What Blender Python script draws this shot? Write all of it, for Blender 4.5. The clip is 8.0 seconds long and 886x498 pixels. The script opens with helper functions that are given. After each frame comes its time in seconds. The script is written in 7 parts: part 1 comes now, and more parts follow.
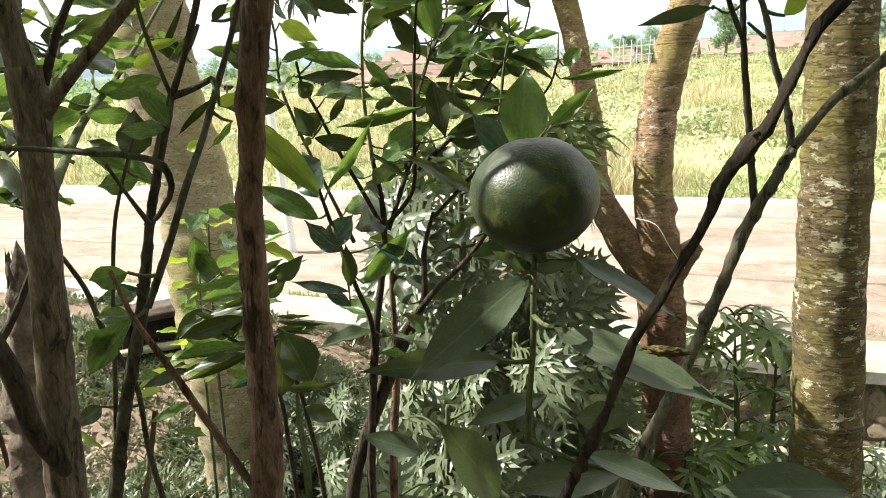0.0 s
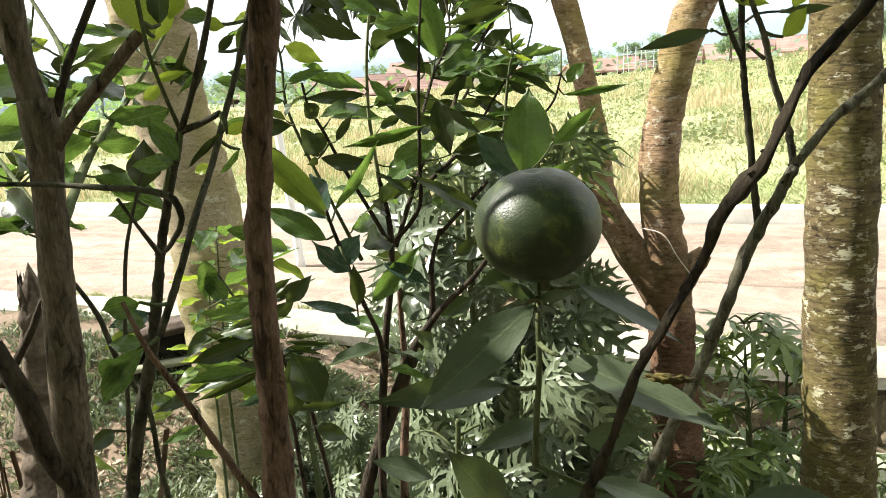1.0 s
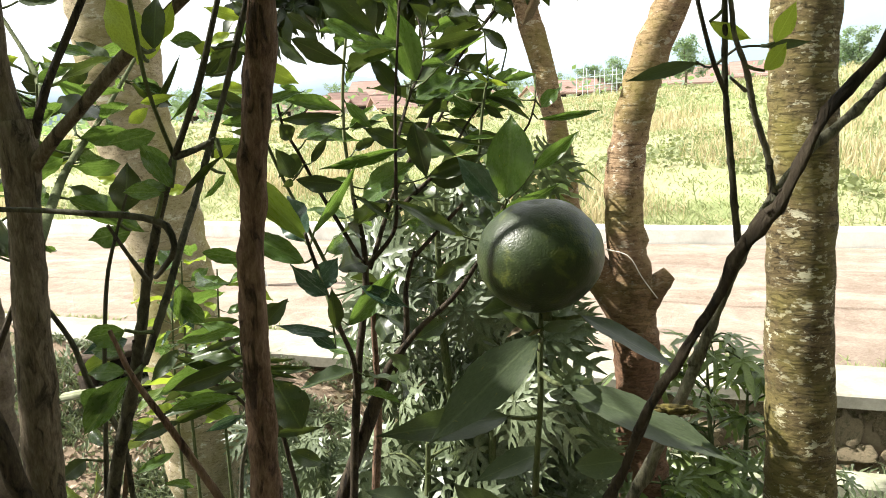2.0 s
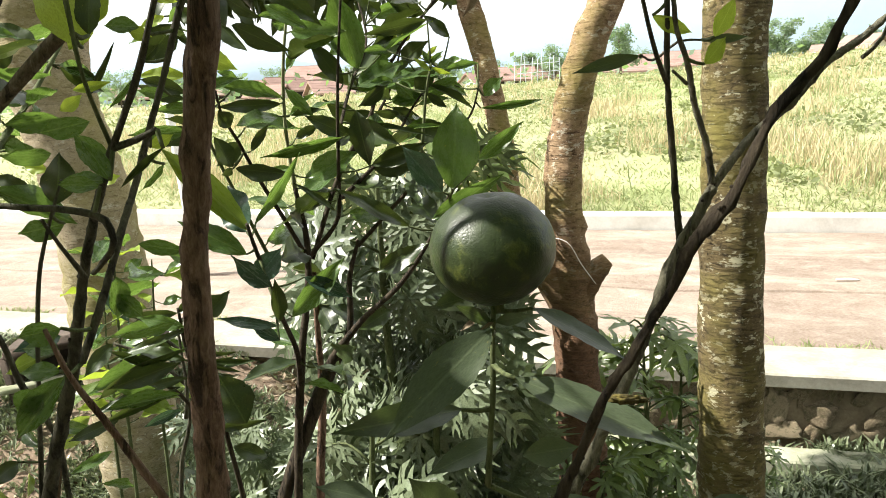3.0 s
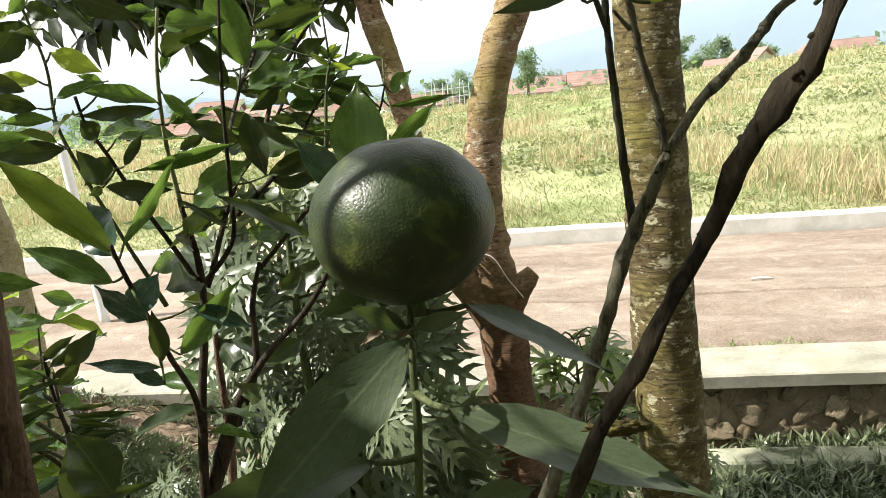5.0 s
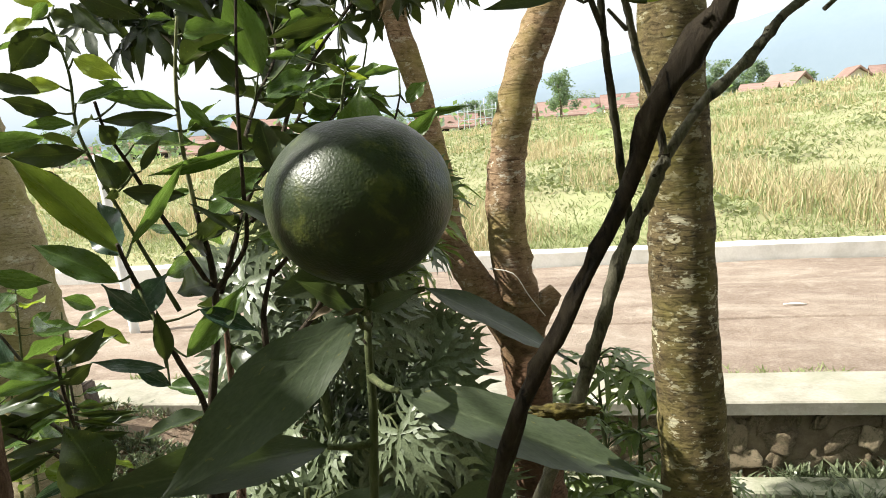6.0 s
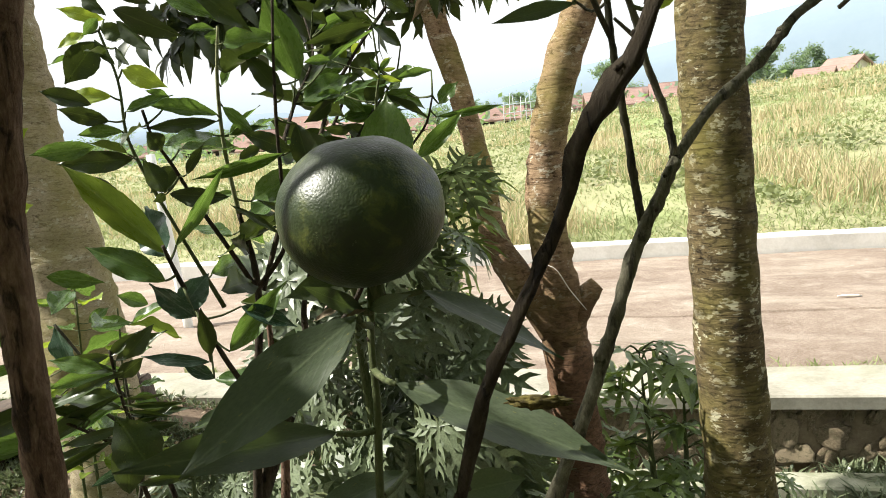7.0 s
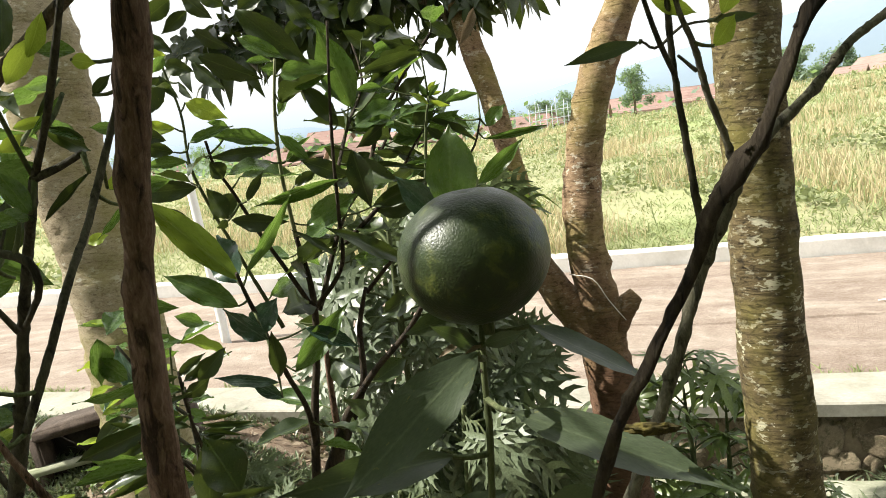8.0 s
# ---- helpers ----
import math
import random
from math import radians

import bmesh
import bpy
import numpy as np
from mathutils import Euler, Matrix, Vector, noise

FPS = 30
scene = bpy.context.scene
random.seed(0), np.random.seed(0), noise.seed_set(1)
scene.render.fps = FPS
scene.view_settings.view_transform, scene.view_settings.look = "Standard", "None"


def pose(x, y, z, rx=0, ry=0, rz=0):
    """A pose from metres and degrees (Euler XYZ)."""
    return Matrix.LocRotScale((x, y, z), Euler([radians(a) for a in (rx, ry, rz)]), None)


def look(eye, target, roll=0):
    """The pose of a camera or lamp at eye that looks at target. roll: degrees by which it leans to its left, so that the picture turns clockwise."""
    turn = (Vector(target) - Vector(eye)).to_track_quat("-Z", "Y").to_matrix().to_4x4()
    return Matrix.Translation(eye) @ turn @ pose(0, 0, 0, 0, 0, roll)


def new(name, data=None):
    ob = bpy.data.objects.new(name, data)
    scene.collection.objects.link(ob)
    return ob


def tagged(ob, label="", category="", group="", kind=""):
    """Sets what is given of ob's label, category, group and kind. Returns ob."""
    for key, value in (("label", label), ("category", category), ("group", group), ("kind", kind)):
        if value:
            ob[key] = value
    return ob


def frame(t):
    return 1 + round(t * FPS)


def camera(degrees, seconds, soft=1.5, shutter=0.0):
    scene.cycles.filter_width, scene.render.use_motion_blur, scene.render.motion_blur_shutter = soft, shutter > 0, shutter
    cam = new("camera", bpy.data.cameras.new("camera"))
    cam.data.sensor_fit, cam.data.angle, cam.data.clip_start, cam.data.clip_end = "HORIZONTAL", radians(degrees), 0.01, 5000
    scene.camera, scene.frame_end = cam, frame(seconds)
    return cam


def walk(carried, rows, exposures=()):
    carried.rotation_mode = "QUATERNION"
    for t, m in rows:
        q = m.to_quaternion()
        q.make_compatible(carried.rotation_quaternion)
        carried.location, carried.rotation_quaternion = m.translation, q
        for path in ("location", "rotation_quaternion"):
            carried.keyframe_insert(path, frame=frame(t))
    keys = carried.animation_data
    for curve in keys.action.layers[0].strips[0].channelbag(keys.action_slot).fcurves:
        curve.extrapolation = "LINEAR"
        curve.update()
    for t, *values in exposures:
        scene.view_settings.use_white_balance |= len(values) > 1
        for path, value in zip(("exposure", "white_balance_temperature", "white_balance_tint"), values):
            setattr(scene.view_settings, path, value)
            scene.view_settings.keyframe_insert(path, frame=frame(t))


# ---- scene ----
cam = camera(61.9, 8.0, soft=0.5)
LEAN = 4.2
PATH = [
    (0, (0.042, 0.043, 1.489), (0.023, 1.992, 1.04), 2.1),
    (0.5, (0.044, 0.041, 1.489), (0.02, 1.986, 1.023), 1.8),
    (1, (0.043, 0.039, 1.5), (0.002, 1.993, 1.077), 1.0),
    (1.5, (0.035, 0.041, 1.5), (0.013, 1.996, 1.075), 1.0),
    (2, (0.022, 0.04, 1.505), (0.085, 2.005, 1.134), 1.8),
    (2.2, (0.021, 0.038, 1.505), (0.132, 2.005, 1.161), 2.9),
    (3.3, (0.013, 0.052, 1.511), (0.276, 1.991, 1.097), 1.3),
    (3.5, (0.011, 0.061, 1.513), (0.296, 2.0, 1.111), 0.5),
    (4, (0.008, 0.088, 1.511), (0.377, 2.022, 1.156), -1.1),
    (4.5, (0.022, 0.135, 1.484), (0.434, 2.06, 1.128), -2.2),
    (4.7, (0.03, 0.148, 1.476), (0.478, 2.067, 1.131), -0.8),
    (5.8, (0.061, 0.156, 1.453), (0.438, 2.101, 1.18), 0.2),
    (6, (0.065, 0.15, 1.453), (0.42, 2.099, 1.182), 0.3),
    (6.5, (0.077, 0.139, 1.462), (0.345, 2.102, 1.187), -0.8),
    (7, (0.08, 0.123, 1.461), (0.309, 2.089, 1.173), -0.8),
    (7.5, (0.064, 0.116, 1.465), (0.267, 2.084, 1.177), -1.0),
    (8, (0.046, 0.1, 1.478), (0.2, 2.077, 1.219), -2.3),
]
upright = Matrix.Translation((0.04, 0, 1.49)) @ pose(0, 0, 0, 0, LEAN, 0) @ Matrix.Translation((-0.04, 0, -1.49))
walk(cam, [(t, upright @ look(eye, target, roll)) for t, eye, target, roll in PATH], exposures=[(0.0, 1.44), (2.2, 1.45), (3.5, 1.32), (6.0, 1.04), (8.0, 1.1)])

# ---- world and light ----
SUN_AZ, SUN_EL = -82.0, 44.0
world = bpy.data.worlds.new("world")
scene.world = world
world.use_nodes = True
wn = world.node_tree.nodes
sky = wn.new("ShaderNodeTexSky")
sky.sky_type, sky.sun_disc = "NISHITA", False
sky.sun_elevation, sky.sun_rotation = radians(SUN_EL), radians(SUN_AZ)
sky.air_density, sky.dust_density, sky.ozone_density = 1.0, 2.0, 1.0
# humid haze whitens the sky towards the horizon
wl = world.node_tree.links
wc, ws, wr, wm = wn.new("ShaderNodeTexCoord"), wn.new("ShaderNodeSeparateXYZ"), wn.new("ShaderNodeValToRGB"), wn.new("ShaderNodeMix")
wl.new(wc.outputs["Generated"], ws.inputs[0])
wl.new(ws.outputs[2], wr.inputs[0])
for el, (p, v) in zip([wr.color_ramp.elements[0], wr.color_ramp.elements[1], wr.color_ramp.elements.new(0.2)], ((0.0, 0.95), (0.9, 0.7), (0.2, 0.9))):
    el.position, el.color = p, (v, v, v, 1)
wm.data_type = "RGBA"
wl.new(wr.outputs[0], wm.inputs[0])
wl.new(sky.outputs[0], wm.inputs[6])
wg = wn.new("ShaderNodeValToRGB")
wg.color_ramp.elements[0].position, wg.color_ramp.elements[0].color = 0.0, (0.5, 0.68, 0.84, 1)
wg.color_ramp.elements[1].position, wg.color_ramp.elements[1].color = 0.1, (0.98, 1.0, 0.99, 1)
high = wg.color_ramp.elements.new(0.75)
high.color = (1.25, 1.27, 1.25, 1)
wv = wn.new("ShaderNodeVectorMath")
wv.operation = "SCALE"
wv.inputs[3].default_value = 10.8
wl.new(ws.outputs[2], wg.inputs[0])
wl.new(wg.outputs[0], wv.inputs[0])
wl.new(wv.outputs[0], wm.inputs[7])
wl.new(wm.outputs[2], wn["Background"].inputs[0])
wn["Background"].inputs[1].default_value = 0.053
sun = new("sun", bpy.data.lights.new("sun", "SUN"))
sun.data.energy, sun.data.angle, sun.data.color = 4.8, radians(0.6), (1.0, 0.965, 0.86)
sd = Vector((math.sin(radians(SUN_AZ)) * math.cos(radians(SUN_EL)), math.cos(radians(SUN_AZ)) * math.cos(radians(SUN_EL)), math.sin(radians(SUN_EL))))
sun.matrix_world = Matrix.Translation(sd * 30) @ sd.to_track_quat("Z", "Y").to_matrix().to_4x4()


# ---- materials ----
class Mat:
    """A small wrapper that strings shader nodes together."""

    def __init__(self, name, rough=0.8, metal=0.0, spec=0.5):
        self.m = bpy.data.materials.new(name)
        self.m.use_nodes = True
        self.t = self.m.node_tree
        self.b = self.t.nodes["Principled BSDF"]
        self.b.inputs["Roughness"].default_value = rough
        self.b.inputs["Metallic"].default_value = metal
        self.b.inputs["Specular IOR Level"].default_value = spec

    def node(self, kind, links=(), **props):
        n = self.t.nodes.new(kind)
        for k, v in props.items():
            n.inputs[k.replace("_", " ")].default_value = v
        for socket, src in links:
            self.t.links.new(src, n.inputs[socket])
        return n

    def coord(self, space="Object", scale=(1, 1, 1)):
        tc = self.node("ShaderNodeTexCoord")
        mp = self.node("ShaderNodeMapping", [("Vector", tc.outputs[space])], Scale=scale)
        return mp.outputs[0]

    def noise(self, vec, scale, detail=5.0, rough=0.6, distort=0.0):
        return self.node("ShaderNodeTexNoise", [("Vector", vec)], Scale=scale, Detail=detail, Roughness=rough, Distortion=distort).outputs["Fac"]

    def ramp(self, fac, *stops):
        n = self.node("ShaderNodeValToRGB", [("Fac", fac)])
        e = n.color_ramp.elements
        while len(e) < len(stops):
            e.new(0.5)
        for el, (p, c) in zip(e, stops):
            el.position, el.color = p, (*c, 1) if len(c) == 3 else c
        return n.outputs[0]

    def mix(self, fac, a, b, blend="MIX"):
        n = self.node("ShaderNodeMix")
        n.data_type, n.blend_type = "RGBA", blend
        for i, v in ((0, fac), (6, a), (7, b)):
            if isinstance(v, (int, float)):
                n.inputs[i].default_value = v
            elif isinstance(v, tuple):
                n.inputs[i].default_value = (*v, 1)
            else:
                self.t.links.new(v, n.inputs[i])
        return n.outputs[2]

    def math(self, op, a, b=0.0):
        n = self.node("ShaderNodeMath")
        n.operation = op
        for i, v in enumerate((a, b)):
            if isinstance(v, (int, float)):
                n.inputs[i].default_value = v
            else:
                self.t.links.new(v, n.inputs[i])
        return n.outputs[0]

    def rand(self):
        return self.node("ShaderNodeObjectInfo").outputs["Random"]

    def island(self):
        return self.node("ShaderNodeNewGeometry").outputs["Random Per Island"]

    def color(self, src):
        self.t.links.new(src, self.b.inputs["Base Color"])
        return self

    def rough(self, src):
        self.t.links.new(src, self.b.inputs["Roughness"])
        return self

    def bump(self, height, strength=0.4, distance=0.005):
        n = self.node("ShaderNodeBump", [("Height", height)], Strength=strength, Distance=distance)
        self.t.links.new(n.outputs[0], self.b.inputs["Normal"])
        return n.outputs[0]


def bark(name, dark, mid, light, stretch=0.25, patch=None, bump=0.7, ringed=False, cover=0.6, foot=None):
    """Bark: grain along the stem, mottling at two scales, and lichen patches where wanted."""
    m = Mat(name, rough=0.88, spec=0.25)
    v = m.coord("Object", (1, 1, 2.0 if ringed else stretch))
    big, fine = m.noise(v, 45 if ringed else 120, 8, 0.7, 0.8), m.noise(v, 170 if ringed else 420, 8, 0.75, 0.6)
    coarse = m.noise(m.coord(), 14, 6, 0.7)
    col = m.ramp(m.mix(0.5, big, fine), (0.36, dark), (0.5, mid), (0.66, light))
    col = m.mix(m.ramp(coarse, (0.35, (0, 0, 0)), (0.7, (0.8, 0.8, 0.8))), col, m.mix(0.45, col, light), "MIX")
    crack = m.ramp(big, (0.36, (0, 0, 0)), (0.44, (1, 1, 1)))
    col = m.mix(m.math("MULTIPLY", m.math("SUBTRACT", 1.0, crack), 0.6), col, dark)
    h = m.mix(0.5, m.mix(0.5, big, fine), crack)
    if ringed:
        # fine wavy growth rings and short level scars
        rings = m.ramp(m.noise(m.coord("Object", (1, 1, 11)), 9, 6, 0.65, 0.3), (0.36, (0, 0, 0)), (0.47, (1, 1, 1)))
        scars = m.ramp(m.noise(m.coord("Object", (1, 1, 5)), 26, 3, 0.5, 0.2), (0.66, (0, 0, 0)), (0.7, (1, 1, 1)))
        worn = m.ramp(m.noise(m.coord(), 11, 4), (0.45, (0.02, 0.02, 0.02)), (0.72, (0.26, 0.26, 0.26)))
        col = m.mix(m.math("MULTIPLY", m.math("SUBTRACT", 1.0, rings), worn), col, dark)
        col = m.mix(m.math("MULTIPLY", scars, 0.75), col, dark)
        h = m.mix(0.3, h, m.mix(1.0, rings, m.math("SUBTRACT", 1.0, scars), "MULTIPLY"))
    if patch:
        w = m.mix(0.4, m.noise(m.coord("Object", (1, 1, 1.5)), 30, 5, 0.55, 0.4), m.noise(m.coord("Object", (1, 1, 2.2)), 80, 4, 0.6, 0.3))
        spots = m.ramp(w, (cover - 0.045, (0, 0, 0)), (cover - 0.005, (1, 1, 1)))
        gate = m.ramp(m.noise(m.coord(), 7, 3), (0.38, (0.1, 0.1, 0.1)), (0.6, (1, 1, 1)))
        col = m.mix(m.mix(1.0, spots, gate, "MULTIPLY"), col, patch)
        moss = m.ramp(m.noise(m.coord(), 5, 5), (0.4, (0, 0, 0)), (0.65, (0.65, 0.65, 0.65)))
        col = m.mix(moss, col, (0.2, 0.18, 0.04))
    if foot:
        # a darker, redder tone on the lower trunk, with a ragged upper edge
        z = m.node("ShaderNodeSeparateXYZ", [("Vector", m.coord())]).outputs[2]
        edge = m.math("ADD", z, m.math("MULTIPLY", m.noise(m.coord(), 6, 5), 0.7))
        red = m.ramp(big, (0.35, tuple(c * 0.4 for c in foot)), (0.65, foot))
        col = m.mix(m.ramp(m.math("MULTIPLY", edge, 0.5), (0.55, (0.9, 0.9, 0.9)), (0.78, (0, 0, 0))), col, red)
    m.color(col)
    m.bump(h, bump, 0.02 if ringed else 0.008)
    return m.m


BARK_BROWN = bark("bark_brown", (0.022, 0.012, 0.008), (0.125, 0.072, 0.048), (0.32, 0.215, 0.155), 0.28, bump=1.0)
BARK_DARK = bark("bark_dark", (0.011, 0.008, 0.006), (0.038, 0.028, 0.019), (0.095, 0.075, 0.05), 0.3, bump=1.1)
BARK_GREY = bark("bark_grey", (0.024, 0.018, 0.012), (0.105, 0.08, 0.055), (0.26, 0.215, 0.16), 0.25, bump=0.9)
BARK_TWIG = bark("bark_twig", (0.03, 0.026, 0.018), (0.11, 0.1, 0.07), (0.26, 0.245, 0.18), 0.35, bump=0.9)
BARK_TWIG_DARK = bark("bark_twig_dark", (0.016, 0.014, 0.01), (0.055, 0.05, 0.034), (0.13, 0.125, 0.085), 0.35, bump=0.9)
BARK_LICHEN = bark("bark_lichen", (0.028, 0.02, 0.01), (0.11, 0.08, 0.038), (0.215, 0.165, 0.085), patch=(0.58, 0.55, 0.4), bump=0.9, ringed=True, cover=0.585)
BARK_RED = bark("bark_red", (0.07, 0.038, 0.021), (0.235, 0.148, 0.086), (0.4, 0.29, 0.185), patch=(0.5, 0.44, 0.35), ringed=True, cover=0.6, foot=(0.19, 0.1, 0.062))
BARK_PALE = bark("bark_pale", (0.13, 0.1, 0.06), (0.3, 0.245, 0.16), (0.43, 0.365, 0.265), patch=(0.5, 0.47, 0.38), ringed=True, bump=0.5, cover=0.6)
TWIG_PALE = bark("twig_pale", (0.09, 0.105, 0.05), (0.22, 0.23, 0.12), (0.38, 0.38, 0.24), 0.3, bump=0.3)
TWIG_GREEN = bark("twig_green", (0.03, 0.04, 0.015), (0.07, 0.09, 0.035), (0.15, 0.16, 0.08), 0.3, bump=0.4)


def foliage(name, dark, light, vein, glow=0.35, rough=0.38, veins=True, spots=0.0, by_object=True, trans=(0.35, 0.6, 0.05)):
    """A leaf that shines a little on top and lets light through."""
    m = Mat(name, rough=rough, spec=0.5)
    pick = m.rand() if by_object else m.island()
    col = m.ramp(pick, (0.0, dark), (0.6, tuple((a + b) / 2 for a, b in zip(dark, light))), (1.0, light))
    blotch = m.noise(m.coord("Object"), 6.0 if by_object else 40.0, 4)
    col = m.mix(m.ramp(blotch, (0.35, (0, 0, 0)), (0.75, (0.6, 0.6, 0.6))), col, light)
    if veins:
        sep = m.node("ShaderNodeSeparateXYZ", [("Vector", m.node("ShaderNodeTexCoord").outputs["Object"])])
        x = m.math("ABSOLUTE", sep.outputs[0])
        rib = m.ramp(x, (0.0, (1, 1, 1)), (0.035, (0, 0, 0)))
        side = m.math("FRACT", m.math("MULTIPLY", m.math("SUBTRACT", sep.outputs[1], m.math("MULTIPLY", x, 0.75)), 10.0))
        side = m.ramp(m.math("ABSOLUTE", m.math("SUBTRACT", side, 0.5)), (0.0, (0.06, 0.06, 0.06)), (0.12, (0, 0, 0)))
        lines = m.mix(1.0, rib, side, "ADD")
        col = m.mix(lines, col, vein)
        m.bump(lines, 0.06, 0.02)
    fine = m.noise(m.coord("Object"), 30.0 if by_object else 160.0, 6, 0.7)
    col = m.mix(m.ramp(fine, (0.38, (0.45, 0.45, 0.45)), (0.56, (0, 0, 0))), col, tuple(c * 0.45 for c in dark))
    col = m.mix(m.ramp(fine, (0.58, (0, 0, 0)), (0.78, (0.5, 0.5, 0.5))), col, tuple(c * 1.35 for c in light))
    m.rough(m.ramp(blotch, (0.3, (rough * 0.8,) * 3), (0.7, (min(1.0, rough * 1.35),) * 3)))
    if spots:
        s = m.noise(m.coord("Object"), 17.0, 3)
        col = m.mix(m.ramp(s, (0.66, (0, 0, 0)), (0.7, (spots, spots, spots))), col, (0.35, 0.3, 0.05))
    m.color(col)
    tr = m.node("ShaderNodeBsdfTranslucent", [("Color", m.mix(0.6, col, trans))])
    mx = m.node("ShaderNodeMixShader", [(1, m.b.outputs[0]), (2, tr.outputs[0])], Fac=glow)
    m.t.links.new(mx.outputs[0], m.t.nodes["Material Output"].inputs[0])
    return m.m


LEAF = foliage("leaf", (0.026, 0.058, 0.018), (0.1, 0.17, 0.046), (0.15, 0.22, 0.07), spots=0.7, glow=0.34, rough=0.26, trans=(0.22, 0.36, 0.05))
LEAF_NEAR = foliage("leaf_near", (0.045, 0.063, 0.037), (0.073, 0.092, 0.051), (0.1, 0.125, 0.07), glow=0.13, rough=0.4, spots=0.25, trans=(0.2, 0.3, 0.05))
# darker citrus leaf: deep green, with the shade of undersides put in
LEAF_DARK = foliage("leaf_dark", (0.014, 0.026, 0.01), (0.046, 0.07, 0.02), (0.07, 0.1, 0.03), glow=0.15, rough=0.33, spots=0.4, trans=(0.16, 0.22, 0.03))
# brighter citrus leaf with direct sunlight put into its colour
LEAF_SUNLIT = foliage("leaf_sunlit", (0.07, 0.12, 0.02), (0.17, 0.23, 0.04), (0.2, 0.27, 0.07), glow=0.4, rough=0.28, spots=1.0, trans=(0.38, 0.5, 0.06))
# citrus leaf with a bluish sky sheen put into its green
LEAF_SHEEN = foliage("leaf_sheen", (0.026, 0.056, 0.038), (0.066, 0.11, 0.078), (0.12, 0.18, 0.13), glow=0.12, rough=0.24, trans=(0.15, 0.28, 0.1))
# young yellow-green leaves, also older ones with sunlight put into the colour
LEAF_NEW_LIT = foliage("leaf_new_lit", (0.2, 0.29, 0.03), (0.34, 0.43, 0.08), (0.4, 0.5, 0.1), glow=0.42, trans=(0.5, 0.62, 0.05))
LEAF_PALMATE = foliage("leaf_palmate", (0.03, 0.05, 0.022), (0.2, 0.24, 0.145), (0.26, 0.3, 0.18), glow=0.2, rough=0.36, veins=False, trans=(0.22, 0.28, 0.1))
LEAF_CASSAVA = foliage("leaf_cassava", (0.05, 0.085, 0.026), (0.18, 0.24, 0.075), (0.1, 0.16, 0.05), veins=False, rough=0.36, glow=0.3, trans=(0.3, 0.42, 0.06))
LEAF_WEED = foliage("leaf_weed", (0.042, 0.063, 0.032), (0.23, 0.265, 0.15), (0.2, 0.3, 0.1), veins=False, by_object=False, glow=0.2, trans=(0.2, 0.25, 0.09))
LEAF_CROWN = foliage("leaf_crown", (0.02, 0.05, 0.012), (0.05, 0.1, 0.02), (0.1, 0.2, 0.05), veins=False, by_object=False)
# distant foliage, paled and greyed by haze put into its colour
LEAF_FAR_HAZED = foliage("leaf_far_hazed", (0.15, 0.19, 0.165), (0.22, 0.265, 0.235), (0.1, 0.2, 0.05), veins=False, by_object=False, rough=0.7)
FIELD_WEED = foliage("field_weed", (0.15, 0.18, 0.085), (0.28, 0.305, 0.155), (0.2, 0.3, 0.1), veins=False, by_object=False, rough=0.6, glow=0.3, trans=(0.35, 0.42, 0.12))
GRASS = foliage("field_grass", (0.19, 0.25, 0.098), (0.33, 0.385, 0.17), (0.3, 0.3, 0.1), veins=False, by_object=False, rough=0.7, glow=0.35, trans=(0.42, 0.41, 0.2))
STRAW = foliage("straw", (0.42, 0.36, 0.2), (0.64, 0.56, 0.36), (0.5, 0.4, 0.2), veins=False, by_object=False, rough=0.75, trans=(0.5, 0.4, 0.22), glow=0.35)
LITTER = foliage("litter", (0.1, 0.068, 0.042), (0.43, 0.34, 0.24), (0.3, 0.2, 0.1), veins=False, by_object=False, rough=0.8, glow=0.1, trans=(0.3, 0.2, 0.1))


def mineral(name, a, b, c, scale=6.0, fine=90.0, bump=0.5, dist=0.006, rough=0.9, vary=0.0, stain=None):
    m = Mat(name, rough=rough, spec=0.25)
    v = m.coord()
    n1, n2 = m.noise(v, scale, 6, 0.6, 0.4), m.noise(v, fine, 6, 0.7)
    col = m.ramp(n1, (0.3, a), (0.5, b), (0.72, c))
    col = m.mix(0.35, col, m.ramp(n2, (0.3, a), (0.7, c)))
    if vary:
        col = m.mix(m.math("MULTIPLY", m.rand(), vary), col, m.mix(m.rand(), a, c))
    if stain:
        col = m.mix(m.ramp(m.noise(v, scale * 0.35, 5, 0.7), (0.5, (0, 0, 0)), (0.68, (0.8, 0.8, 0.8))), col, stain)
    m.color(col)
    m.bump(m.mix(0.5, n1, n2), bump, dist)
    return m.m


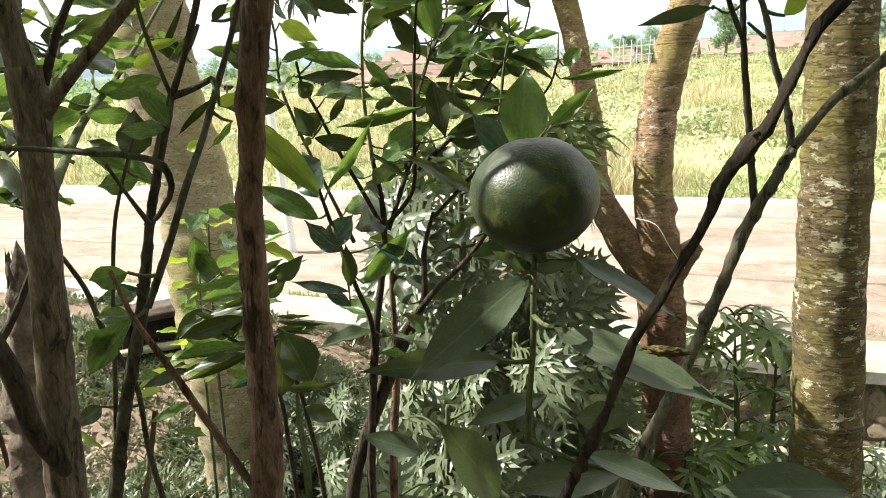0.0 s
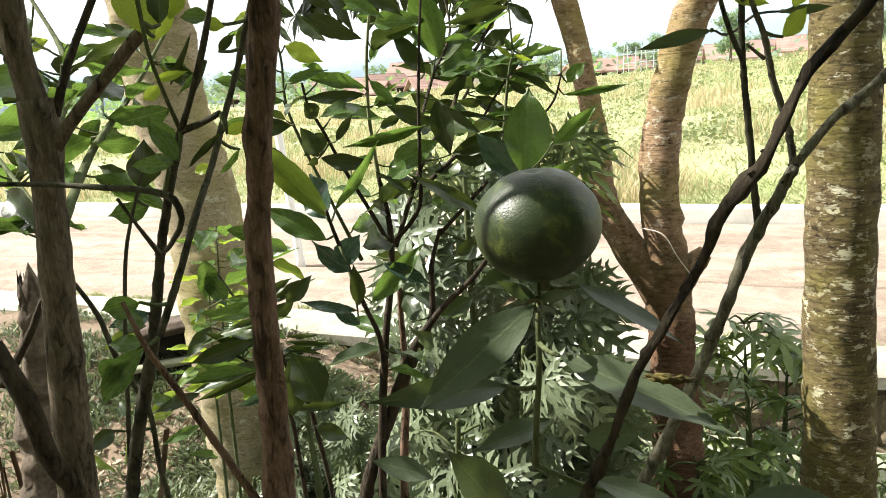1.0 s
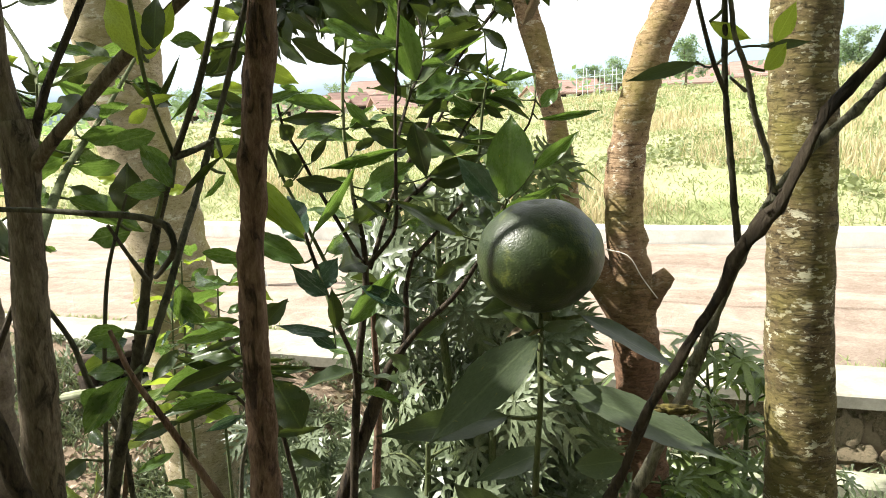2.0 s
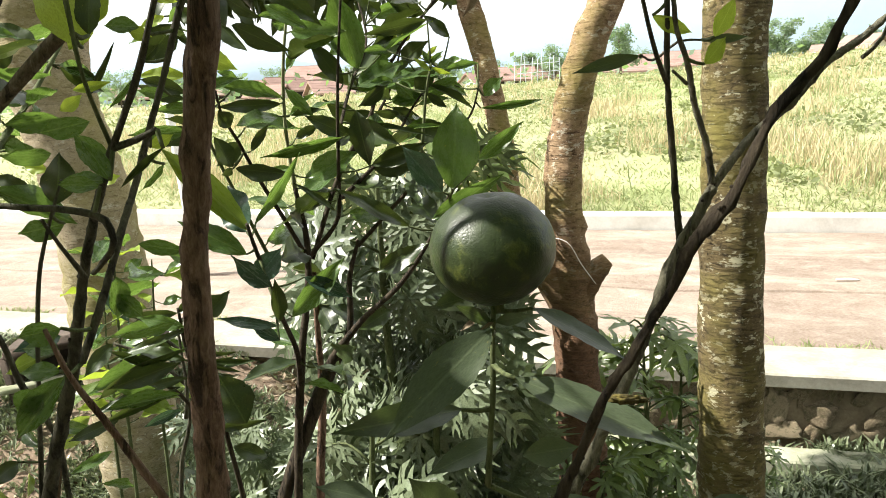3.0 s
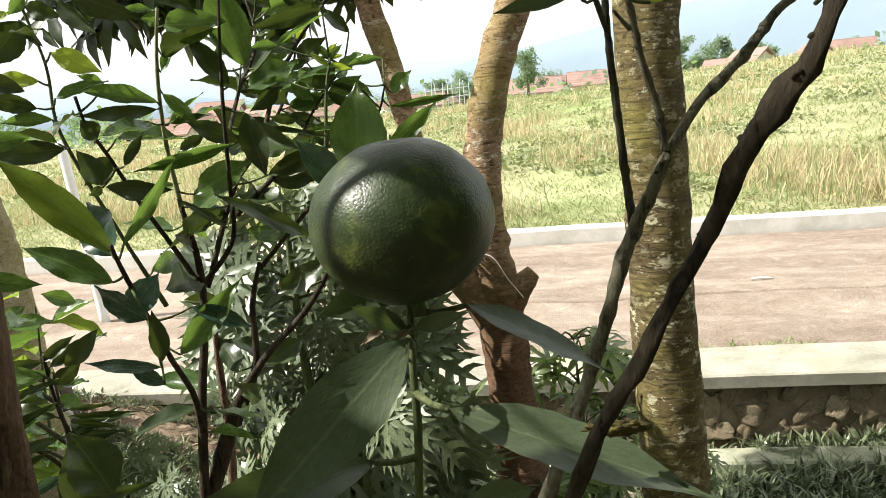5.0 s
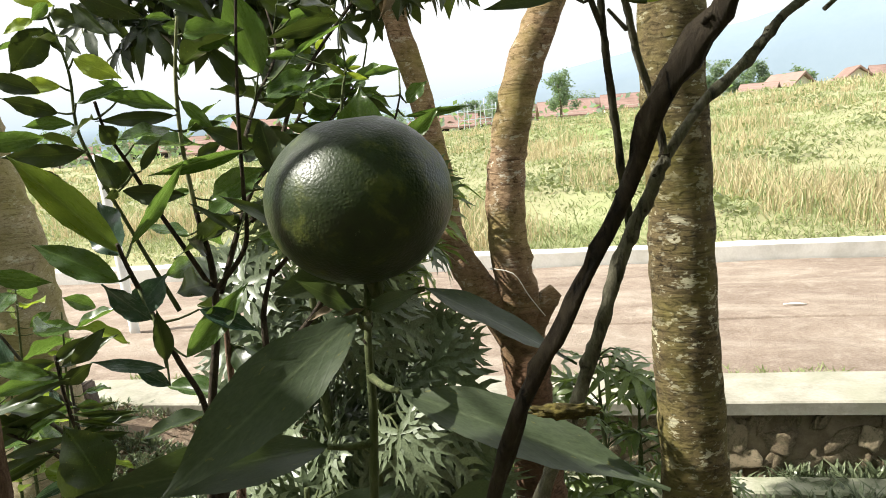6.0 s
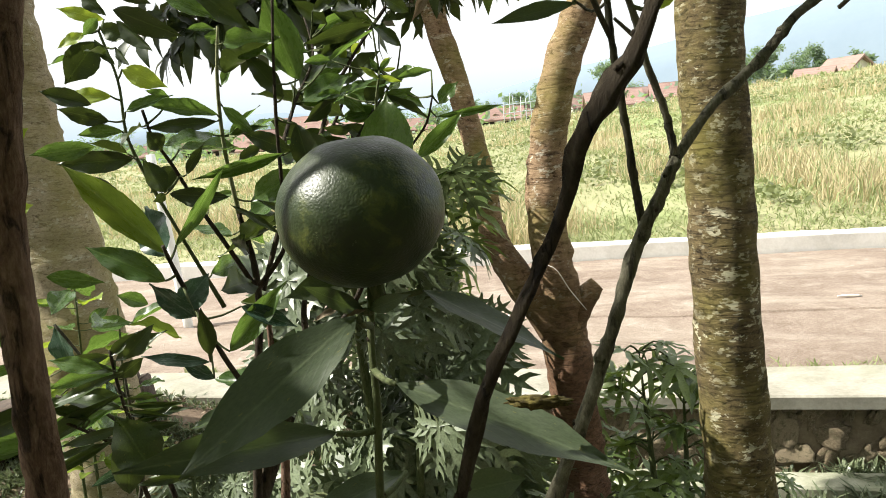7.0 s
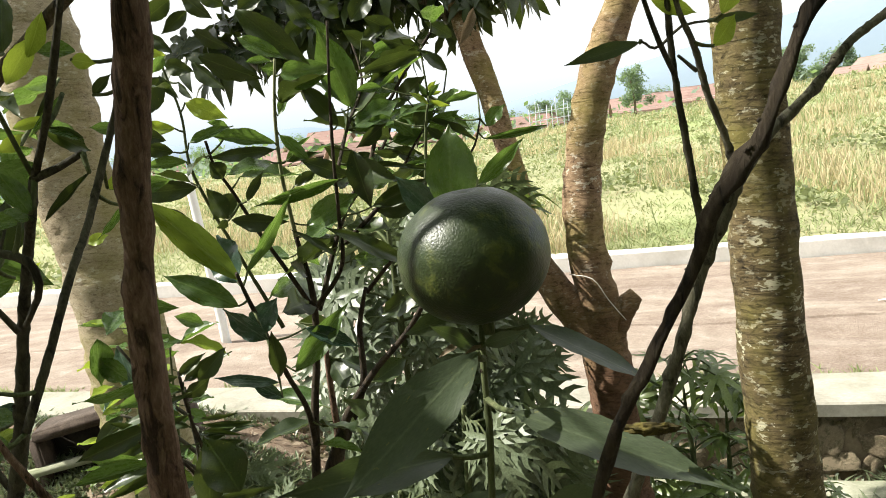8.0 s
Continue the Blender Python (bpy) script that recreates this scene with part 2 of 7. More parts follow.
SOIL = mineral("soil", (0.08, 0.055, 0.038), (0.16, 0.115, 0.08), (0.27, 0.2, 0.145), 5, 60, 0.8, 0.02, stain=(0.07, 0.09, 0.03))
def road_surface():
    """Dusty track: mottled, with wheel-worn streaks along its length."""
    m = Mat("road_surface", rough=0.92, spec=0.2)
    tc = m.node("ShaderNodeTexCoord")
    turned = m.node("ShaderNodeMapping", [("Vector", tc.outputs["Object"])], Rotation=(0, 0, radians(19.8)))
    long = m.node("ShaderNodeMapping", [("Vector", turned.outputs[0])], Scale=(0.4, 1.5, 1)).outputs[0]
    v = tc.outputs["Object"]
    streak, spots, grit = m.noise(long, 1.5, 6, 0.55, 0.8), m.noise(v, 7, 7, 0.7, 0.6), m.noise(v, 60, 5, 0.7)
    col = m.ramp(streak, (0.36, (0.15, 0.105, 0.078)), (0.5, (0.27, 0.212, 0.168)), (0.62, (0.47, 0.41, 0.34)))
    col = m.mix(0.58, col, m.ramp(spots, (0.34, (0.16, 0.115, 0.086)), (0.55, (0.29, 0.232, 0.186)), (0.7, (0.47, 0.41, 0.35))))
    col = m.mix(0.22, col, m.ramp(grit, (0.35, (0.2, 0.14, 0.11)), (0.7, (0.56, 0.48, 0.42))))
    m.color(col)
    m.bump(m.mix(0.5, spots, grit), 0.9, 0.03)
    return m.m


ROAD = road_surface()
WHITEWASH = mineral("whitewashed_concrete", (0.5, 0.48, 0.44), (0.66, 0.64, 0.6), (0.76, 0.74, 0.7), 3.0, 50, 0.5, 0.008, stain=(0.42, 0.4, 0.35))
CONCRETE = mineral("concrete", (0.17, 0.16, 0.125), (0.33, 0.31, 0.26), (0.45, 0.42, 0.36), 4.0, 45, 0.6, 0.008, stain=(0.27, 0.27, 0.2))
MOSSY = mineral("mossy_concrete", (0.16, 0.17, 0.11), (0.3, 0.3, 0.22), (0.42, 0.41, 0.33), 6.0, 80, 0.5, 0.005, stain=(0.13, 0.16, 0.07))
STONE = mineral("stone", (0.1, 0.075, 0.048), (0.24, 0.185, 0.12), (0.42, 0.34, 0.23), 14.0, 90, 1.0, 0.015, vary=0.85, stain=(0.1, 0.1, 0.05))
MORTAR = mineral("mortar", (0.08, 0.06, 0.038), (0.17, 0.13, 0.085), (0.26, 0.21, 0.14), 9.0, 90, 0.8, 0.01)
ROOF = mineral("roof_tile", (0.17, 0.105, 0.09), (0.24, 0.15, 0.125), (0.33, 0.23, 0.2), 0.8, 6, 0.3, 0.02, vary=0.5)
PLASTER = mineral("plaster", (0.5, 0.45, 0.4), (0.62, 0.58, 0.52), (0.72, 0.68, 0.62), 0.6, 8, 0.2, 0.01, vary=0.4)
WHITE = mineral("white_paint", (0.62, 0.62, 0.6), (0.74, 0.74, 0.72), (0.82, 0.82, 0.8), 6, 60, 0.2, 0.003)
ROTTEN = mineral("rotten_wood", (0.05, 0.035, 0.025), (0.12, 0.09, 0.07), (0.3, 0.25, 0.2), 14, 120, 0.9, 0.01)
DRY_BARK = mineral("dry_bark", (0.07, 0.045, 0.03), (0.18, 0.125, 0.085), (0.36, 0.27, 0.19), 22, 160, 0.9, 0.006)
PLANK = mineral("dark_plank", (0.025, 0.018, 0.013), (0.06, 0.044, 0.034), (0.13, 0.1, 0.08), 14, 120, 0.9, 0.01)
DARK = mineral("dark_opening", (0.012, 0.01, 0.009), (0.03, 0.025, 0.02), (0.06, 0.05, 0.04), 10, 80, 0.6, 0.006)
FIELD = mineral("field_soil", (0.2, 0.215, 0.105), (0.28, 0.275, 0.15), (0.37, 0.345, 0.21), 0.35, 8, 0.6, 0.05, stain=(0.18, 0.26, 0.07))
# distance haze is put into the pale blue of both hill colours
HILL_HAZED = mineral("hazed_hill", (0.12, 0.17, 0.22), (0.145, 0.195, 0.245), (0.17, 0.22, 0.265), 0.004, 0.05, 0.0, 0.1)
HILL_FAR_HAZED = mineral("hazed_far_hill", (0.19, 0.245, 0.305), (0.205, 0.26, 0.32), (0.22, 0.275, 0.335), 0.003, 0.03, 0.0, 0.1)
# white stakes, with distance haze put into a blue-grey colour
STAKE = mineral("hazed_stake", (0.38, 0.42, 0.45), (0.46, 0.5, 0.53), (0.54, 0.57, 0.6), 3, 20, 0.2, 0.003)
STRING = mineral("string", (0.6, 0.56, 0.5), (0.7, 0.66, 0.6), (0.78, 0.75, 0.7), 40, 90, 0.2, 0.001)


CRUST = mineral("insect_crust", (0.012, 0.009, 0.005), (0.035, 0.026, 0.01), (0.22, 0.18, 0.05), 260, 900, 0.6, 0.001)


def peel():
    """Unripe rind: blotchy dark green with a pale waxy bloom, pitted with oil glands."""
    m = Mat("green_peel", rough=0.4, spec=0.4)
    v = m.coord()
    big, mid = m.noise(v, 34, 5, 0.6), m.noise(v, 130, 5, 0.65, 0.5)
    pits = m.node("ShaderNodeTexVoronoi", [("Vector", v)], Scale=760.0)
    fine = m.node("ShaderNodeTexVoronoi", [("Vector", v)], Scale=1300.0)
    col = m.ramp(m.mix(0.45, big, mid), (0.3, (0.01, 0.018, 0.008)), (0.52, (0.027, 0.041, 0.011)), (0.72, (0.14, 0.16, 0.024)))
    bloom = m.ramp(m.noise(v, 75, 6, 0.75, 0.8), (0.55, (0, 0, 0)), (0.75, (0.35, 0.35, 0.35)))
    col = m.mix(bloom, col, (0.075, 0.11, 0.075))
    scar = m.ramp(m.noise(v, 210, 4, 0.7), (0.68, (0, 0, 0)), (0.74, (0.6, 0.6, 0.6)))
    col = m.mix(scar, col, (0.16, 0.18, 0.1))
    m.color(col)
    m.rough(m.ramp(mid, (0.35, (0.34, 0.34, 0.34)), (0.7, (0.56, 0.56, 0.56))))
    dents = m.mix(0.35, m.ramp(pits.outputs["Distance"], (0.05, (0, 0, 0)), (0.6, (1, 1, 1))), m.ramp(fine.outputs["Distance"], (0.0, (0, 0, 0)), (0.6, (1, 1, 1))))
    m.bump(m.mix(0.5, dents, mid), 0.24, 0.0009)
    m.b.inputs["Subsurface Weight"].default_value = 0.06
    m.b.inputs["Subsurface Radius"].default_value = (0.006, 0.01, 0.003)
    return m.m


PEEL = peel()


# ---- makers ----
def thing(name, label, category, group="", kind="", at=(0, 0, 0)):
    ob = new(name)
    ob.location = at
    ob.empty_display_size = 0.1
    return tagged(ob, label, category, group, kind)


def part(name, bm, material, parent=None, label="", kind="", smooth=True):
    me = bpy.data.meshes.new(name)
    bm.to_mesh(me)
    bm.free()
    return piece(name, me, material, parent, label, kind, smooth)


def piece(name, me, material, parent=None, label="", kind="", smooth=True):
    if material is not None and not me.materials:
        me.materials.append(material)
        if smooth:
            me.polygons.foreach_set("use_smooth", [True] * len(me.polygons))
    ob = new(name, me)
    ob.parent = parent
    return tagged(ob, label, kind=kind)


def spline(pts, step):
    """Points with radius along a smooth curve through the given ones."""
    p = np.array(pts, float)
    gaps = np.maximum(np.linalg.norm(np.diff(p[:, :3], axis=0), axis=1), 1e-5)
    slope = np.diff(p, axis=0) / gaps[:, None]
    tan = np.vstack([slope[:1], (slope[:-1] * gaps[1:, None] + slope[1:] * gaps[:-1, None]) / (gaps[1:] + gaps[:-1])[:, None], slope[-1:]])
    res = []
    for i, g in enumerate(gaps):
        n = max(2, int(g / step))
        for k in range(n):
            u = k / n
            h = (2 * u ** 3 - 3 * u * u + 1, u ** 3 - 2 * u * u + u, 3 * u * u - 2 * u ** 3, u ** 3 - u * u)
            res.append(h[0] * p[i] + h[1] * g * tan[i] + h[2] * p[i + 1] + h[3] * g * tan[i + 1])
    res.append(p[-1])
    return np.array(res)


def tube(bm, pts, sides=10, step=0.02, rough=0.05, knob=0.0):
    """A closed tube with an uneven skin along the curve through pts of (x, y, z, radius)."""
    c = spline(pts, step)
    rings, last = [], None
    for i, row in enumerate(c):
        o = Vector(row[:3])
        d = Vector(c[min(i + 1, len(c) - 1)][:3] - c[max(i - 1, 0)][:3]).normalized()
        if last is None:
            last = d.orthogonal().normalized()
        last = (last - d * last.dot(d)).normalized()
        side = d.cross(last)
        r0 = max(row[3], 0.0006)
        ring = []
        for k in range(sides):
            a = 2 * math.pi * k / sides
            way = last * math.cos(a) + side * math.sin(a)
            q = o + way * r0
            w = noise.noise(q * (0.45 / r0)) * rough + noise.noise(o * 17 + way) * rough + noise.noise(Vector((q.x * 160, q.y * 160, q.z * 40))) * rough * 0.5
            if knob:
                w += knob * max(0.0, noise.noise(o * (34 if r0 > 0.006 else min(110, 0.2 / r0)) + way * 0.8) - 0.1) * 2.6 + knob * 0.5 * noise.noise(o * 95 + way * 1.4)
            ring.append(bm.verts.new(o + way * r0 * (1 + w)))
        rings.append(ring)
    for a, b in zip(rings, rings[1:]):
        for k in range(sides):
            bm.faces.new((a[k], a[(k + 1) % sides], b[(k + 1) % sides], b[k]))
    bm.faces.new(rings[0][::-1])
    bm.faces.new(rings[-1])


SPINES, BOUGHS = {}, {}


def limb(parent, name, mat, pts, label="", knob=0.0):
    SPINES.setdefault(parent.name, []).append(spline(pts, 0.02))
    bm = bmesh.new()
    big = max(p[3] for p in pts)
    fine = knob and big < 0.02
    tube(bm, pts, 28 if big > 0.05 else 16 if big > 0.008 else 12 if fine else 8, 0.022 if big > 0.05 else 0.004 if fine else 0.007 if big > 0.008 else 0.01, 0.09, knob)
    ob = part(name, bm, mat, parent, label)
    BOUGHS.setdefault(parent.name, []).append(ob)
    return ob


def blade_mesh(name, droop, fold, twist, wave, shape=1.0):
    """A leaf one long and one wide: elliptic with a drawn-out tip, cupped along its rib, puckered between the side veins."""
    bm = bmesh.new()
    n, rows = 16, []
    for i in range(n + 1):
        u = i / n
        body = math.sin(math.pi * min(1.0, u ** (0.86 * shape))) ** 0.95 if 0 < i < n else 0.0
        w = 0.5 * body * (1 - 0.45 * max(0.0, u - 0.72) / 0.28) if 0 < i < n else 0.012
        row = []
        for k in (-1, -0.66, -0.33, 0, 0.33, 0.66, 1):
            x = w * k
            z = abs(k) ** 1.4 * w * fold - droop * u * u + wave * math.sin(u * 15 + k * 2) * abs(k) * 0.04
            z += x * math.sin(twist * u) + 0.012 * math.sin((u - abs(k) * 0.16) * 44) * abs(k) * (1 - abs(k)) * 4
            row.append(bm.verts.new((x * (1 + 0.03 * math.sin(u * 40 + k)), u, z)))
        rows.append(row)
    for a, b in zip(rows, rows[1:]):
        for k in range(6):
            bm.faces.new((a[k], a[k + 1], b[k + 1], b[k]))
    me = bpy.data.meshes.new(name)
    bm.to_mesh(me)
    bm.free()
    return me


BLADES = [(0.1, 0.28, 0.2, 0.8), (0.2, 0.18, -0.35, 1.1), (-0.05, 0.4, 0.12, 0.8), (0.24, 0.25, 0.4, 1.2), (0.14, 0.14, -0.2, 0.9), (0.06, 0.1, 0.12, 0.3)]
MESHES = {}


def blade(mat, i):
    key = (mat.name, i)
    if key not in MESHES:
        MESHES[key] = blade_mesh("leaf", *BLADES[i])
        MESHES[key].materials.append(mat)
        MESHES[key].polygons.foreach_set("use_smooth", [True] * len(MESHES[key].polygons))
    return MESHES[key]


LEAVES = 0


def place(b, t, width, spin):
    """The matrix that lays a unit leaf from b to t; spin turns it about its length."""
    b, t = Vector(b), Vector(t)
    ax = t - b
    size = ax.length
    ax.normalize()
    ref = Vector((0, 0, 1)) if abs(ax.z) < 0.92 else Vector((0, -1, 0))
    n = (ref - ax * ref.dot(ax)).normalized()
    n = Matrix.Rotation(radians(spin), 3, ax) @ n
    s = ax.cross(n)
    m = Matrix((s, ax, n)).transposed().to_4x4()
    return Matrix.Translation(b) @ m @ Matrix.Diagonal((width, size, (width + size) * 0.5, 1))


def leaf(parent, b, t, width, spin, mat=None):
    global LEAVES
    LEAVES += 1
    ob = piece("leaf", blade(mat or LEAF, 5 if mat is LEAF_NEAR else LEAVES * 7 % 5), None, parent)
    ob.matrix_basis = place(b, t, width, spin)
    return ob


def box(bm, x0, x1, y0, y1, z0, z1, bevel=0.0):
    vs = bmesh.ops.create_cube(bm, size=1, matrix=Matrix.Translation(((x0 + x1) / 2, (y0 + y1) / 2, (z0 + z1) / 2)) @ Matrix.Diagonal((x1 - x0, y1 - y0, z1 - z0, 1)))["verts"]
    if bevel:
        es = list({e for v in vs for e in v.link_edges})
        bmesh.ops.bevel(bm, geom=es, offset=bevel, segments=2, affect="EDGES")


def soup(name, verts, faces, mat, parent=None, label="", kind="stuff", smooth=False):
    me = bpy.data.meshes.new(name)
    me.from_pydata(verts, [], faces)
    return piece(name, me, mat, parent, label, kind, smooth)


# ---- the road's own frame: u along it, v away from the garden ----
ALONG = Vector((1, -0.36, 0)).normalized()
AWAY = Vector((0.36, 1, 0)).normalized()
ORIGIN = Vector((0, 3.66, 0))
ROAD_Z, GROUND_Z, FAR_V = 0.2, -0.2, 3.72


def uv(x, y):
    d = Vector((x, y, 0)) - ORIGIN
    return d.dot(ALONG), d.dot(AWAY)


RISE = [(-180, -1.0), (-60, -1.2), (-30, -1.0), (-16, -0.5), (-8, -0.2), (11, 0.45), (18, 0.8), (23, 0.95), (26.5, 1.4), (30, 1.62), (37, 2.0), (43, 2.15), (60, 2.6), (180, 1.0)]


def land(x, y):
    """Height of the ground."""
    u, v = uv(x, y)
    if v < 0.22:
        # the bed climbs to the road edge on the side of the pale tree
        bank = max(0.0, min(1.0, (v + 1.1) / 0.9)) * max(0.0, min(1.0, (0.5 - u) / 1.7))
        return GROUND_Z + 0.38 * bank * bank * (3 - 2 * bank) + 0.05 * noise.noise((x * 1.3, y * 1.3, 0)) + 0.02 * noise.noise((x * 5, y * 5, 3)) - 0.02 * max(0, -y) ** 0.5
    if v < FAR_V + 0.06:
        return ROAD_Z - 0.12
    r, az = math.hypot(x, y), math.degrees(math.atan2(x, y))
    el = np.interp(az, [a for a, _ in RISE], [b for _, b in RISE])
    top = 1.49 + 55 * math.tan(radians(el))
    k = min(1.0, max(0.0, (r - 7.5) / 47.5))
    z = 0.22 + (top - 0.22) * (k ** 0.9) + 0.12 * noise.noise((x * 0.35, y * 0.35, 7)) * min(1, (v - FAR_V) / 2)
    return z if r < 55 else z - min(3.0, (r - 55) * 0.06) * max(0, el) / 2


# ---- ground, road and walls ----
def make_ground():
    us = sorted({*np.round(np.linspace(-6, 9, 76), 3), *[-3000, -1200, -500, -200, -90, -50, -30, -20, -14, -9, 12, 16, 22, 30, 42, 60, 90, 150, 300, 700, 1500, 3000]})
    vs = sorted({*np.round(np.linspace(-4.5, 0.2, 31), 3), 0.24, 1.0, 2.4, FAR_V, FAR_V + 0.08, *np.round(np.linspace(FAR_V + 0.4, 16, 30), 3),
                 18, 20, 23, 26, 30, 34, 38, 43, 48, 54, 62, 72, 90, 120, 180, 300, 600, 1200, 3000, -6, -9, -14, -25, -60, -200, -1000, -3000})
    verts = []
    for v in vs:
        for u in us:
            p = ORIGIN + ALONG * float(u) + AWAY * float(v)
            verts.append((p.x, p.y, land(p.x, p.y)))
    n = len(us)
    faces = [(j * n + i, j * n + i + 1, (j + 1) * n + i + 1, (j + 1) * n + i) for j in range(len(vs) - 1) for i in range(n - 1)]
    g = soup("ground", verts, faces, SOIL, kind="structure", smooth=True)
    g.data.materials.append(FIELD)
    cut = vs.index(FAR_V) * (n - 1)
    for i, f in enumerate(g.data.polygons):
        f.material_index = 1 if i >= cut else 0
    return tagged(g, "garden soil and open grass field rolling to the hills", "ground", kind="structure")


make_ground()


def ribbon(name, profile, u0, u1, mat, label, category, step=0.25, wobble=0.006):
    """A bar with the profile of (v, z) corners, run along the road."""
    bm = bmesh.new()
    rows = []
    for i in range(int((u1 - u0) / step) + 1):
        u = u0 + i * step
        p = ORIGIN + ALONG * u
        rows.append([bm.verts.new(p + AWAY * (v + wobble * noise.noise((u * 1.7, v * 3, z))) + Vector((0, 0, z + wobble * noise.noise((u * 2.3, v * 2, 9 + z))))) for v, z in profile])
    m = len(profile)
    for a, b in zip(rows, rows[1:]):
        for k in range(m):
            bm.faces.new((a[k], b[k], b[(k + 1) % m], a[(k + 1) % m]))
    bm.faces.new(rows[0][::-1])
    bm.faces.new(rows[-1])
    bmesh.ops.recalc_face_normals(bm, faces=bm.faces)
    return tagged(part(name, bm, mat, None, label, "structure", smooth=False), label, category, kind="structure")


def road_profile():
    top = [(0.46 + i * (FAR_V - 0.48) / 14, ROAD_Z - 0.035 + 0.03 * math.sin(math.pi * i / 14) - (0.012 if i in (3, 10) else 0)) for i in range(15)]
    top[5:5] = [(1.49, ROAD_Z - 0.006), (1.51, ROAD_Z - 0.04), (1.535, ROAD_Z - 0.042), (1.56, ROAD_Z - 0.012)]
    return [(0.46, ROAD_Z - 0.11)] + top + [(FAR_V - 0.02, ROAD_Z - 0.11)]


ribbon("road", road_profile(), -30, 30, ROAD, "dusty pinkish dirt road in full sun", "road", 0.2, 0.02)
ribbon("kerb", [(0.05, ROAD_Z - 0.065), (0.045, ROAD_Z - 0.008), (0.055, ROAD_Z), (0.43, ROAD_Z + 0.004), (0.445, ROAD_Z - 0.008), (0.445, ROAD_Z - 0.15), (0.4, ROAD_Z - 0.15), (0.4, ROAD_Z - 0.065)], -12, 12, CONCRETE, "pale concrete capping slab along the road edge", "kerb", 0.3)
ribbon("retaining_wall", [(0.1, -0.45), (0.1, ROAD_Z - 0.068), (0.395, ROAD_Z - 0.068), (0.395, -0.45)], -12, 12, MORTAR, "low rubble stone retaining wall under the road", "wall", 0.3, 0.015)
ribbon("far_wall", [(FAR_V, 0.0), (FAR_V, ROAD_Z + 0.1), (FAR_V + 0.02, ROAD_Z + 0.115), (FAR_V + 0.2, ROAD_Z + 0.115), (FAR_V + 0.22, ROAD_Z + 0.1), (FAR_V + 0.22, 0.0)], -30, 30, WHITEWASH, "low pale concrete wall beyond the road", "wall", 0.4, 0.012)
ribbon("drain_edge", [(-0.2, -0.4), (-0.2, -0.12), (-0.19, -0.11), (-0.06, -0.11), (-0.05, -0.12), (-0.05, -0.4)], -1.6, 9, MOSSY, "mossy concrete lip of a roadside drain", "kerb", 0.2, 0.012)
STONES = []
for i in range(7):
    bm = bmesh.new()
    bmesh.ops.create_icosphere(bm, subdivisions=3, radius=0.5)
    for v in bm.verts:
        v.co = Vector([math.copysign(abs(c * 2) ** 0.6 / 2, c) for c in v.co])
        v.co *= 1 + 0.75 * noise.noise(v.co * 2.4 + Vector((i * 9, 0, 0))) + 0.35 * noise.noise(v.co * 6 + Vector((i * 5, 3, 0))) + 0.2 * noise.noise(v.co * 15 + Vector((i * 3, 1, 0)))
    me = bpy.data.meshes.new("stone")
    bm.to_mesh(me)
    bm.free()
    me.materials.append(STONE)
    me.polygons.foreach_set("use_smooth", [True] * len(me.polygons))
    STONES.append(me)


# ---- distance ----
def house(x, y, w, d, h, roof, turn, windows=2, top=None):
    base = land(x, y) - 0.3 if top is None else top - h - roof
    ob = thing("house", "small village house with a red tiled gable roof", "house", group="village houses")
    ob.matrix_basis = pose(x, y, base, 0, 0, turn)
    bm = bmesh.new()
    box(bm, -w / 2, w / 2, -d / 2, d / 2, 0, h)
    part("wall", bm, PLASTER, ob, smooth=False)
    bm = bmesh.new()
    e, rows = 0.4, 5
    edge = []
    for k in range(rows):
        y0, y1 = -(d / 2 + e) * (1 - k / rows), -(d / 2 + e) * (1 - (k + 1) / rows)
        z0, z1 = h - 0.3 + (roof + 0.3) * k / rows, h - 0.3 + (roof + 0.3) * (k + 1) / rows
        edge += [(y0, z0 + 0.04), (y1 - 0.02, z1 + 0.01)]
    edge += [(0, h + roof + 0.06)] + [(-y, z) for y, z in edge[::-1]]
    edge += [(d / 2 + e, h - 0.42), (0, h + roof - 0.16), (-d / 2 - e, h - 0.42)]
    ends = [[bm.verts.new((x, y, z)) for y, z in edge] for x in (-w / 2 - e, w / 2 + e)]
    bm.faces.new(ends[0]), bm.faces.new(ends[1][::-1])
    for i in range(len(edge)):
        j = (i + 1) % len(edge)
        bm.faces.new((ends[0][i], ends[1][i], ends[1][j], ends[0][j]))
    bmesh.ops.recalc_face_normals(bm, faces=bm.faces)
    part("roof", bm, ROOF, ob, smooth=False)
    for s in (-1, 1):
        bm = bmesh.new()
        bm.faces.new([bm.verts.new(p) for p in ((s * w / 2, -d / 2, h), (s * w / 2, d / 2, h), (s * w / 2, 0, h + roof - 0.25))])
        part("gable", bm, PLASTER, ob, smooth=False)
    for i in range(windows):
        bm = bmesh.new()
        cx = (i + 0.5) / windows * w - w / 2
        box(bm, cx - 0.6, cx + 0.6, -d / 2 - 0.06, -d / 2 + 0.02, h * 0.35, h * 0.75)
        part("window", bm, DARK, ob, smooth=False)
    return ob


def polar(az, r):
    return r * math.sin(radians(az)), r * math.cos(radians(az))


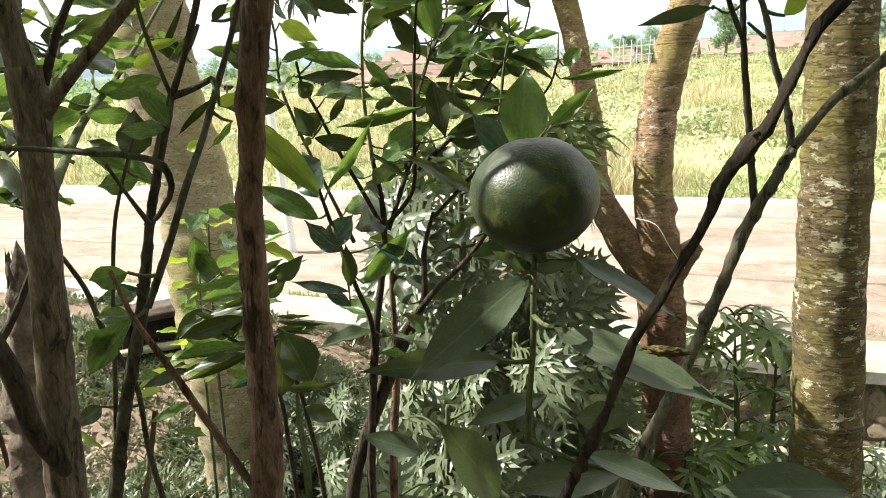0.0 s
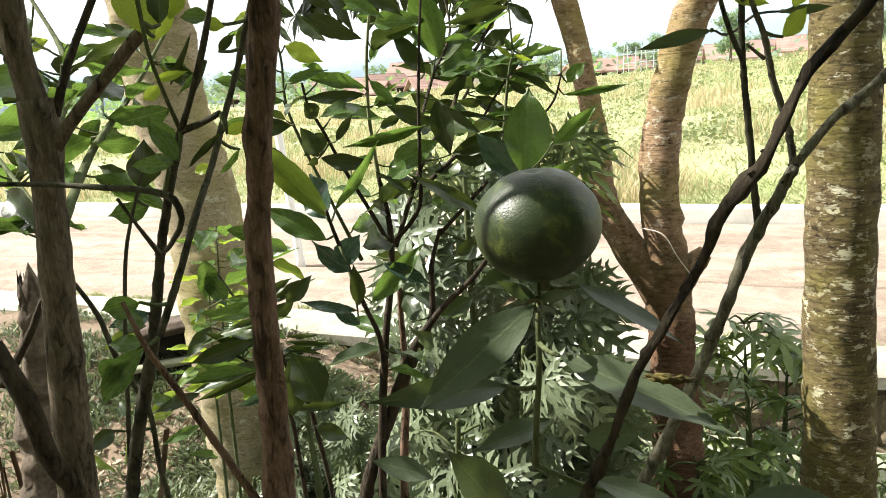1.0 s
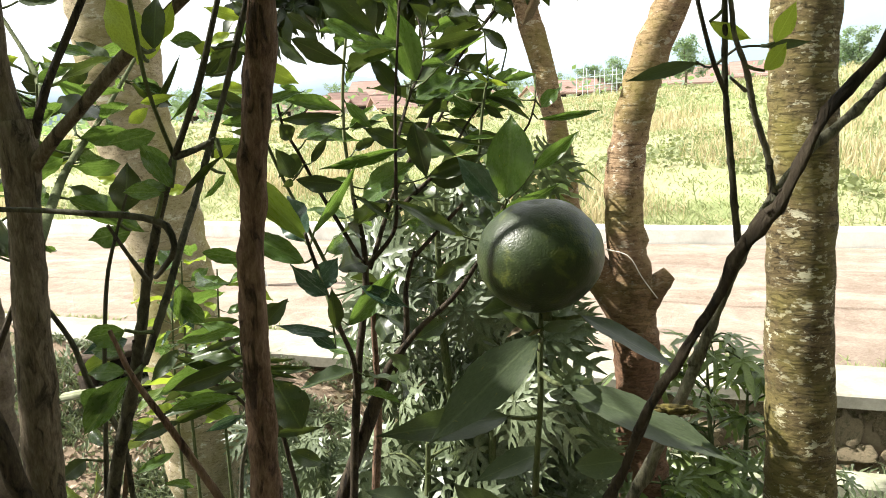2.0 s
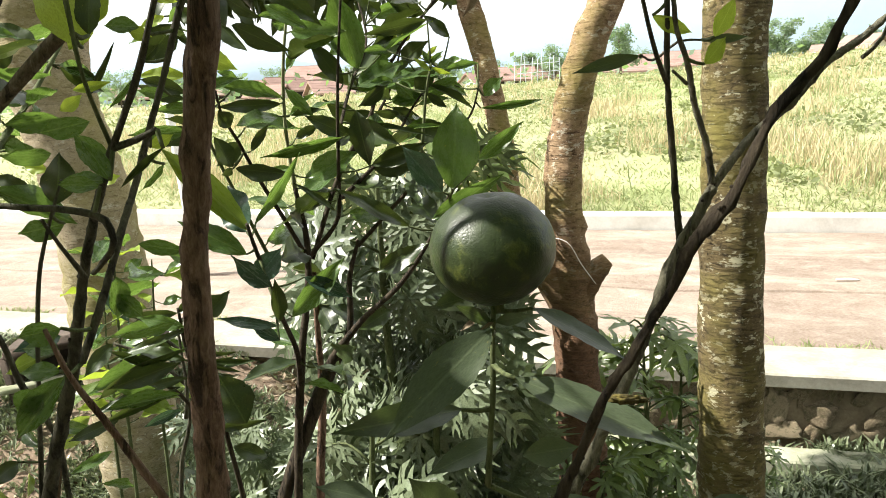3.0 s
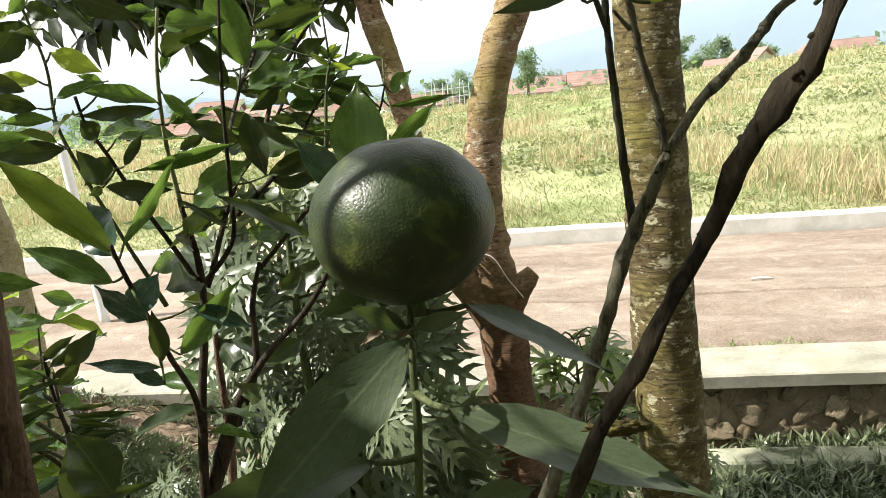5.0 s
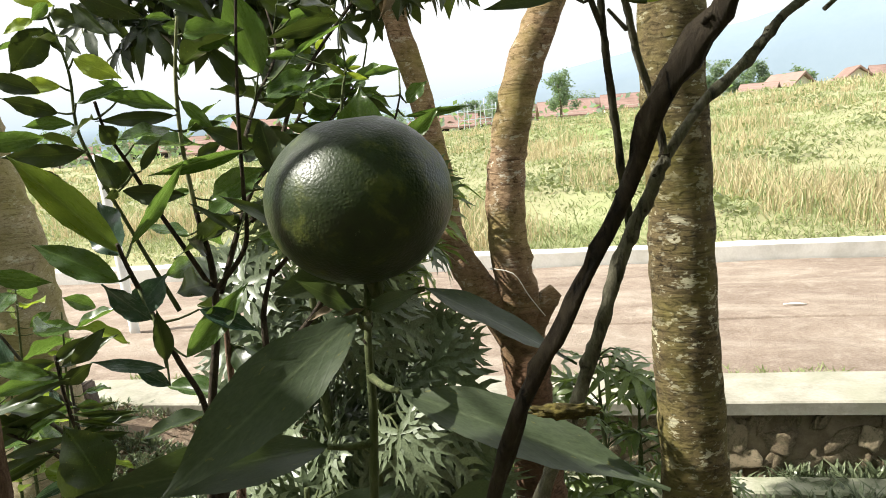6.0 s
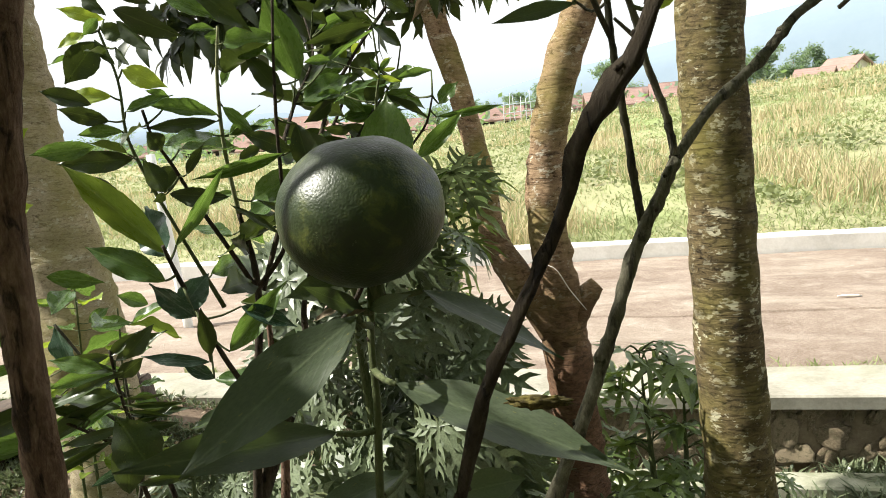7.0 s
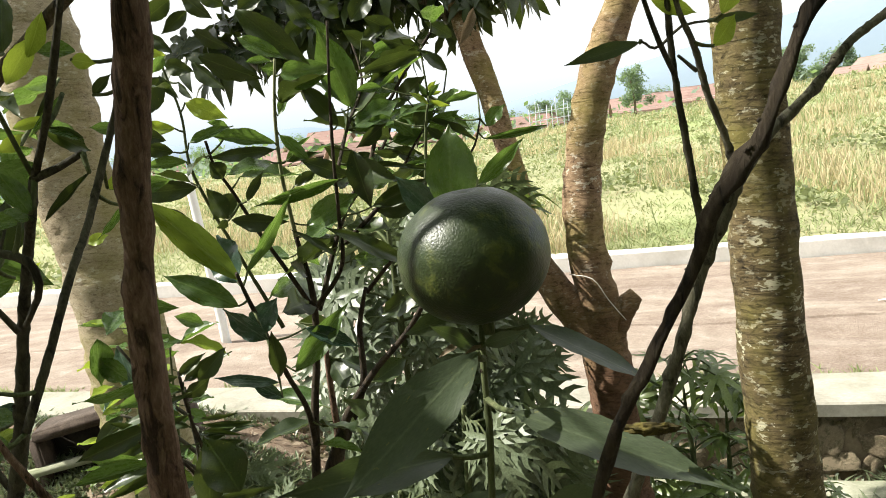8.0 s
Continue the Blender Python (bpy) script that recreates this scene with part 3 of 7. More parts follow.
for az, r, w, d, h, roof, turn in ((-8.2, 92, 7, 5, 1.7, 1.4, 10), (-5.6, 78, 5, 4, 1.6, 1.4, 35), (-3.6, 84, 6, 5, 2.6, 1.7, -14), (-2.4, 66, 4, 4, 0.9, 1.1, 20), (-0.2, 80, 6, 5, 1.7, 1.3, -30), (-11, 92, 7, 5, 1.6, 1.4, 5), (-6.8, 70, 4, 4, 0.9, 1.1, -20),
                                   (2.0, 90, 6, 5, 1.8, 1.4, 25), (4.4, 96, 7, 5, 1.6, 1.4, -8), (9.2, 86, 5, 4, 1.3, 1.2, 30), (11.2, 76, 5, 4, 1.4, 1.1, -12), (13.4, 82, 6, 5, 1.6, 1.2, 14), (46, 88, 7, 5, 1.2, 1.2, -40), 
                                   (-16, 98, 7, 5, 1.6, 1.4, 12), (-22, 90, 7, 5, 1.6, 1.4, 20)):
    k = 0.72 if az < 3 else 0.85
    house(*polar(az, r), w * k, d * k, h * (0.9 if az < 3 else 1.0), roof * k, turn)

for az, r, w, d, roof, turn, rise in ((35.0, 74, 3.2, 3, 1.2, -80, 2.75), (33.2, 71, 2.4, 2.4, 0.6, -45, 2.25), (38.9, 78, 3.0, 3, 1.2, -110, 2.8), (41.2, 84, 3.4, 3, 1.2, -25, 2.75), (19.7, 78, 5, 4, 1.2, -12, 2.1), (22.0, 80, 4.4, 4, 1.1, 22, 2.15), (24.2, 76, 4.4, 4, 1.1, -20, 2.3), (17.6, 84, 4.4, 4, 1.1, 12, 2.0)):
    house(*polar(az, r), w, d, 2.6, roof, turn, top=1.49 + r * math.tan(radians(rise)))


def clump(verts, faces, c, size, rng, n=4):
    """Loose leaf quads round a point."""
    for _ in range(n):
        o = c + Vector((rng.gauss(0, 1), rng.gauss(0, 1), rng.gauss(0, 1))) * size * 0.5
        a = Vector((rng.gauss(0, 1), rng.gauss(0, 1), rng.gauss(0, 0.6))).normalized()
        b = a.orthogonal().normalized()
        b = Matrix.Rotation(rng.uniform(0, 6.3), 3, a) @ b
        k, i = size * rng.uniform(0.5, 1.0), len(verts)
        verts += [o, o + a * k * 0.5 + b * k * 0.28, o + a * k, o + a * k * 0.5 - b * k * 0.28]
        faces.append((i, i + 1, i + 2, i + 3))


def far_tree(x, y, h, spread, seed, slim=1.0):
    rng = random.Random(seed)
    ob = thing("tree", "distant hazy green tree behind the field", "tree", group="distant trees")
    z = land(x, y) - 0.3
    bm = bmesh.new()
    tube(bm, [(x, y, z, h * 0.03), (x + 0.1, y, z + h * 0.35, h * 0.022), (x + rng.uniform(-0.3, 0.3), y, z + h * 0.8, h * 0.008)], 6, 0.8)
    part("trunk", bm, BARK_GREY, ob)
    verts, faces = [], []
    for _ in range(20):
        c = Vector((x + rng.gauss(0, spread * 0.42), y + rng.gauss(0, spread * 0.45), z + h * rng.uniform(0.35, 0.95) * slim))
        for _ in range(18):
            clump(verts, faces, c + Vector((rng.gauss(0, 1), rng.gauss(0, 1), rng.gauss(0, 0.7))) * spread * 0.17, h * 0.06, rng, 11)
    soup("crown", [tuple(v) for v in verts], faces, LEAF_FAR_HAZED, ob)


FAR_TREES = ((14.6, 80, 5.2, 2.2), (12.6, 82, 4.6, 1.4), (16.5, 84, 4.2, 2.4), (9.5, 86, 4.4, 2.2), (19.3, 60, 4.8, 1.2), (20.6, 86, 4.8, 2.2), (24.5, 90, 4.2, 2.5), (28.6, 76, 5.2, 2.0), (30.3, 74, 5.8, 1.6), (33.4, 79, 6.0, 1.7), (35.9, 84, 5.9, 1.6),
             (31.9, 78, 5.4, 1.6), (39.6, 90, 5.4, 2.0), (41, 88, 5, 2.6), (6.5, 88, 4.2, 2.0), (3.0, 92, 4.6, 2.4), (-2.0, 92, 4.2, 2.4), (-6, 90, 4.4, 2.4), (-9.5, 80, 3.6, 2.0), (-13, 88, 4.2, 2.4),
             (-17, 82, 4.4, 2.4), (-23, 80, 4.6, 2.4), (-28, 86, 5, 2.6))
for i, (az, r, h, s) in enumerate(FAR_TREES):
    far_tree(*polar(az, r), h * 0.85, s * 0.9, i)


def make_woods():
    """Low scrub and bushes that close the far edge of the field."""
    rng = random.Random(4)
    verts, faces = [], []
    for _ in range(420):
        az, r = rng.uniform(-34, 48), rng.uniform(66, 150)
        x, y = polar(az, r)
        c = Vector((x, y, land(x, y) + rng.uniform(0.2, 1.6) * r / 90))
        for _ in range(7):
            clump(verts, faces, c + Vector((rng.gauss(0, 1.5), rng.gauss(0, 1.5), rng.gauss(0, 0.5))), 0.9, rng, 3)
    tagged(soup("woods", [tuple(v) for v in verts], faces, LEAF_FAR_HAZED), "hazy scrub and bushes round the village", "bushes", kind="stuff")


make_woods()


def make_hills():
    for r, amp, base, seed, mat in ((1500, 14, 26, 3, HILL_HAZED), (2600, 45, 110, 8, HILL_FAR_HAZED)):
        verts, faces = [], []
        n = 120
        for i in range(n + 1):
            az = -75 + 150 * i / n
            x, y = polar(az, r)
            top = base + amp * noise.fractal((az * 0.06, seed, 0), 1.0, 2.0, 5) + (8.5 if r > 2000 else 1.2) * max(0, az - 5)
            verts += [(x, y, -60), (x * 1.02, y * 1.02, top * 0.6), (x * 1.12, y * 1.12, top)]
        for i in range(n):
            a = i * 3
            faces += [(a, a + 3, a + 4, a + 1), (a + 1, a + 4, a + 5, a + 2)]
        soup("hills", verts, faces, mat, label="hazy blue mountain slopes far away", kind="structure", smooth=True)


make_hills()


def posts():
    """White stakes of a plot frame at the far edge of the field."""
    ob = thing("stake_frame", "white stakes and rails of a garden plot", "fence")
    for i in range(9):
        x, y = polar(11.6 + i * 0.42, 50 + (i % 3))
        z = land(x, y)
        h = 1.5 + 0.5 * ((i * 7) % 4) / 3
        bm = bmesh.new()
        tube(bm, [(x, y, z - 0.2, 0.03), (x + 0.12 * math.sin(i * 2.3), y, z + h, 0.022)], 6, 0.5)
        part("stake", bm, STAKE, ob)
    for h in (0.7, 1.25):
        a, b = polar(11.6, 50), polar(14.95, 51)
        bm = bmesh.new()
        tube(bm, [(*a, land(*a) + h, 0.025), (*b, land(*b) + h, 0.025)], 6, 0.5)
        part("rail", bm, STAKE, ob)


posts()


def field_grass():
    rng = random.Random(11)
    kinds = {"green": ([], []), "straw": ([], [])}
    weeds = ([], [])
    for k in range(40000):
        az = rng.uniform(-36, 50)
        r = 6.5 + 48 * rng.random() ** 1.7
        x, y = polar(az, r)
        if uv(x, y)[1] < FAR_V + 0.3:
            continue
        patch = noise.noise((x * 0.42, y * 0.3, 5)) + 0.6 * noise.noise((x * 1.5, y * 1.1, 2))
        lush = noise.noise((x * 0.5, y * 0.38, 21)) + 0.5 * noise.noise((x * 1.7, y * 1.3, 9))
        dry = patch > 0.26
        if lush > 0.25 and not dry and rng.random() < 0.55:
            # low broad-leaved weeds in leafy cushions
            c = Vector((x, y, land(x, y) + rng.uniform(0.03, 0.16)))
            clump(*weeds, c, 0.1 + r * 0.0022, rng, 6)
            continue
        V, F = kinds["straw" if (dry and rng.random() < 0.7) or rng.random() < 0.05 else "green"]
        z, size = land(x, y), (0.3 if dry else 0.15) * rng.uniform(0.3, 1.25) * (1 + 0.7 * patch)
        for _ in range(5):
            a = rng.uniform(0, 6.3)
            o = Vector((x + rng.gauss(0, 0.1), y + rng.gauss(0, 0.1), z - 0.03))
            w = Vector((math.cos(a), math.sin(a), 0)) * (0.0025 + r * 0.0003)
            bend = 0.22 if dry else 0.75
            lean = Vector((rng.gauss(0, bend), rng.gauss(0, bend), 1)) * size * rng.uniform(0.5, 1.15)
            i = len(V)
            V += [o - w, o + w, o + lean * 0.6 + w * 1.3, o + lean * 0.6 - w * 1.3, o + lean + Vector((rng.gauss(0, 0.05), rng.gauss(0, 0.05), -0.02))]
            F += [(i, i + 1, i + 2, i + 3), (i + 3, i + 2, i + 4)]
    tagged(soup("grass", [tuple(v) for v in kinds["green"][0]], kinds["green"][1], GRASS), "long green grass of the open field", "grass", kind="stuff")
    tagged(soup("dry_grass", [tuple(v) for v in kinds["straw"][0]], kinds["straw"][1], STRAW), "tufts of dry straw-coloured grass in the field", "grass", kind="stuff")
    tagged(soup("field_weeds", [tuple(v) for v in weeds[0]], weeds[1], FIELD_WEED), "cushions of broad-leaved green weeds in the field", "weeds", kind="stuff")


field_grass()


def white_post():
    ob = thing("leaning_post", "white painted pole leaning by the road", "pole")
    bm = bmesh.new()
    tube(bm, [(-1.3, 5.75, ROAD_Z - 0.06, 0.035), (-1.36, 5.8, 0.8, 0.034), (-1.43, 5.86, 1.5, 0.033)], 12, 0.1, 0.01)
    part("pole", bm, WHITE, ob)


white_post()


def debris():
    ob = thing("stick", "small pale stick lying on the road", "stick")
    x, y = 3.08, 4.5
    bm = bmesh.new()
    tube(bm, [(x, y, ROAD_Z + 0.005, 0.006), (x + 0.06, y - 0.03, ROAD_Z + 0.01, 0.009), (x + 0.13, y - 0.06, ROAD_Z + 0.006, 0.005)], 8, 0.02, 0.2)
    part("wood", bm, STRING, ob)


debris()


def kerb_grass():
    rng = random.Random(31)
    V, F = [], []
    for _ in range(900):
        u = rng.uniform(-3.5, 5.5)
        if noise.noise((u * 1.6, 0, 3)) < -0.1:
            continue
        o = ORIGIN + ALONG * u + AWAY * (0.46 + abs(rng.gauss(0, 0.06))) + Vector((0, 0, ROAD_Z - 0.035))
        for _ in range(4):
            tip = o + Vector((rng.gauss(0, 0.025), rng.gauss(0, 0.025), rng.uniform(0.015, 0.05)))
            s = Vector((rng.gauss(0, 0.004), rng.gauss(0, 0.004), 0))
            i = len(V)
            V += [o - s, o + s, tip]
            F.append((i, i + 1, i + 2))
    tagged(soup("kerb_grass", [tuple(v) for v in V], F, GRASS), "thin grass growing along the kerb", "grass", kind="stuff")


kerb_grass()


# ---- garden floor ----
def ground_cover():
    rng = random.Random(21)
    V, F, D, H = [], [], [], []
    for k in range(110000):
        # thick in front of the wall, thinning out under the added trees
        if k < 82000:
            x, y = rng.uniform(-2.6, 3.4) + rng.gauss(0, 0.5), rng.uniform(0.9, 4.8)
        else:
            x, y = rng.gauss(0.3, 3.2), rng.gauss(1.0, 1.6)
        if y < 1.5 + 0.6 * noise.noise((x * 0.9, 3, 1)) and rng.random() < 0.6 or abs(x - 0.4) > 2.4 + 0.6 * noise.noise((y * 1.1, 8, 1)) and rng.random() < 0.5:
            continue
        if uv(x, y)[1] > 0.07 or -0.21 < uv(x, y)[1] < -0.04:
            continue
        dense = noise.noise((x * 1.1, y * 1.1, 4))
        if dense < -0.15 and rng.random() < 0.8:
            continue
        z, h = land(x, y), rng.uniform(0.015, 0.07) * (0.8 + max(0, dense)) * (1.9 if uv(x, y)[0] > 0.7 and -0.62 < uv(x, y)[1] < 0.07 and rng.random() < 0.5 else 1.0)
        o = Vector((x, y, z))
        for _ in range(3):
            a = rng.uniform(0, 6.3)
            d = Vector((math.cos(a), math.sin(a), 0))
            s = Vector((-d.y, d.x, 0)) * rng.uniform(0.003, 0.01)
            top = o + Vector((0, 0, h)) + d * h * rng.uniform(0.2, 1.4)
            mid = o.lerp(top, 0.55) + Vector((0, 0, h * 0.2))
            i = len(V)
            V += [o, mid + s, top, mid - s]
            F.append((i, i + 1, i + 2, i + 3))
    for k in range(27000):
        # fallen leaves everywhere, thickest between the pale tree and the young citrus
        x, y = (rng.gauss(0.4, 2.0), rng.gauss(2.0, 1.7)) if k < 18000 else (rng.gauss(-0.5, 0.8), rng.gauss(2.1, 0.8))
        if uv(x, y)[1] > 0.05:
            continue
        o = Vector((x, y, land(x, y) + rng.uniform(0.004, 0.03)))
        a = rng.uniform(0, 6.3)
        d = Vector((math.cos(a), math.sin(a), rng.gauss(0, 0.35))) * rng.uniform(0.008, 0.034)
        s = Vector((-d.y, d.x, rng.gauss(0, 0.02))) * 0.35
        i = len(D)
        D += [o - d, o + s, o + d, o - s]
        H.append((i, i + 1, i + 2, i + 3))
    tagged(soup("weeds", [tuple(v) for v in V], F, LEAF_WEED), "low green weeds covering the garden floor", "weeds", kind="stuff")
    tagged(soup("leaf_litter", [tuple(v) for v in D], H, LITTER), "dry brown fallen leaves on the soil", "leaf litter", kind="stuff")


ground_cover()


# ---- lobed-leaf shrubs ----
def palmate_mesh(name, lobes, cut, side, mat, droop=0.25):
    """A flat leaf of long pointed lobes round one point; its stalk joins at the origin and +y is its middle lobe."""
    bm = bmesh.new()
    for i in range(lobes):
        a = radians(-125 + 250 * i / (lobes - 1))
        size = 1.0 - 0.4 * abs(i - (lobes - 1) / 2) / ((lobes - 1) / 2)
        d, s = Vector((math.sin(a), math.cos(a), 0)), Vector((math.cos(a), -math.sin(a), 0))

        def at(u, k):
            return d * u * size + s * k + Vector((0, 0, -droop * (u * size) ** 2 + abs(k) * 0.3 + 0.02 * math.sin(u * 13 + i * 2)))
        widths = [(0.0, 0.03), (0.22, cut), (0.4, cut * 0.8), (0.6, cut * 1.1), (0.75, cut * 0.8), (0.9, cut * 0.35), (1.0, 0.004)]
        rows = [[bm.verts.new(at(u, -w)), bm.verts.new(at(u, 0)), bm.verts.new(at(u, w))] for u, w in widths]
        for p, q in zip(rows, rows[1:]):
            bm.faces.new((p[0], p[1], q[1], q[0])), bm.faces.new((p[1], p[2], q[2], q[1]))
        if side:
            for u, w, grow in ((0.34, cut, 0.8), (0.55, cut * 1.1, 1.0), (0.74, cut * 0.8, 0.7)):
                for sg in (-1, 1):
                    reach = side * grow
                    q = ((u - 0.07, sg * w * 0.5), (u + 0.05, sg * w * 0.5), (u + reach * 0.55, sg * (w + reach * 0.42)), (u + reach * 1.3, sg * (w + reach * 0.95)), (u + reach * 0.35, sg * (w + reach * 0.75)), (u - 0.03, sg * (w + reach * 0.25)))
                    v = [bm.verts.new(at(*c)) for c in q]
                    bm.faces.new(v[::-1] if sg > 0 else v)
    me = bpy.data.meshes.new(name)
    bm.to_mesh(me)
    bm.free()
    me.materials.append(mat)
    me.polygons.foreach_set("use_smooth", [True] * len(me.polygons))
    return me


PALMATE = [palmate_mesh("leaf", 7, 0.056, 0.24, LEAF_PALMATE, d) for d in (0.15, 0.35, 0.6)]
CASSAVA = [palmate_mesh("leaf", 7, 0.085, 0.0, LEAF_CASSAVA, d) for d in (0.2, 0.5)]
FINGERED = [palmate_mesh("leaf", 7, 0.085, 0.0, LEAF_CASSAVA, d) for d in (0.2, 0.5)]
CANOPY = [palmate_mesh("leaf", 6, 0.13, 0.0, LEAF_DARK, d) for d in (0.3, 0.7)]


def lobed_shrub(label, base, stems, meshes, size, seed, leaves, stalk=0.8, name="shrub"):
    """Stems with leaves held out on stalks all round them. stems: lists of (x, y, z, radius)."""
    rng = random.Random(seed)
    ob = thing(name, label, "shrub")
    made = 0
    for st in stems:
        limb(ob, "stem", TWIG_GREEN, st)
        c = spline(st, 0.04)
        for _ in range(leaves):
            row = c[int(len(c) * (rng.uniform(0.25, 1.0) if _ > 5 or meshes is PALMATE else 1.0)) - 1]
            o = Vector(row[:3])
            a = rng.uniform(0, 6.3)
            s = size * rng.uniform(0.65, 1.2)
            end = o + Vector((math.cos(a), math.sin(a), rng.uniform(-0.25, 0.5))) * s * stalk
            if made < 300:
                bm = bmesh.new()
                tube(bm, [(*o, 0.004), (*(o.lerp(end, 0.6) + Vector((0, 0, 0.02))), 0.003), (*end, 0.0025)], 5, 0.06)
                part("stalk", bm, TWIG_GREEN, ob)
            lf = piece("leaf", meshes[rng.randrange(len(meshes))], None, ob)
            out = (end - o).normalized()
            if meshes is PALMATE:
                lobe = (out + Vector((0, 0, rng.uniform(-2.2, -0.4)))).normalized()
                face = Vector((-0.55, -0.55, 0.65)) + Vector((rng.gauss(0, 0.45), rng.gauss(0, 0.45), rng.gauss(0, 0.35)))
                face = (face - lobe * face.dot(lobe)).normalized()
                lf.matrix_basis = Matrix.Translation(end) @ Matrix((lobe.cross(face), lobe, face)).transposed().to_4x4() @ Matrix.Diagonal((s, s, s, 1))
                made += 1
                continue
            lf.matrix_basis = Matrix.Translation(end) @ (out + Vector((0, 0, rng.uniform(-0.9, 0.1)))).to_track_quat("Y", "Z").to_matrix().to_4x4() @ pose(0, 0, 0, rng.gauss(0, 18), rng.gauss(0, 25), 0) @ Matrix.Diagonal((s, s, s, 1))
            made += 1
    return ob


def stem(x, y, top, lean=0.0):
    """Control points of a slightly crooked upright stem."""
    return [(x, y, GROUND_Z - 0.05, 0.017), (x + lean * 0.3 + 0.01, y - 0.02, GROUND_Z + (top - GROUND_Z) * 0.4, 0.014), (x + lean * 0.7 - 0.01, y, GROUND_Z + (top - GROUND_Z) * 0.75, 0.01), (x + lean, y - 0.02, top, 0.005)]


lobed_shrub("shrub with large deeply lobed pale green leaves", None,
            [stem(0.1, 1.72, 1.32, -0.06), stem(0.22, 1.85, 1.36), stem(0.15, 1.58, 0.95), stem(0.2, 1.7, 0.6), stem(-0.02, 1.9, 1.3, -0.04), stem(0.0, 1.55, 0.8)], PALMATE, 0.16, 3, 32)
lobed_shrub("leafy lobed-leaf shrub in front of the road wall", None,
            [stem(0.22, 1.75, 0.85, -0.03), stem(0.26, 2.05, 0.95), stem(0.16, 2.15, 1.1), stem(0.02, 2.1, 0.95), stem(0.3, 2.3, 0.5)], PALMATE, 0.16, 23, 22)
lobed_shrub("dark fingered-leaf shrub beside the forked trunk", None,
            [stem(0.33, 2.12, 1.34, -0.03), stem(0.25, 2.2, 1.28, 0.03), stem(0.3, 2.3, 1.3, 0.0)], FINGERED, 0.12, 33, 28)
lobed_shrub("shrub with low lobed pale leaves near the wall", None,
            [stem(-0.4, 2.5, 0.45), stem(-0.1, 2.35, 0.45), stem(-0.62, 2.75, 0.35), stem(0.22, 2.4, 0.5), stem(0.22, 1.7, 0.5)], PALMATE, 0.14, 9, 14)
lobed_shrub("cassava plant with fingered dark green leaves", None,
            [[(1.0, 2.45, GROUND_Z - 0.05, 0.014), (0.98, 2.42, 0.2, 0.012), (0.95, 2.4, 0.5, 0.006), (0.93, 2.38, 0.7, 0.002)],
             [(0.85, 2.55, GROUND_Z - 0.05, 0.012), (0.82, 2.55, 0.2, 0.01), (0.8, 2.5, 0.55, 0.002)],
             [(1.12, 2.5, GROUND_Z - 0.05, 0.012), (1.13, 2.5, 0.2, 0.01), (1.12, 2.48, 0.55, 0.002)]], CASSAVA, 0.13, 5, 34)
lobed_shrub("low fingered weeds beneath the trees", None,
            [[(0.75, 2.2, GROUND_Z - 0.05, 0.01), (0.74, 2.2, 0.15, 0.006), (0.73, 2.2, 0.3, 0.004)], [(1.35, 2.35, GROUND_Z - 0.05, 0.01), (1.34, 2.35, 0.05, 0.006), (1.35, 2.35, 0.16, 0.004)],
             [(0.55, 2.5, GROUND_Z - 0.05, 0.01), (0.55, 2.5, 0.15, 0.006), (0.56, 2.5, 0.35, 0.004)]], CASSAVA, 0.11, 15, 24)

lobed_shrub("low lobed ground weeds between the trees and the drain", None,
            [stem(x, y, top) for x, y, top in ((-0.9, 2.35, 0.0), (-1.2, 2.55, 0.05), (-0.7, 2.05, -0.02), (-0.45, 2.0, 0.02), (-1.0, 1.95, -0.04), (-0.3, 2.25, 0.02), (-1.45, 2.35, 0.0), (-0.85, 2.7, 0.05))], PALMATE, 0.075, 27, 20)


# ---- ferns and long-leaved weeds in the drain ----
def fern(u, v, reach, seed, label, fronds=7):
    rng = random.Random(seed)
    foot = ORIGIN + ALONG * u + AWAY * v + Vector((0, 0, GROUND_Z + 0.01))
    ob = thing("fern", label, "fern", group="drain ferns", at=tuple(foot))
    for k in range(fronds):
        a = math.pi * (0.95 + 1.1 * k / fronds) + rng.gauss(0, 0.2)
        out = Vector((math.cos(a), math.sin(a), 0))
        side = Vector((-out.y, out.x, 0))
        size = reach * rng.uniform(0.75, 1.2)
        curve = [out * size * t * 0.9 + Vector((0, 0, size * (1.5 * t - 1.35 * t * t))) for t in np.linspace(0, 1, 15)]
        bm = bmesh.new()
        tube(bm, [(*p, 0.002 * (1 - 0.7 * i / 14)) for i, p in enumerate(curve)][::2], 4, 0.03)
        for i in range(2, 15):
            t = i / 14
            w = size * 0.34 * math.sin(math.pi * min(1, t * 0.92 + 0.08)) + 0.004
            along = (curve[i] - curve[i - 1]).normalized()
            for sg in (-1, 1):
                tip = curve[i] + side * sg * w + along * w * 0.35 - Vector((0, 0, w * 0.2))
                mid = curve[i].lerp(tip, 0.5)
                half = along * size * 0.024
                bm.faces.new([bm.verts.new(p) for p in (curve[i] - half * 0.6, mid - half, tip, mid + half, curve[i] + half * 0.6)])
        part("frond", bm, LEAF_WEED, ob)


for u, v, reach, seed in ((2.25, 0.0, 0.2, 1), (2.55, 0.02, 0.16, 2), (1.75, 0.01, 0.15, 3), (3.0, 0.0, 0.18, 4)):
    fern(u, v, reach, seed, "green fern growing out of the roadside drain")


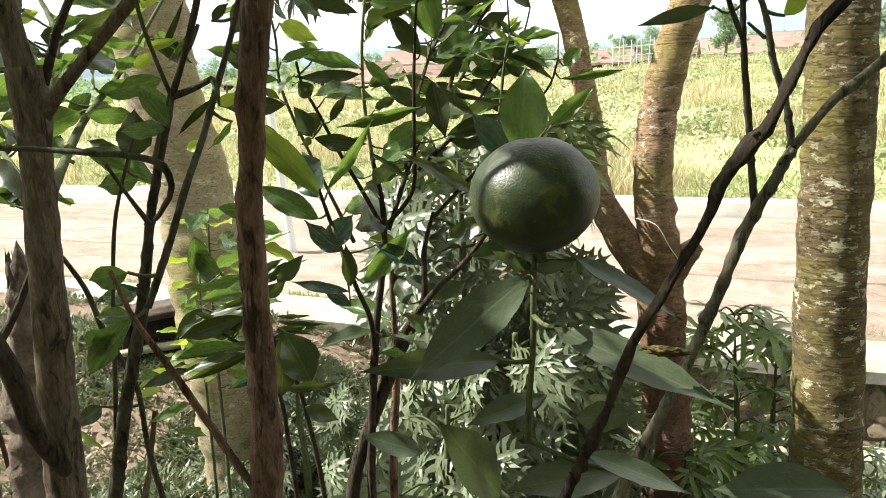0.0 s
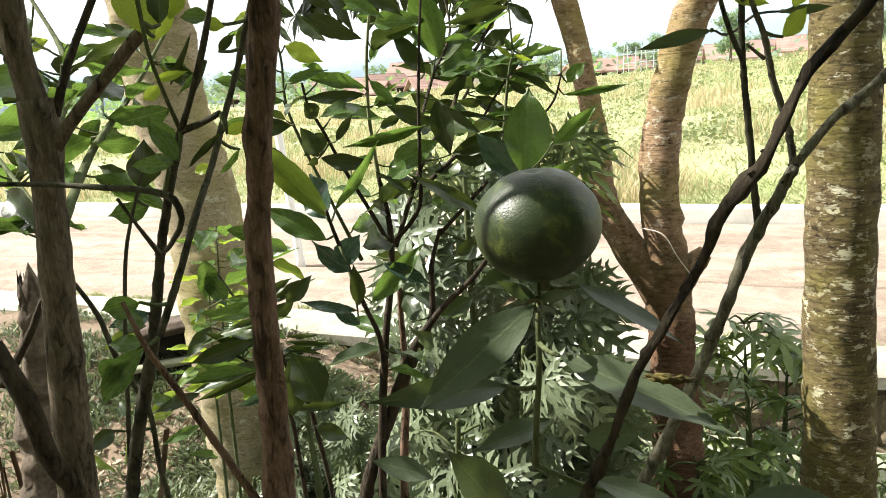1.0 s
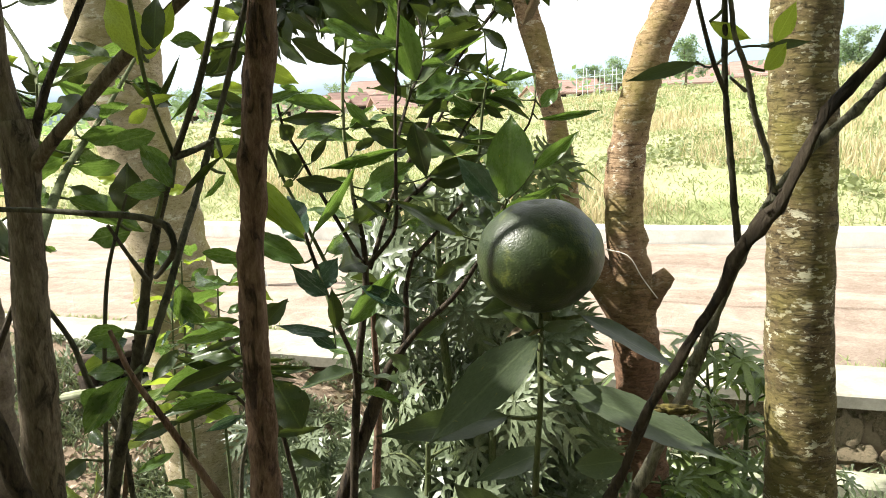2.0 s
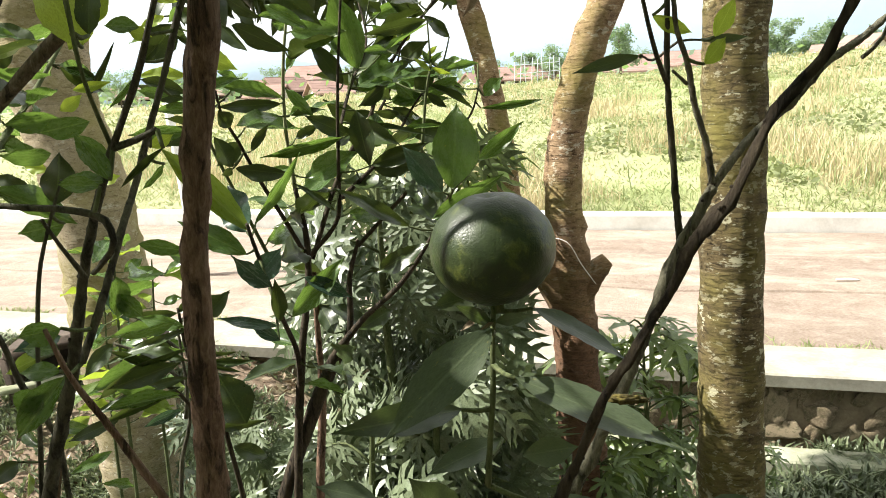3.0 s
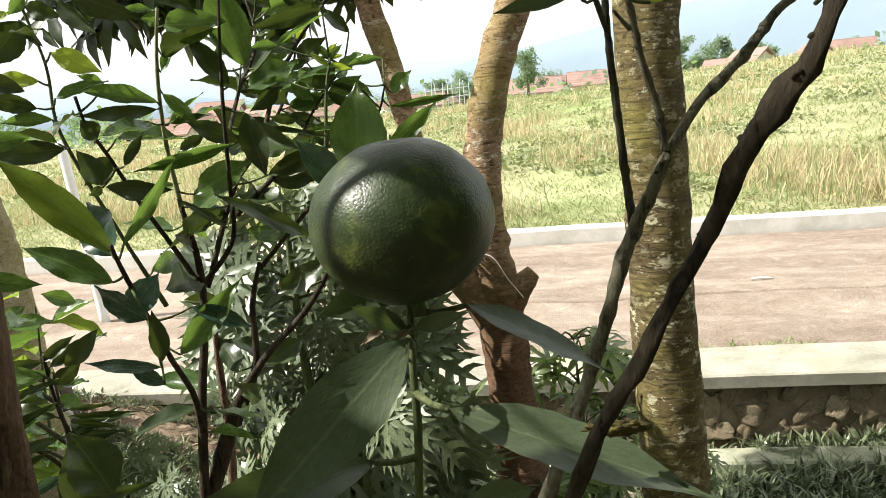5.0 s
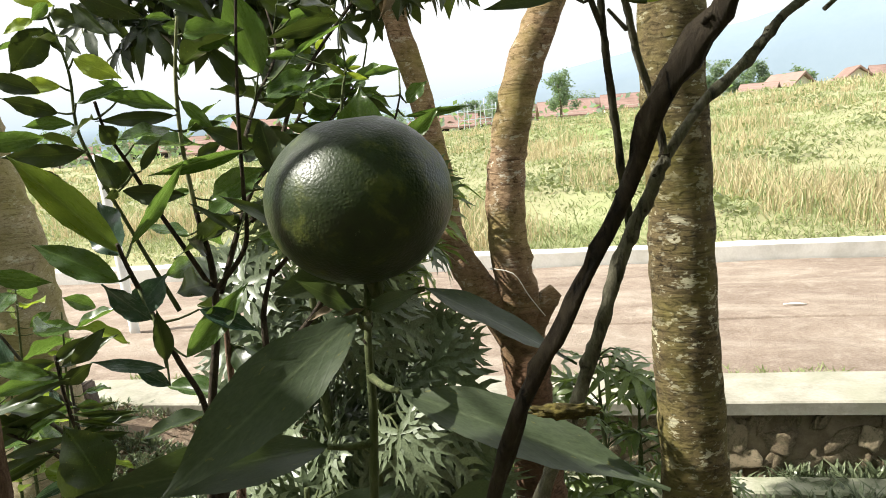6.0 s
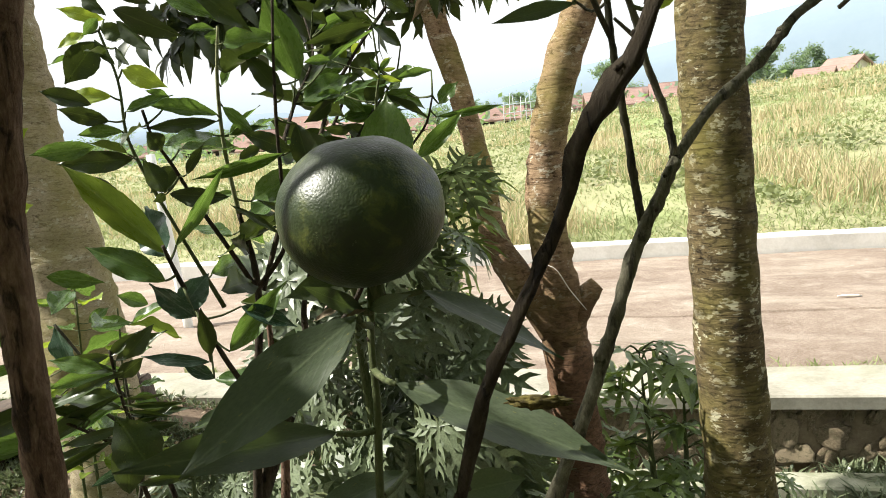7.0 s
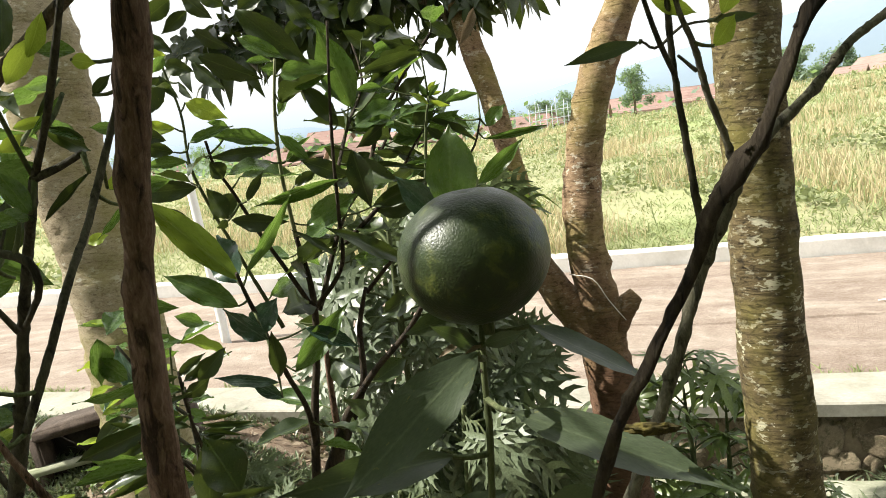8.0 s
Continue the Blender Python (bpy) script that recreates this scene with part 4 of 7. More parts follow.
def strap_weed(u, v, reach, seed):
    """A tuft of long arching strap leaves."""
    rng = random.Random(seed)
    foot = ORIGIN + ALONG * u + AWAY * v + Vector((0, 0, GROUND_Z))
    ob = thing("grass_tuft", "tuft of long arching grass blades beside the drain", "grass", group="grass tufts", at=tuple(foot))
    for k in range(16):
        a = rng.uniform(0, 6.3)
        out = Vector((math.cos(a), math.sin(a), 0))
        side = Vector((-out.y, out.x, 0)) * rng.uniform(0.003, 0.006)
        size, flop = reach * rng.uniform(0.6, 1.2), rng.uniform(0.4, 1.1)
        bm = bmesh.new()
        rows = []
        for i in range(7):
            t = i / 6
            o = out * size * t * flop + Vector((0, 0, size * (1.25 * t - 0.75 * flop * t * t)))
            w = side * (1 - t ** 2)
            rows.append([bm.verts.new(o - w), bm.verts.new(o - Vector((0, 0, 0.002))), bm.verts.new(o + w + side * 0.02)])
        for p, q in zip(rows, rows[1:]):
            bm.faces.new((p[0], p[1], q[1], q[0])), bm.faces.new((p[1], p[2], q[2], q[1]))
        part("blade", bm, LEAF_WEED, ob)


for u, v, reach, seed in ((2.35, -0.28, 0.16, 1), (2.7, -0.24, 0.2, 2), (1.6, -0.02, 0.14, 3), (3.1, -0.3, 0.2, 4), (1.9, -0.35, 0.1, 5), (2.05, -0.55, 0.12, 6), (2.5, -0.5, 0.13, 7)):
    strap_weed(u, v, reach, seed)


# ---- trees and branches ----
near_tree = thing("citrus_tree", "citrus tree with brown stems and a single green fruit", "tree", group="citrus trees")
limb(near_tree, "stem", BARK_BROWN, [(-0.0756, 0.52, -0.25, 0.0138), (-0.0856, 0.51, 0.4383, 0.0107), (-0.0956, 0.49, 1.2185, 0.0102), (-0.0905, 0.488, 1.2932, 0.009), (-0.0892, 0.487, 1.3475, 0.0085), (-0.0862, 0.485, 1.4061, 0.0078), (-0.0814, 0.483, 1.4576, 0.0074), (-0.0745, 0.482, 1.5061, 0.0078), (-0.0683, 0.48, 1.5489, 0.008), (0.0035, 0.4569, 2.0432, 0.0044)], knob=0.2)
limb(near_tree, "branch", BARK_BROWN, [(-0.0967, 0.49, 1.2143, 0.0026), (-0.1053, 0.486, 1.2338, 0.0026), (-0.1259, 0.482, 1.2772, 0.0025), (-0.1453, 0.478, 1.3185, 0.0022), (-0.1623, 0.474, 1.354, 0.0017), (-0.1703, 0.47, 1.3842, 0.0012)], knob=0.2)
limb(near_tree, "branch", BARK_DARK, [(0.0742, 0.3485, 1.2677, 0.0025), (0.0828, 0.3346, 1.3073, 0.0023), (0.0906, 0.3236, 1.3367, 0.0021), (0.0977, 0.3147, 1.3607, 0.0019), (0.1019, 0.3067, 1.3829, 0.0018), (0.1086, 0.298, 1.4043, 0.0017), (0.1206, 0.2912, 1.4302, 0.0016), (0.1247, 0.2843, 1.444, 0.0016), (0.127, 0.2797, 1.4559, 0.002), (0.131, 0.2768, 1.4624, 0.0019), (0.1389, 0.2746, 1.4743, 0.0017), (0.1441, 0.2743, 1.4877, 0.0014), (0.1526, 0.2727, 1.5035, 0.0014), (0.1656, 0.2711, 1.5193, 0.0013), (0.1675, 0.2678, 1.528, 0.0013), (0.2812, 0.1516, 1.7801, 0.0007)], label="knobbly dark citrus branch", knob=0.7)
# fruit spur runs down and joins the stem low in the tree
limb(near_tree, "fruit_spur", TWIG_GREEN, [(0.0726, 0.397, 1.3046, 0.0019), (0.0744, 0.395, 1.3368, 0.0016), (0.0762, 0.395, 1.3609, 0.0015), (0.0763, 0.395, 1.3845, 0.0014), (0.0774, 0.398, 1.3949, 0.0014), (0.0779, 0.4, 1.4058, 0.0011)])
leaf(near_tree, (0.0754, 0.385, 1.3984), (0.0659, 0.375, 1.3969), 0.002, -41, LITTER)
leaf(near_tree, (0.0667, 0.384, 1.4008), (0.0577, 0.372, 1.4), 0.003, -39, LITTER)
leaf(near_tree, (0.0722, 0.372, 1.3994), (0.0192, 0.326, 1.3709), 0.022, -32, LEAF_NEAR)
leaf(near_tree, (0.0594, 0.395, 1.3495), (-0.0022, 0.34, 1.3689), 0.016, -53, LEAF_NEAR)
leaf(near_tree, (0.077, 0.39, 1.3971), (0.0908, 0.37, 1.4055), 0.006, 94, LEAF_NEAR)
leaf(near_tree, (0.0753, 0.39, 1.3961), (0.0559, 0.37, 1.4125), 0.007, -90, LEAF_NEAR)
leaf(near_tree, (0.0748, 0.41, 1.4067), (0.046, 0.4, 1.4035), 0.012, -56, LEAF_NEAR)
leaf(near_tree, (0.1141, 0.5, 1.2649), (0.1527, 0.5, 1.2676), 0.020, 72, LEAF_NEAR)
leaf(near_tree, (0.0975, 0.398, 1.4005), (0.1504, 0.392, 1.3702), 0.017, 27, LEAF_NEAR)
leaf(near_tree, (0.0836, 0.374, 1.3733), (0.1531, 0.33, 1.3521), 0.021, 30, LEAF_NEAR)
leaf(near_tree, (0.0566, 0.37, 1.288), (0.031, 0.35, 1.3383), 0.025, -71, LEAF_NEAR)
leaf(near_tree, (0.014, 0.45, 1.2693), (-0.0221, 0.45, 1.2834), 0.016, -27, LEAF_NEAR)
leaf(near_tree, (0.0962, 0.36, 1.3158), (0.1477, 0.36, 1.2941), 0.015, 31, LEAF_NEAR)
leaf(near_tree, (0.2196, 0.36, 1.2934), (0.1574, 0.36, 1.2968), 0.026, -25, LEAF_NEAR)
leaf(near_tree, (0.124, 0.4, 1.2828), (0.06, 0.38, 1.2875), 0.022, -24, LEAF_NEAR)
leaf(near_tree, (0.0848, 0.42, 1.3185), (0.041, 0.4, 1.3129), 0.015, -24, LEAF_NEAR)
limb(near_tree, "twig", TWIG_GREEN, [(0.0699, 0.385, 1.2522, 0.0012), (0.0566, 0.37, 1.288, 0.0008)])
leaf(near_tree, (-0.1066, 0.7, 1.2134), (-0.1271, 0.7, 1.265), 0.04, 35, LEAF_DARK)
left_tree = thing("citrus_tree", "thin dark citrus branches with sparse bright leaves", "tree", group="citrus trees")
limb(left_tree, "stem", BARK_TWIG_DARK, [(-0.2217, 0.6, -0.25, 0.0074), (-0.2317, 0.59, 0.4175, 0.0057), (-0.2417, 0.57, 1.1723, 0.0055), (-0.2122, 0.553, 1.2676, 0.0045), (-0.1861, 0.537, 1.3341, 0.0043), (-0.1644, 0.52, 1.4018, 0.0031), (-0.1475, 0.503, 1.4408, 0.0029), (-0.1335, 0.487, 1.4659, 0.0025), (-0.121, 0.47, 1.4851, 0.0021)], knob=0.2)
limb(left_tree, "branch", BARK_TWIG_DARK, [(-0.1207, 0.47, 1.4851, 0.0023), (-0.1078, 0.468, 1.489, 0.0019), (-0.0946, 0.465, 1.4945, 0.0017)])
limb(left_tree, "branch", BARK_TWIG_DARK, [(-0.1203, 0.47, 1.4857, 0.0021), (-0.1076, 0.46, 1.5068, 0.0018), (-0.0937, 0.445, 1.5287, 0.0019), (-0.0869, 0.44, 1.5446, 0.0017), (0.0071, 0.3704, 1.7655, 0.0009)])
limb(left_tree, "branch", TWIG_GREEN, [(-0.1211, 0.47, 1.4864, 0.0014), (-0.1256, 0.46, 1.5134, 0.0012), (-0.1255, 0.45, 1.5304, 0.0012), (-0.1266, 0.45, 1.5446, 0.0013), (-0.1425, 0.45, 1.744, 0.0007)])
limb(left_tree, "branch", BARK_TWIG_DARK, [(-0.1706, 0.515, 1.3468, 0.0027), (-0.1567, 0.53, 1.3879, 0.0025), (-0.1482, 0.55, 1.4234, 0.0025), (-0.1427, 0.58, 1.4561, 0.0024), (-0.135, 0.6, 1.4916, 0.0025), (-0.1267, 0.61, 1.52, 0.0022), (-0.113, 0.61, 1.5594, 0.0025), (0.0016, 0.61, 1.8901, 0.0013)], knob=0.2)
limb(left_tree, "twig", BARK_TWIG_DARK, [(-0.1516, 0.49, 1.4088, 0.0018), (-0.1584, 0.48, 1.4286, 0.0012), (-0.159, 0.46, 1.4486, 0.0011)])
limb(left_tree, "twig", BARK_TWIG_DARK, [(-0.226, 0.61, -0.25, 0.0037), (-0.236, 0.6, 0.4107, 0.0029), (-0.246, 0.58, 1.157, 0.0028), (-0.2375, 0.58, 1.2321, 0.0022), (-0.2295, 0.58, 1.3031, 0.0017), (-0.2228, 0.58, 1.3571, 0.0017), (-0.2147, 0.58, 1.4003, 0.0015), (-0.203, 0.58, 1.4336, 0.0012), (-0.1929, 0.58, 1.4587, 0.001)])
limb(left_tree, "tendril", BARK_TWIG_DARK, [(-0.1449, 0.485, 1.4123, 0.0016), (-0.1326, 0.47, 1.4225, 0.0017), (-0.1229, 0.46, 1.4353, 0.0019), (-0.126, 0.46, 1.4468, 0.0022), (-0.1383, 0.46, 1.4523, 0.0021), (-0.1648, 0.462, 1.4553, 0.0019), (-0.2019, 0.465, 1.4589, 0.0016), (-0.2379, 0.47, 1.4604, 0.0016)])
limb(left_tree, "twig", BARK_TWIG_DARK, [(-0.2439, 0.73, -0.25, 0.0046), (-0.2539, 0.72, 0.3796, 0.0036), (-0.2639, 0.7, 1.088, 0.0034), (-0.272, 0.7, 1.1499, 0.0028), (-0.2757, 0.7, 1.2153, 0.0027), (-0.2985, 0.7, 1.2675, 0.0029), (-0.3108, 0.7, 1.3123, 0.0024), (-0.3275, 0.7, 1.3427, 0.0021)])
leaf(left_tree, (-0.1207, 0.46, 1.4688), (-0.1326, 0.46, 1.4913), 0.011, -63)
leaf(left_tree, (-0.1263, 0.46, 1.4656), (-0.1497, 0.46, 1.4683), 0.009, -71)
leaf(left_tree, (-0.0912, 0.46, 1.4848), (-0.1168, 0.46, 1.4639), 0.004, -84, LEAF_DARK)
leaf(left_tree, (-0.176, 0.5, 1.344), (-0.2086, 0.5, 1.3055), 0.019, -74)
leaf(left_tree, (-0.1995, 0.55, 1.3303), (-0.2272, 0.55, 1.3312), 0.014, -58)
leaf(left_tree, (-0.2197, 0.6, 1.3286), (-0.2465, 0.6, 1.3342), 0.019, -46)
leaf(left_tree, (-0.1377, 0.62, 1.3391), (-0.1941, 0.62, 1.3256), 0.012, -106)
leaf(left_tree, (-0.1392, 0.62, 1.3054), (-0.1978, 0.62, 1.2866), 0.016, -80, LEAF_DARK)
leaf(left_tree, (-0.1412, 0.62, 1.2794), (-0.2008, 0.62, 1.2693), 0.012, -48)
leaf(left_tree, (-0.1908, 0.62, 1.2609), (-0.2341, 0.62, 1.2449), 0.011, -69, LEAF_DARK)
leaf(left_tree, (-0.2212, 0.7, 1.2594), (-0.1842, 0.7, 1.2526), 0.015, 90)
leaf(left_tree, (-0.1333, 0.62, 1.4636), (-0.1535, 0.62, 1.4404), 0.007, -123)
leaf(left_tree, (-0.1238, 0.62, 1.5141), (-0.1472, 0.62, 1.5179), 0.009, -92)
leaf(left_tree, (-0.1406, 0.62, 1.5386), (-0.1265, 0.62, 1.5511), 0.008, 91, LEAF_DARK)
leaf(left_tree, (-0.1417, 0.62, 1.4764), (-0.1246, 0.62, 1.4847), 0.010, 99, LEAF_NEW_LIT)
leaf(left_tree, (-0.1739, 0.6, 1.515), (-0.1464, 0.58, 1.5487), 0.005, 143, LEAF_DARK)
leaf(left_tree, (-0.2284, 0.66, 1.4719), (-0.2613, 0.64, 1.4704), 0.019, -116)
leaf(left_tree, (-0.2184, 0.8, 1.2951), (-0.244, 0.8, 1.3207), 0.022, -83)
leaf(left_tree, (-0.3119, 0.9, 1.4962), (-0.3695, 0.9, 1.4908), 0.025, -105)
leaf(left_tree, (-0.4247, 0.9, 1.5552), (-0.3951, 0.9, 1.546), 0.025, 108, LEAF_DARK)
leaf(left_tree, (-0.3929, 0.9, 1.5181), (-0.4313, 0.9, 1.5382), 0.021, -64)
leaf(left_tree, (-0.4359, 0.9, 1.5103), (-0.4152, 0.9, 1.5001), 0.019, 58, LEAF_DARK)
leaf(left_tree, (-0.3776, 0.9, 1.4892), (-0.4085, 0.9, 1.4584), 0.020, -92)
leaf(left_tree, (-0.3593, 0.9, 1.479), (-0.3874, 0.9, 1.4672), 0.015, -120, LEAF_DARK)
leaf(left_tree, (-0.4075, 0.9, 1.4648), (-0.3766, 0.9, 1.4732), 0.016, 103, LEAF_NEW_LIT)
leaf(left_tree, (-0.3509, 0.9, 1.4205), (-0.3921, 0.9, 1.4351), 0.017, -98, LEAF_DARK)
leaf(left_tree, (-0.3913, 0.9, 1.5915), (-0.3384, 0.9, 1.5822), 0.017, 64)
leaf(left_tree, (-0.1632, 0.8, 1.1554), (-0.1525, 0.8, 1.2289), 0.033, 32, LEAF_DARK)
leaf(left_tree, (-0.4219, 0.9, 1.4361), (-0.4425, 0.9, 1.4531), 0.016, -85)
leaf(left_tree, (-0.4783, 0.9, 1.4382), (-0.5017, 0.9, 1.4193), 0.016, -124, LEAF_DARK)
leaf(left_tree, (-0.3593, 0.9, 1.5477), (-0.3154, 0.9, 1.5387), 0.016, 115)
leaf(left_tree, (-0.3745, 0.9, 1.5544), (-0.3472, 0.9, 1.5656), 0.018, 125, LEAF_DARK)
leaf(left_tree, (-0.385, 0.9, 1.5271), (-0.3583, 0.9, 1.5323), 0.016, 86)
leaf(left_tree, (-0.4107, 0.9, 1.4872), (-0.4323, 0.9, 1.4753), 0.019, -78, LEAF_NEW_LIT)
leaf(left_tree, (-0.3484, 0.9, 1.5101), (-0.3693, 0.9, 1.5234), 0.014, -75)
leaf(left_tree, (-0.1331, 0.48, 1.5398), (-0.1521, 0.48, 1.5791), 0.024, -64, LEAF_NEW_LIT)
leaf(left_tree, (-0.1288, 0.48, 1.546), (-0.1254, 0.48, 1.5778), 0.015, 2, LEAF_DARK)
leaf(left_tree, (-0.1211, 0.55, 1.5561), (-0.1428, 0.55, 1.5583), 0.011, -69)
leaf(left_tree, (-0.1276, 0.48, 1.4702), (-0.1442, 0.48, 1.4939), 0.014, -61)
leaf(left_tree, (-0.1305, 0.48, 1.4664), (-0.156, 0.48, 1.4683), 0.012, -56)
leaf(left_tree, (-0.207, 0.6, 1.4397), (-0.1972, 0.6, 1.4754), 0.028, 42, LEAF_DARK)
leaf(left_tree, (-0.1047, 0.48, 1.5245), (-0.125, 0.48, 1.5038), 0.004, -113)
leaf(left_tree, (-0.1906, 0.5, 1.3348), (-0.2085, 0.5, 1.3227), 0.020, -93)
leaf(left_tree, (-0.1742, 0.5, 1.3754), (-0.1996, 0.5, 1.3715), 0.017, -95)
leaf(left_tree, (-0.1759, 0.6, 1.4976), (-0.2136, 0.6, 1.4889), 0.016, -113)
leaf(left_tree, (-0.2028, 0.6, 1.4253), (-0.2375, 0.6, 1.4166), 0.017, -111)
leaf(left_tree, (-0.1775, 0.9, 1.4772), (-0.2446, 0.9, 1.472), 0.021, -100)
leaf(left_tree, (-0.1753, 0.9, 1.5178), (-0.2234, 0.9, 1.5351), 0.018, -80, LEAF_DARK)
leaf(left_tree, (-0.2398, 0.8, 1.3382), (-0.2438, 0.8, 1.2927), 0.025, -46)
leaf(left_tree, (-0.2443, 0.9, 1.352), (-0.1906, 0.9, 1.3396), 0.019, 85)
leaf(left_tree, (-0.2042, 0.9, 1.2507), (-0.2587, 0.9, 1.265), 0.017, -79)
leaf(left_tree, (-0.1571, 0.9, 1.417), (-0.1941, 0.9, 1.451), 0.019, -88, LEAF_DARK)
leaf(left_tree, (-0.1609, 0.58, 1.5602), (-0.1468, 0.58, 1.5863), 0.011, 133, LEAF_NEW_LIT)
leaf(left_tree, (-0.1773, 0.58, 1.519), (-0.1514, 0.58, 1.5237), 0.007, 98, LEAF_NEW_LIT)
leaf(left_tree, (-0.1358, 0.58, 1.5563), (-0.1218, 0.58, 1.5528), 0.010, 84, LEAF_NEW_LIT)
leaf(left_tree, (-0.1763, 0.58, 1.5456), (-0.1545, 0.58, 1.5737), 0.014, 113, LEAF_NEW_LIT)
leaf(left_tree, (-0.1872, 0.58, 1.5056), (-0.1721, 0.58, 1.5143), 0.009, 118, LEAF_NEW_LIT)
leaf(left_tree, (-0.4231, 1, 1.5518), (-0.4487, 1, 1.5916), 0.023, -94, LEAF_NEW_LIT)
leaf(left_tree, (-0.5507, 1, 1.4509), (-0.5326, 1, 1.448), 0.018, 109, LEAF_NEW_LIT)
leaf(left_tree, (-0.3113, 1, 1.4131), (-0.2881, 1, 1.4218), 0.015, 66, LEAF_NEW_LIT)
leaf(left_tree, (-0.4012, 1, 1.3795), (-0.369, 1, 1.3968), 0.012, 111, LEAF_NEW_LIT)
leaf(left_tree, (-0.3722, 1, 1.4299), (-0.4003, 1, 1.4403), 0.017, -59, LEAF_NEW_LIT)
leaf(left_tree, (-0.4767, 1, 1.5192), (-0.4886, 1, 1.5315), 0.023, -97, LEAF_NEW_LIT)
leaf(left_tree, (-0.5128, 1, 1.586), (-0.476, 1, 1.5913), 0.019, 117, LEAF_NEW_LIT)
leaf(left_tree, (-0.4977, 1, 1.5025), (-0.4726, 1, 1.5226), 0.017, 102, LEAF_NEW_LIT)
fork_tree = thing("citrus_tree", "thick grey-brown citrus trunk that forks", "tree", group="citrus trees")
limb(fork_tree, "trunk", BARK_GREY, [(-0.3158, 0.685, -0.25, 0.03), (-0.3258, 0.675, 0.3951, 0.022), (-0.3338, 0.655, 1.06, 0.0192), (-0.326, 0.65, 1.1945, 0.0165), (-0.3163, 0.645, 1.2822, 0.0152), (-0.3063, 0.64, 1.383, 0.0136), (-0.3009, 0.64, 1.4483, 0.0131), (-0.2995, 0.64, 1.482, 0.0149), (-0.3016, 0.64, 1.5107, 0.0148)])
limb(fork_tree, "branch", BARK_GREY, [(-0.2985, 0.64, 1.4798, 0.0108), (-0.3049, 0.64, 1.5239, 0.0110), (-0.3058, 0.635, 1.5533, 0.0108), (-0.3029, 0.63, 1.5855, 0.0105), (-0.2669, 0.5688, 1.9791, 0.0058)])
limb(fork_tree, "branch", BARK_GREY, [(-0.2939, 0.64, 1.4684, 0.0066), (-0.2752, 0.635, 1.4879, 0.0058), (-0.2412, 0.62, 1.5144, 0.0050), (-0.1968, 0.61, 1.5529, 0.0053), (-0.1603, 0.6, 1.5793, 0.0047), (0.1558, 0.5134, 1.8087, 0.0026)])
limb(fork_tree, "branch", BARK_DARK, [(-0.2893, 0.645, 1.4971, 0.0041), (-0.2757, 0.65, 1.5362, 0.0034), (-0.2589, 0.66, 1.5752, 0.0032), (-0.1436, 0.7288, 1.8434, 0.0017)])
limb(fork_tree, "branch", BARK_DARK, [(-0.3472, 0.6, 1.3186, 0.0077), (-0.328, 0.6, 1.2698, 0.0083), (-0.324, 0.61, 1.2146, 0.0081), (-0.3233, 0.645, 1.1552, 0.0077)])
limb(fork_tree, "branch", BARK_DARK, [(-0.5532, 0.9, 1.1676, 0.0063), (-0.5111, 0.9, 1.2254, 0.0049), (-0.4658, 0.9, 1.3095, 0.0034)])
leaf(fork_tree, (-0.3542, 0.75, 1.5144), (-0.3213, 0.75, 1.5183), 0.015, 100)
leaf(fork_tree, (-0.3765, 0.75, 1.51), (-0.4026, 0.75, 1.4849), 0.026, -141)
leaf(fork_tree, (-0.3333, 0.75, 1.5442), (-0.2994, 0.75, 1.5579), 0.017, 80)
leaf(fork_tree, (-0.4176, 0.8, 1.5449), (-0.3814, 0.8, 1.5731), 0.021, 95, LEAF_DARK)
leaf(fork_tree, (-0.4262, 0.8, 1.5123), (-0.3962, 0.8, 1.5359), 0.021, 138, LEAF_DARK)
leaf(fork_tree, (-0.4034, 0.8, 1.5606), (-0.4232, 0.8, 1.5774), 0.020, -90, LEAF_DARK)
twig_tree = thing("citrus_tree", "bare grey citrus branch with forked twigs", "tree", group="citrus trees")
limb(twig_tree, "stem", BARK_TWIG, [(0.1983, 0.6268, -0.25, 0.0067), (0.1883, 0.6168, 0.4206, 0.0052), (0.1783, 0.5968, 1.1791, 0.005), (0.2015, 0.5977, 1.2263, 0.0047), (0.2242, 0.5985, 1.2774, 0.0047), (0.2417, 0.5994, 1.3231, 0.0045), (0.2641, 0.6003, 1.3811, 0.0044), (0.278, 0.6011, 1.4047, 0.0042), (0.2909, 0.602, 1.429, 0.0037)], knob=0.3)
limb(twig_tree, "branch", BARK_TWIG, [(0.291, 0.604, 1.4279, 0.0035), (0.3227, 0.6145, 1.4607, 0.0036), (0.3703, 0.6297, 1.4933, 0.0037), (0.4027, 0.6398, 1.5219, 0.0034), (0.4364, 0.6499, 1.5393, 0.003), (0.4709, 0.6601, 1.5615, 0.0027), (0.5383, 0.679, 1.5937, 0.0026), (0.7132, 0.7281, 1.6773, 0.0014)], knob=0.3)
limb(twig_tree, "twig", BARK_TWIG, [(0.4437, 0.6518, 1.5262, 0.0019), (0.4647, 0.658, 1.5422, 0.0017), (0.4718, 0.6603, 1.5569, 0.0014)])
limb(twig_tree, "branch", BARK_TWIG_DARK, [(0.2686, 0.61, 1.3806, 0.0029), (0.2556, 0.6, 1.4574, 0.0024), (0.2442, 0.587, 1.5147, 0.0021), (0.2384, 0.577, 1.567, 0.002), (0.2359, 0.572, 1.5814, 0.0019), (0.2114, 0.5235, 1.7212, 0.0011)], knob=0.3)
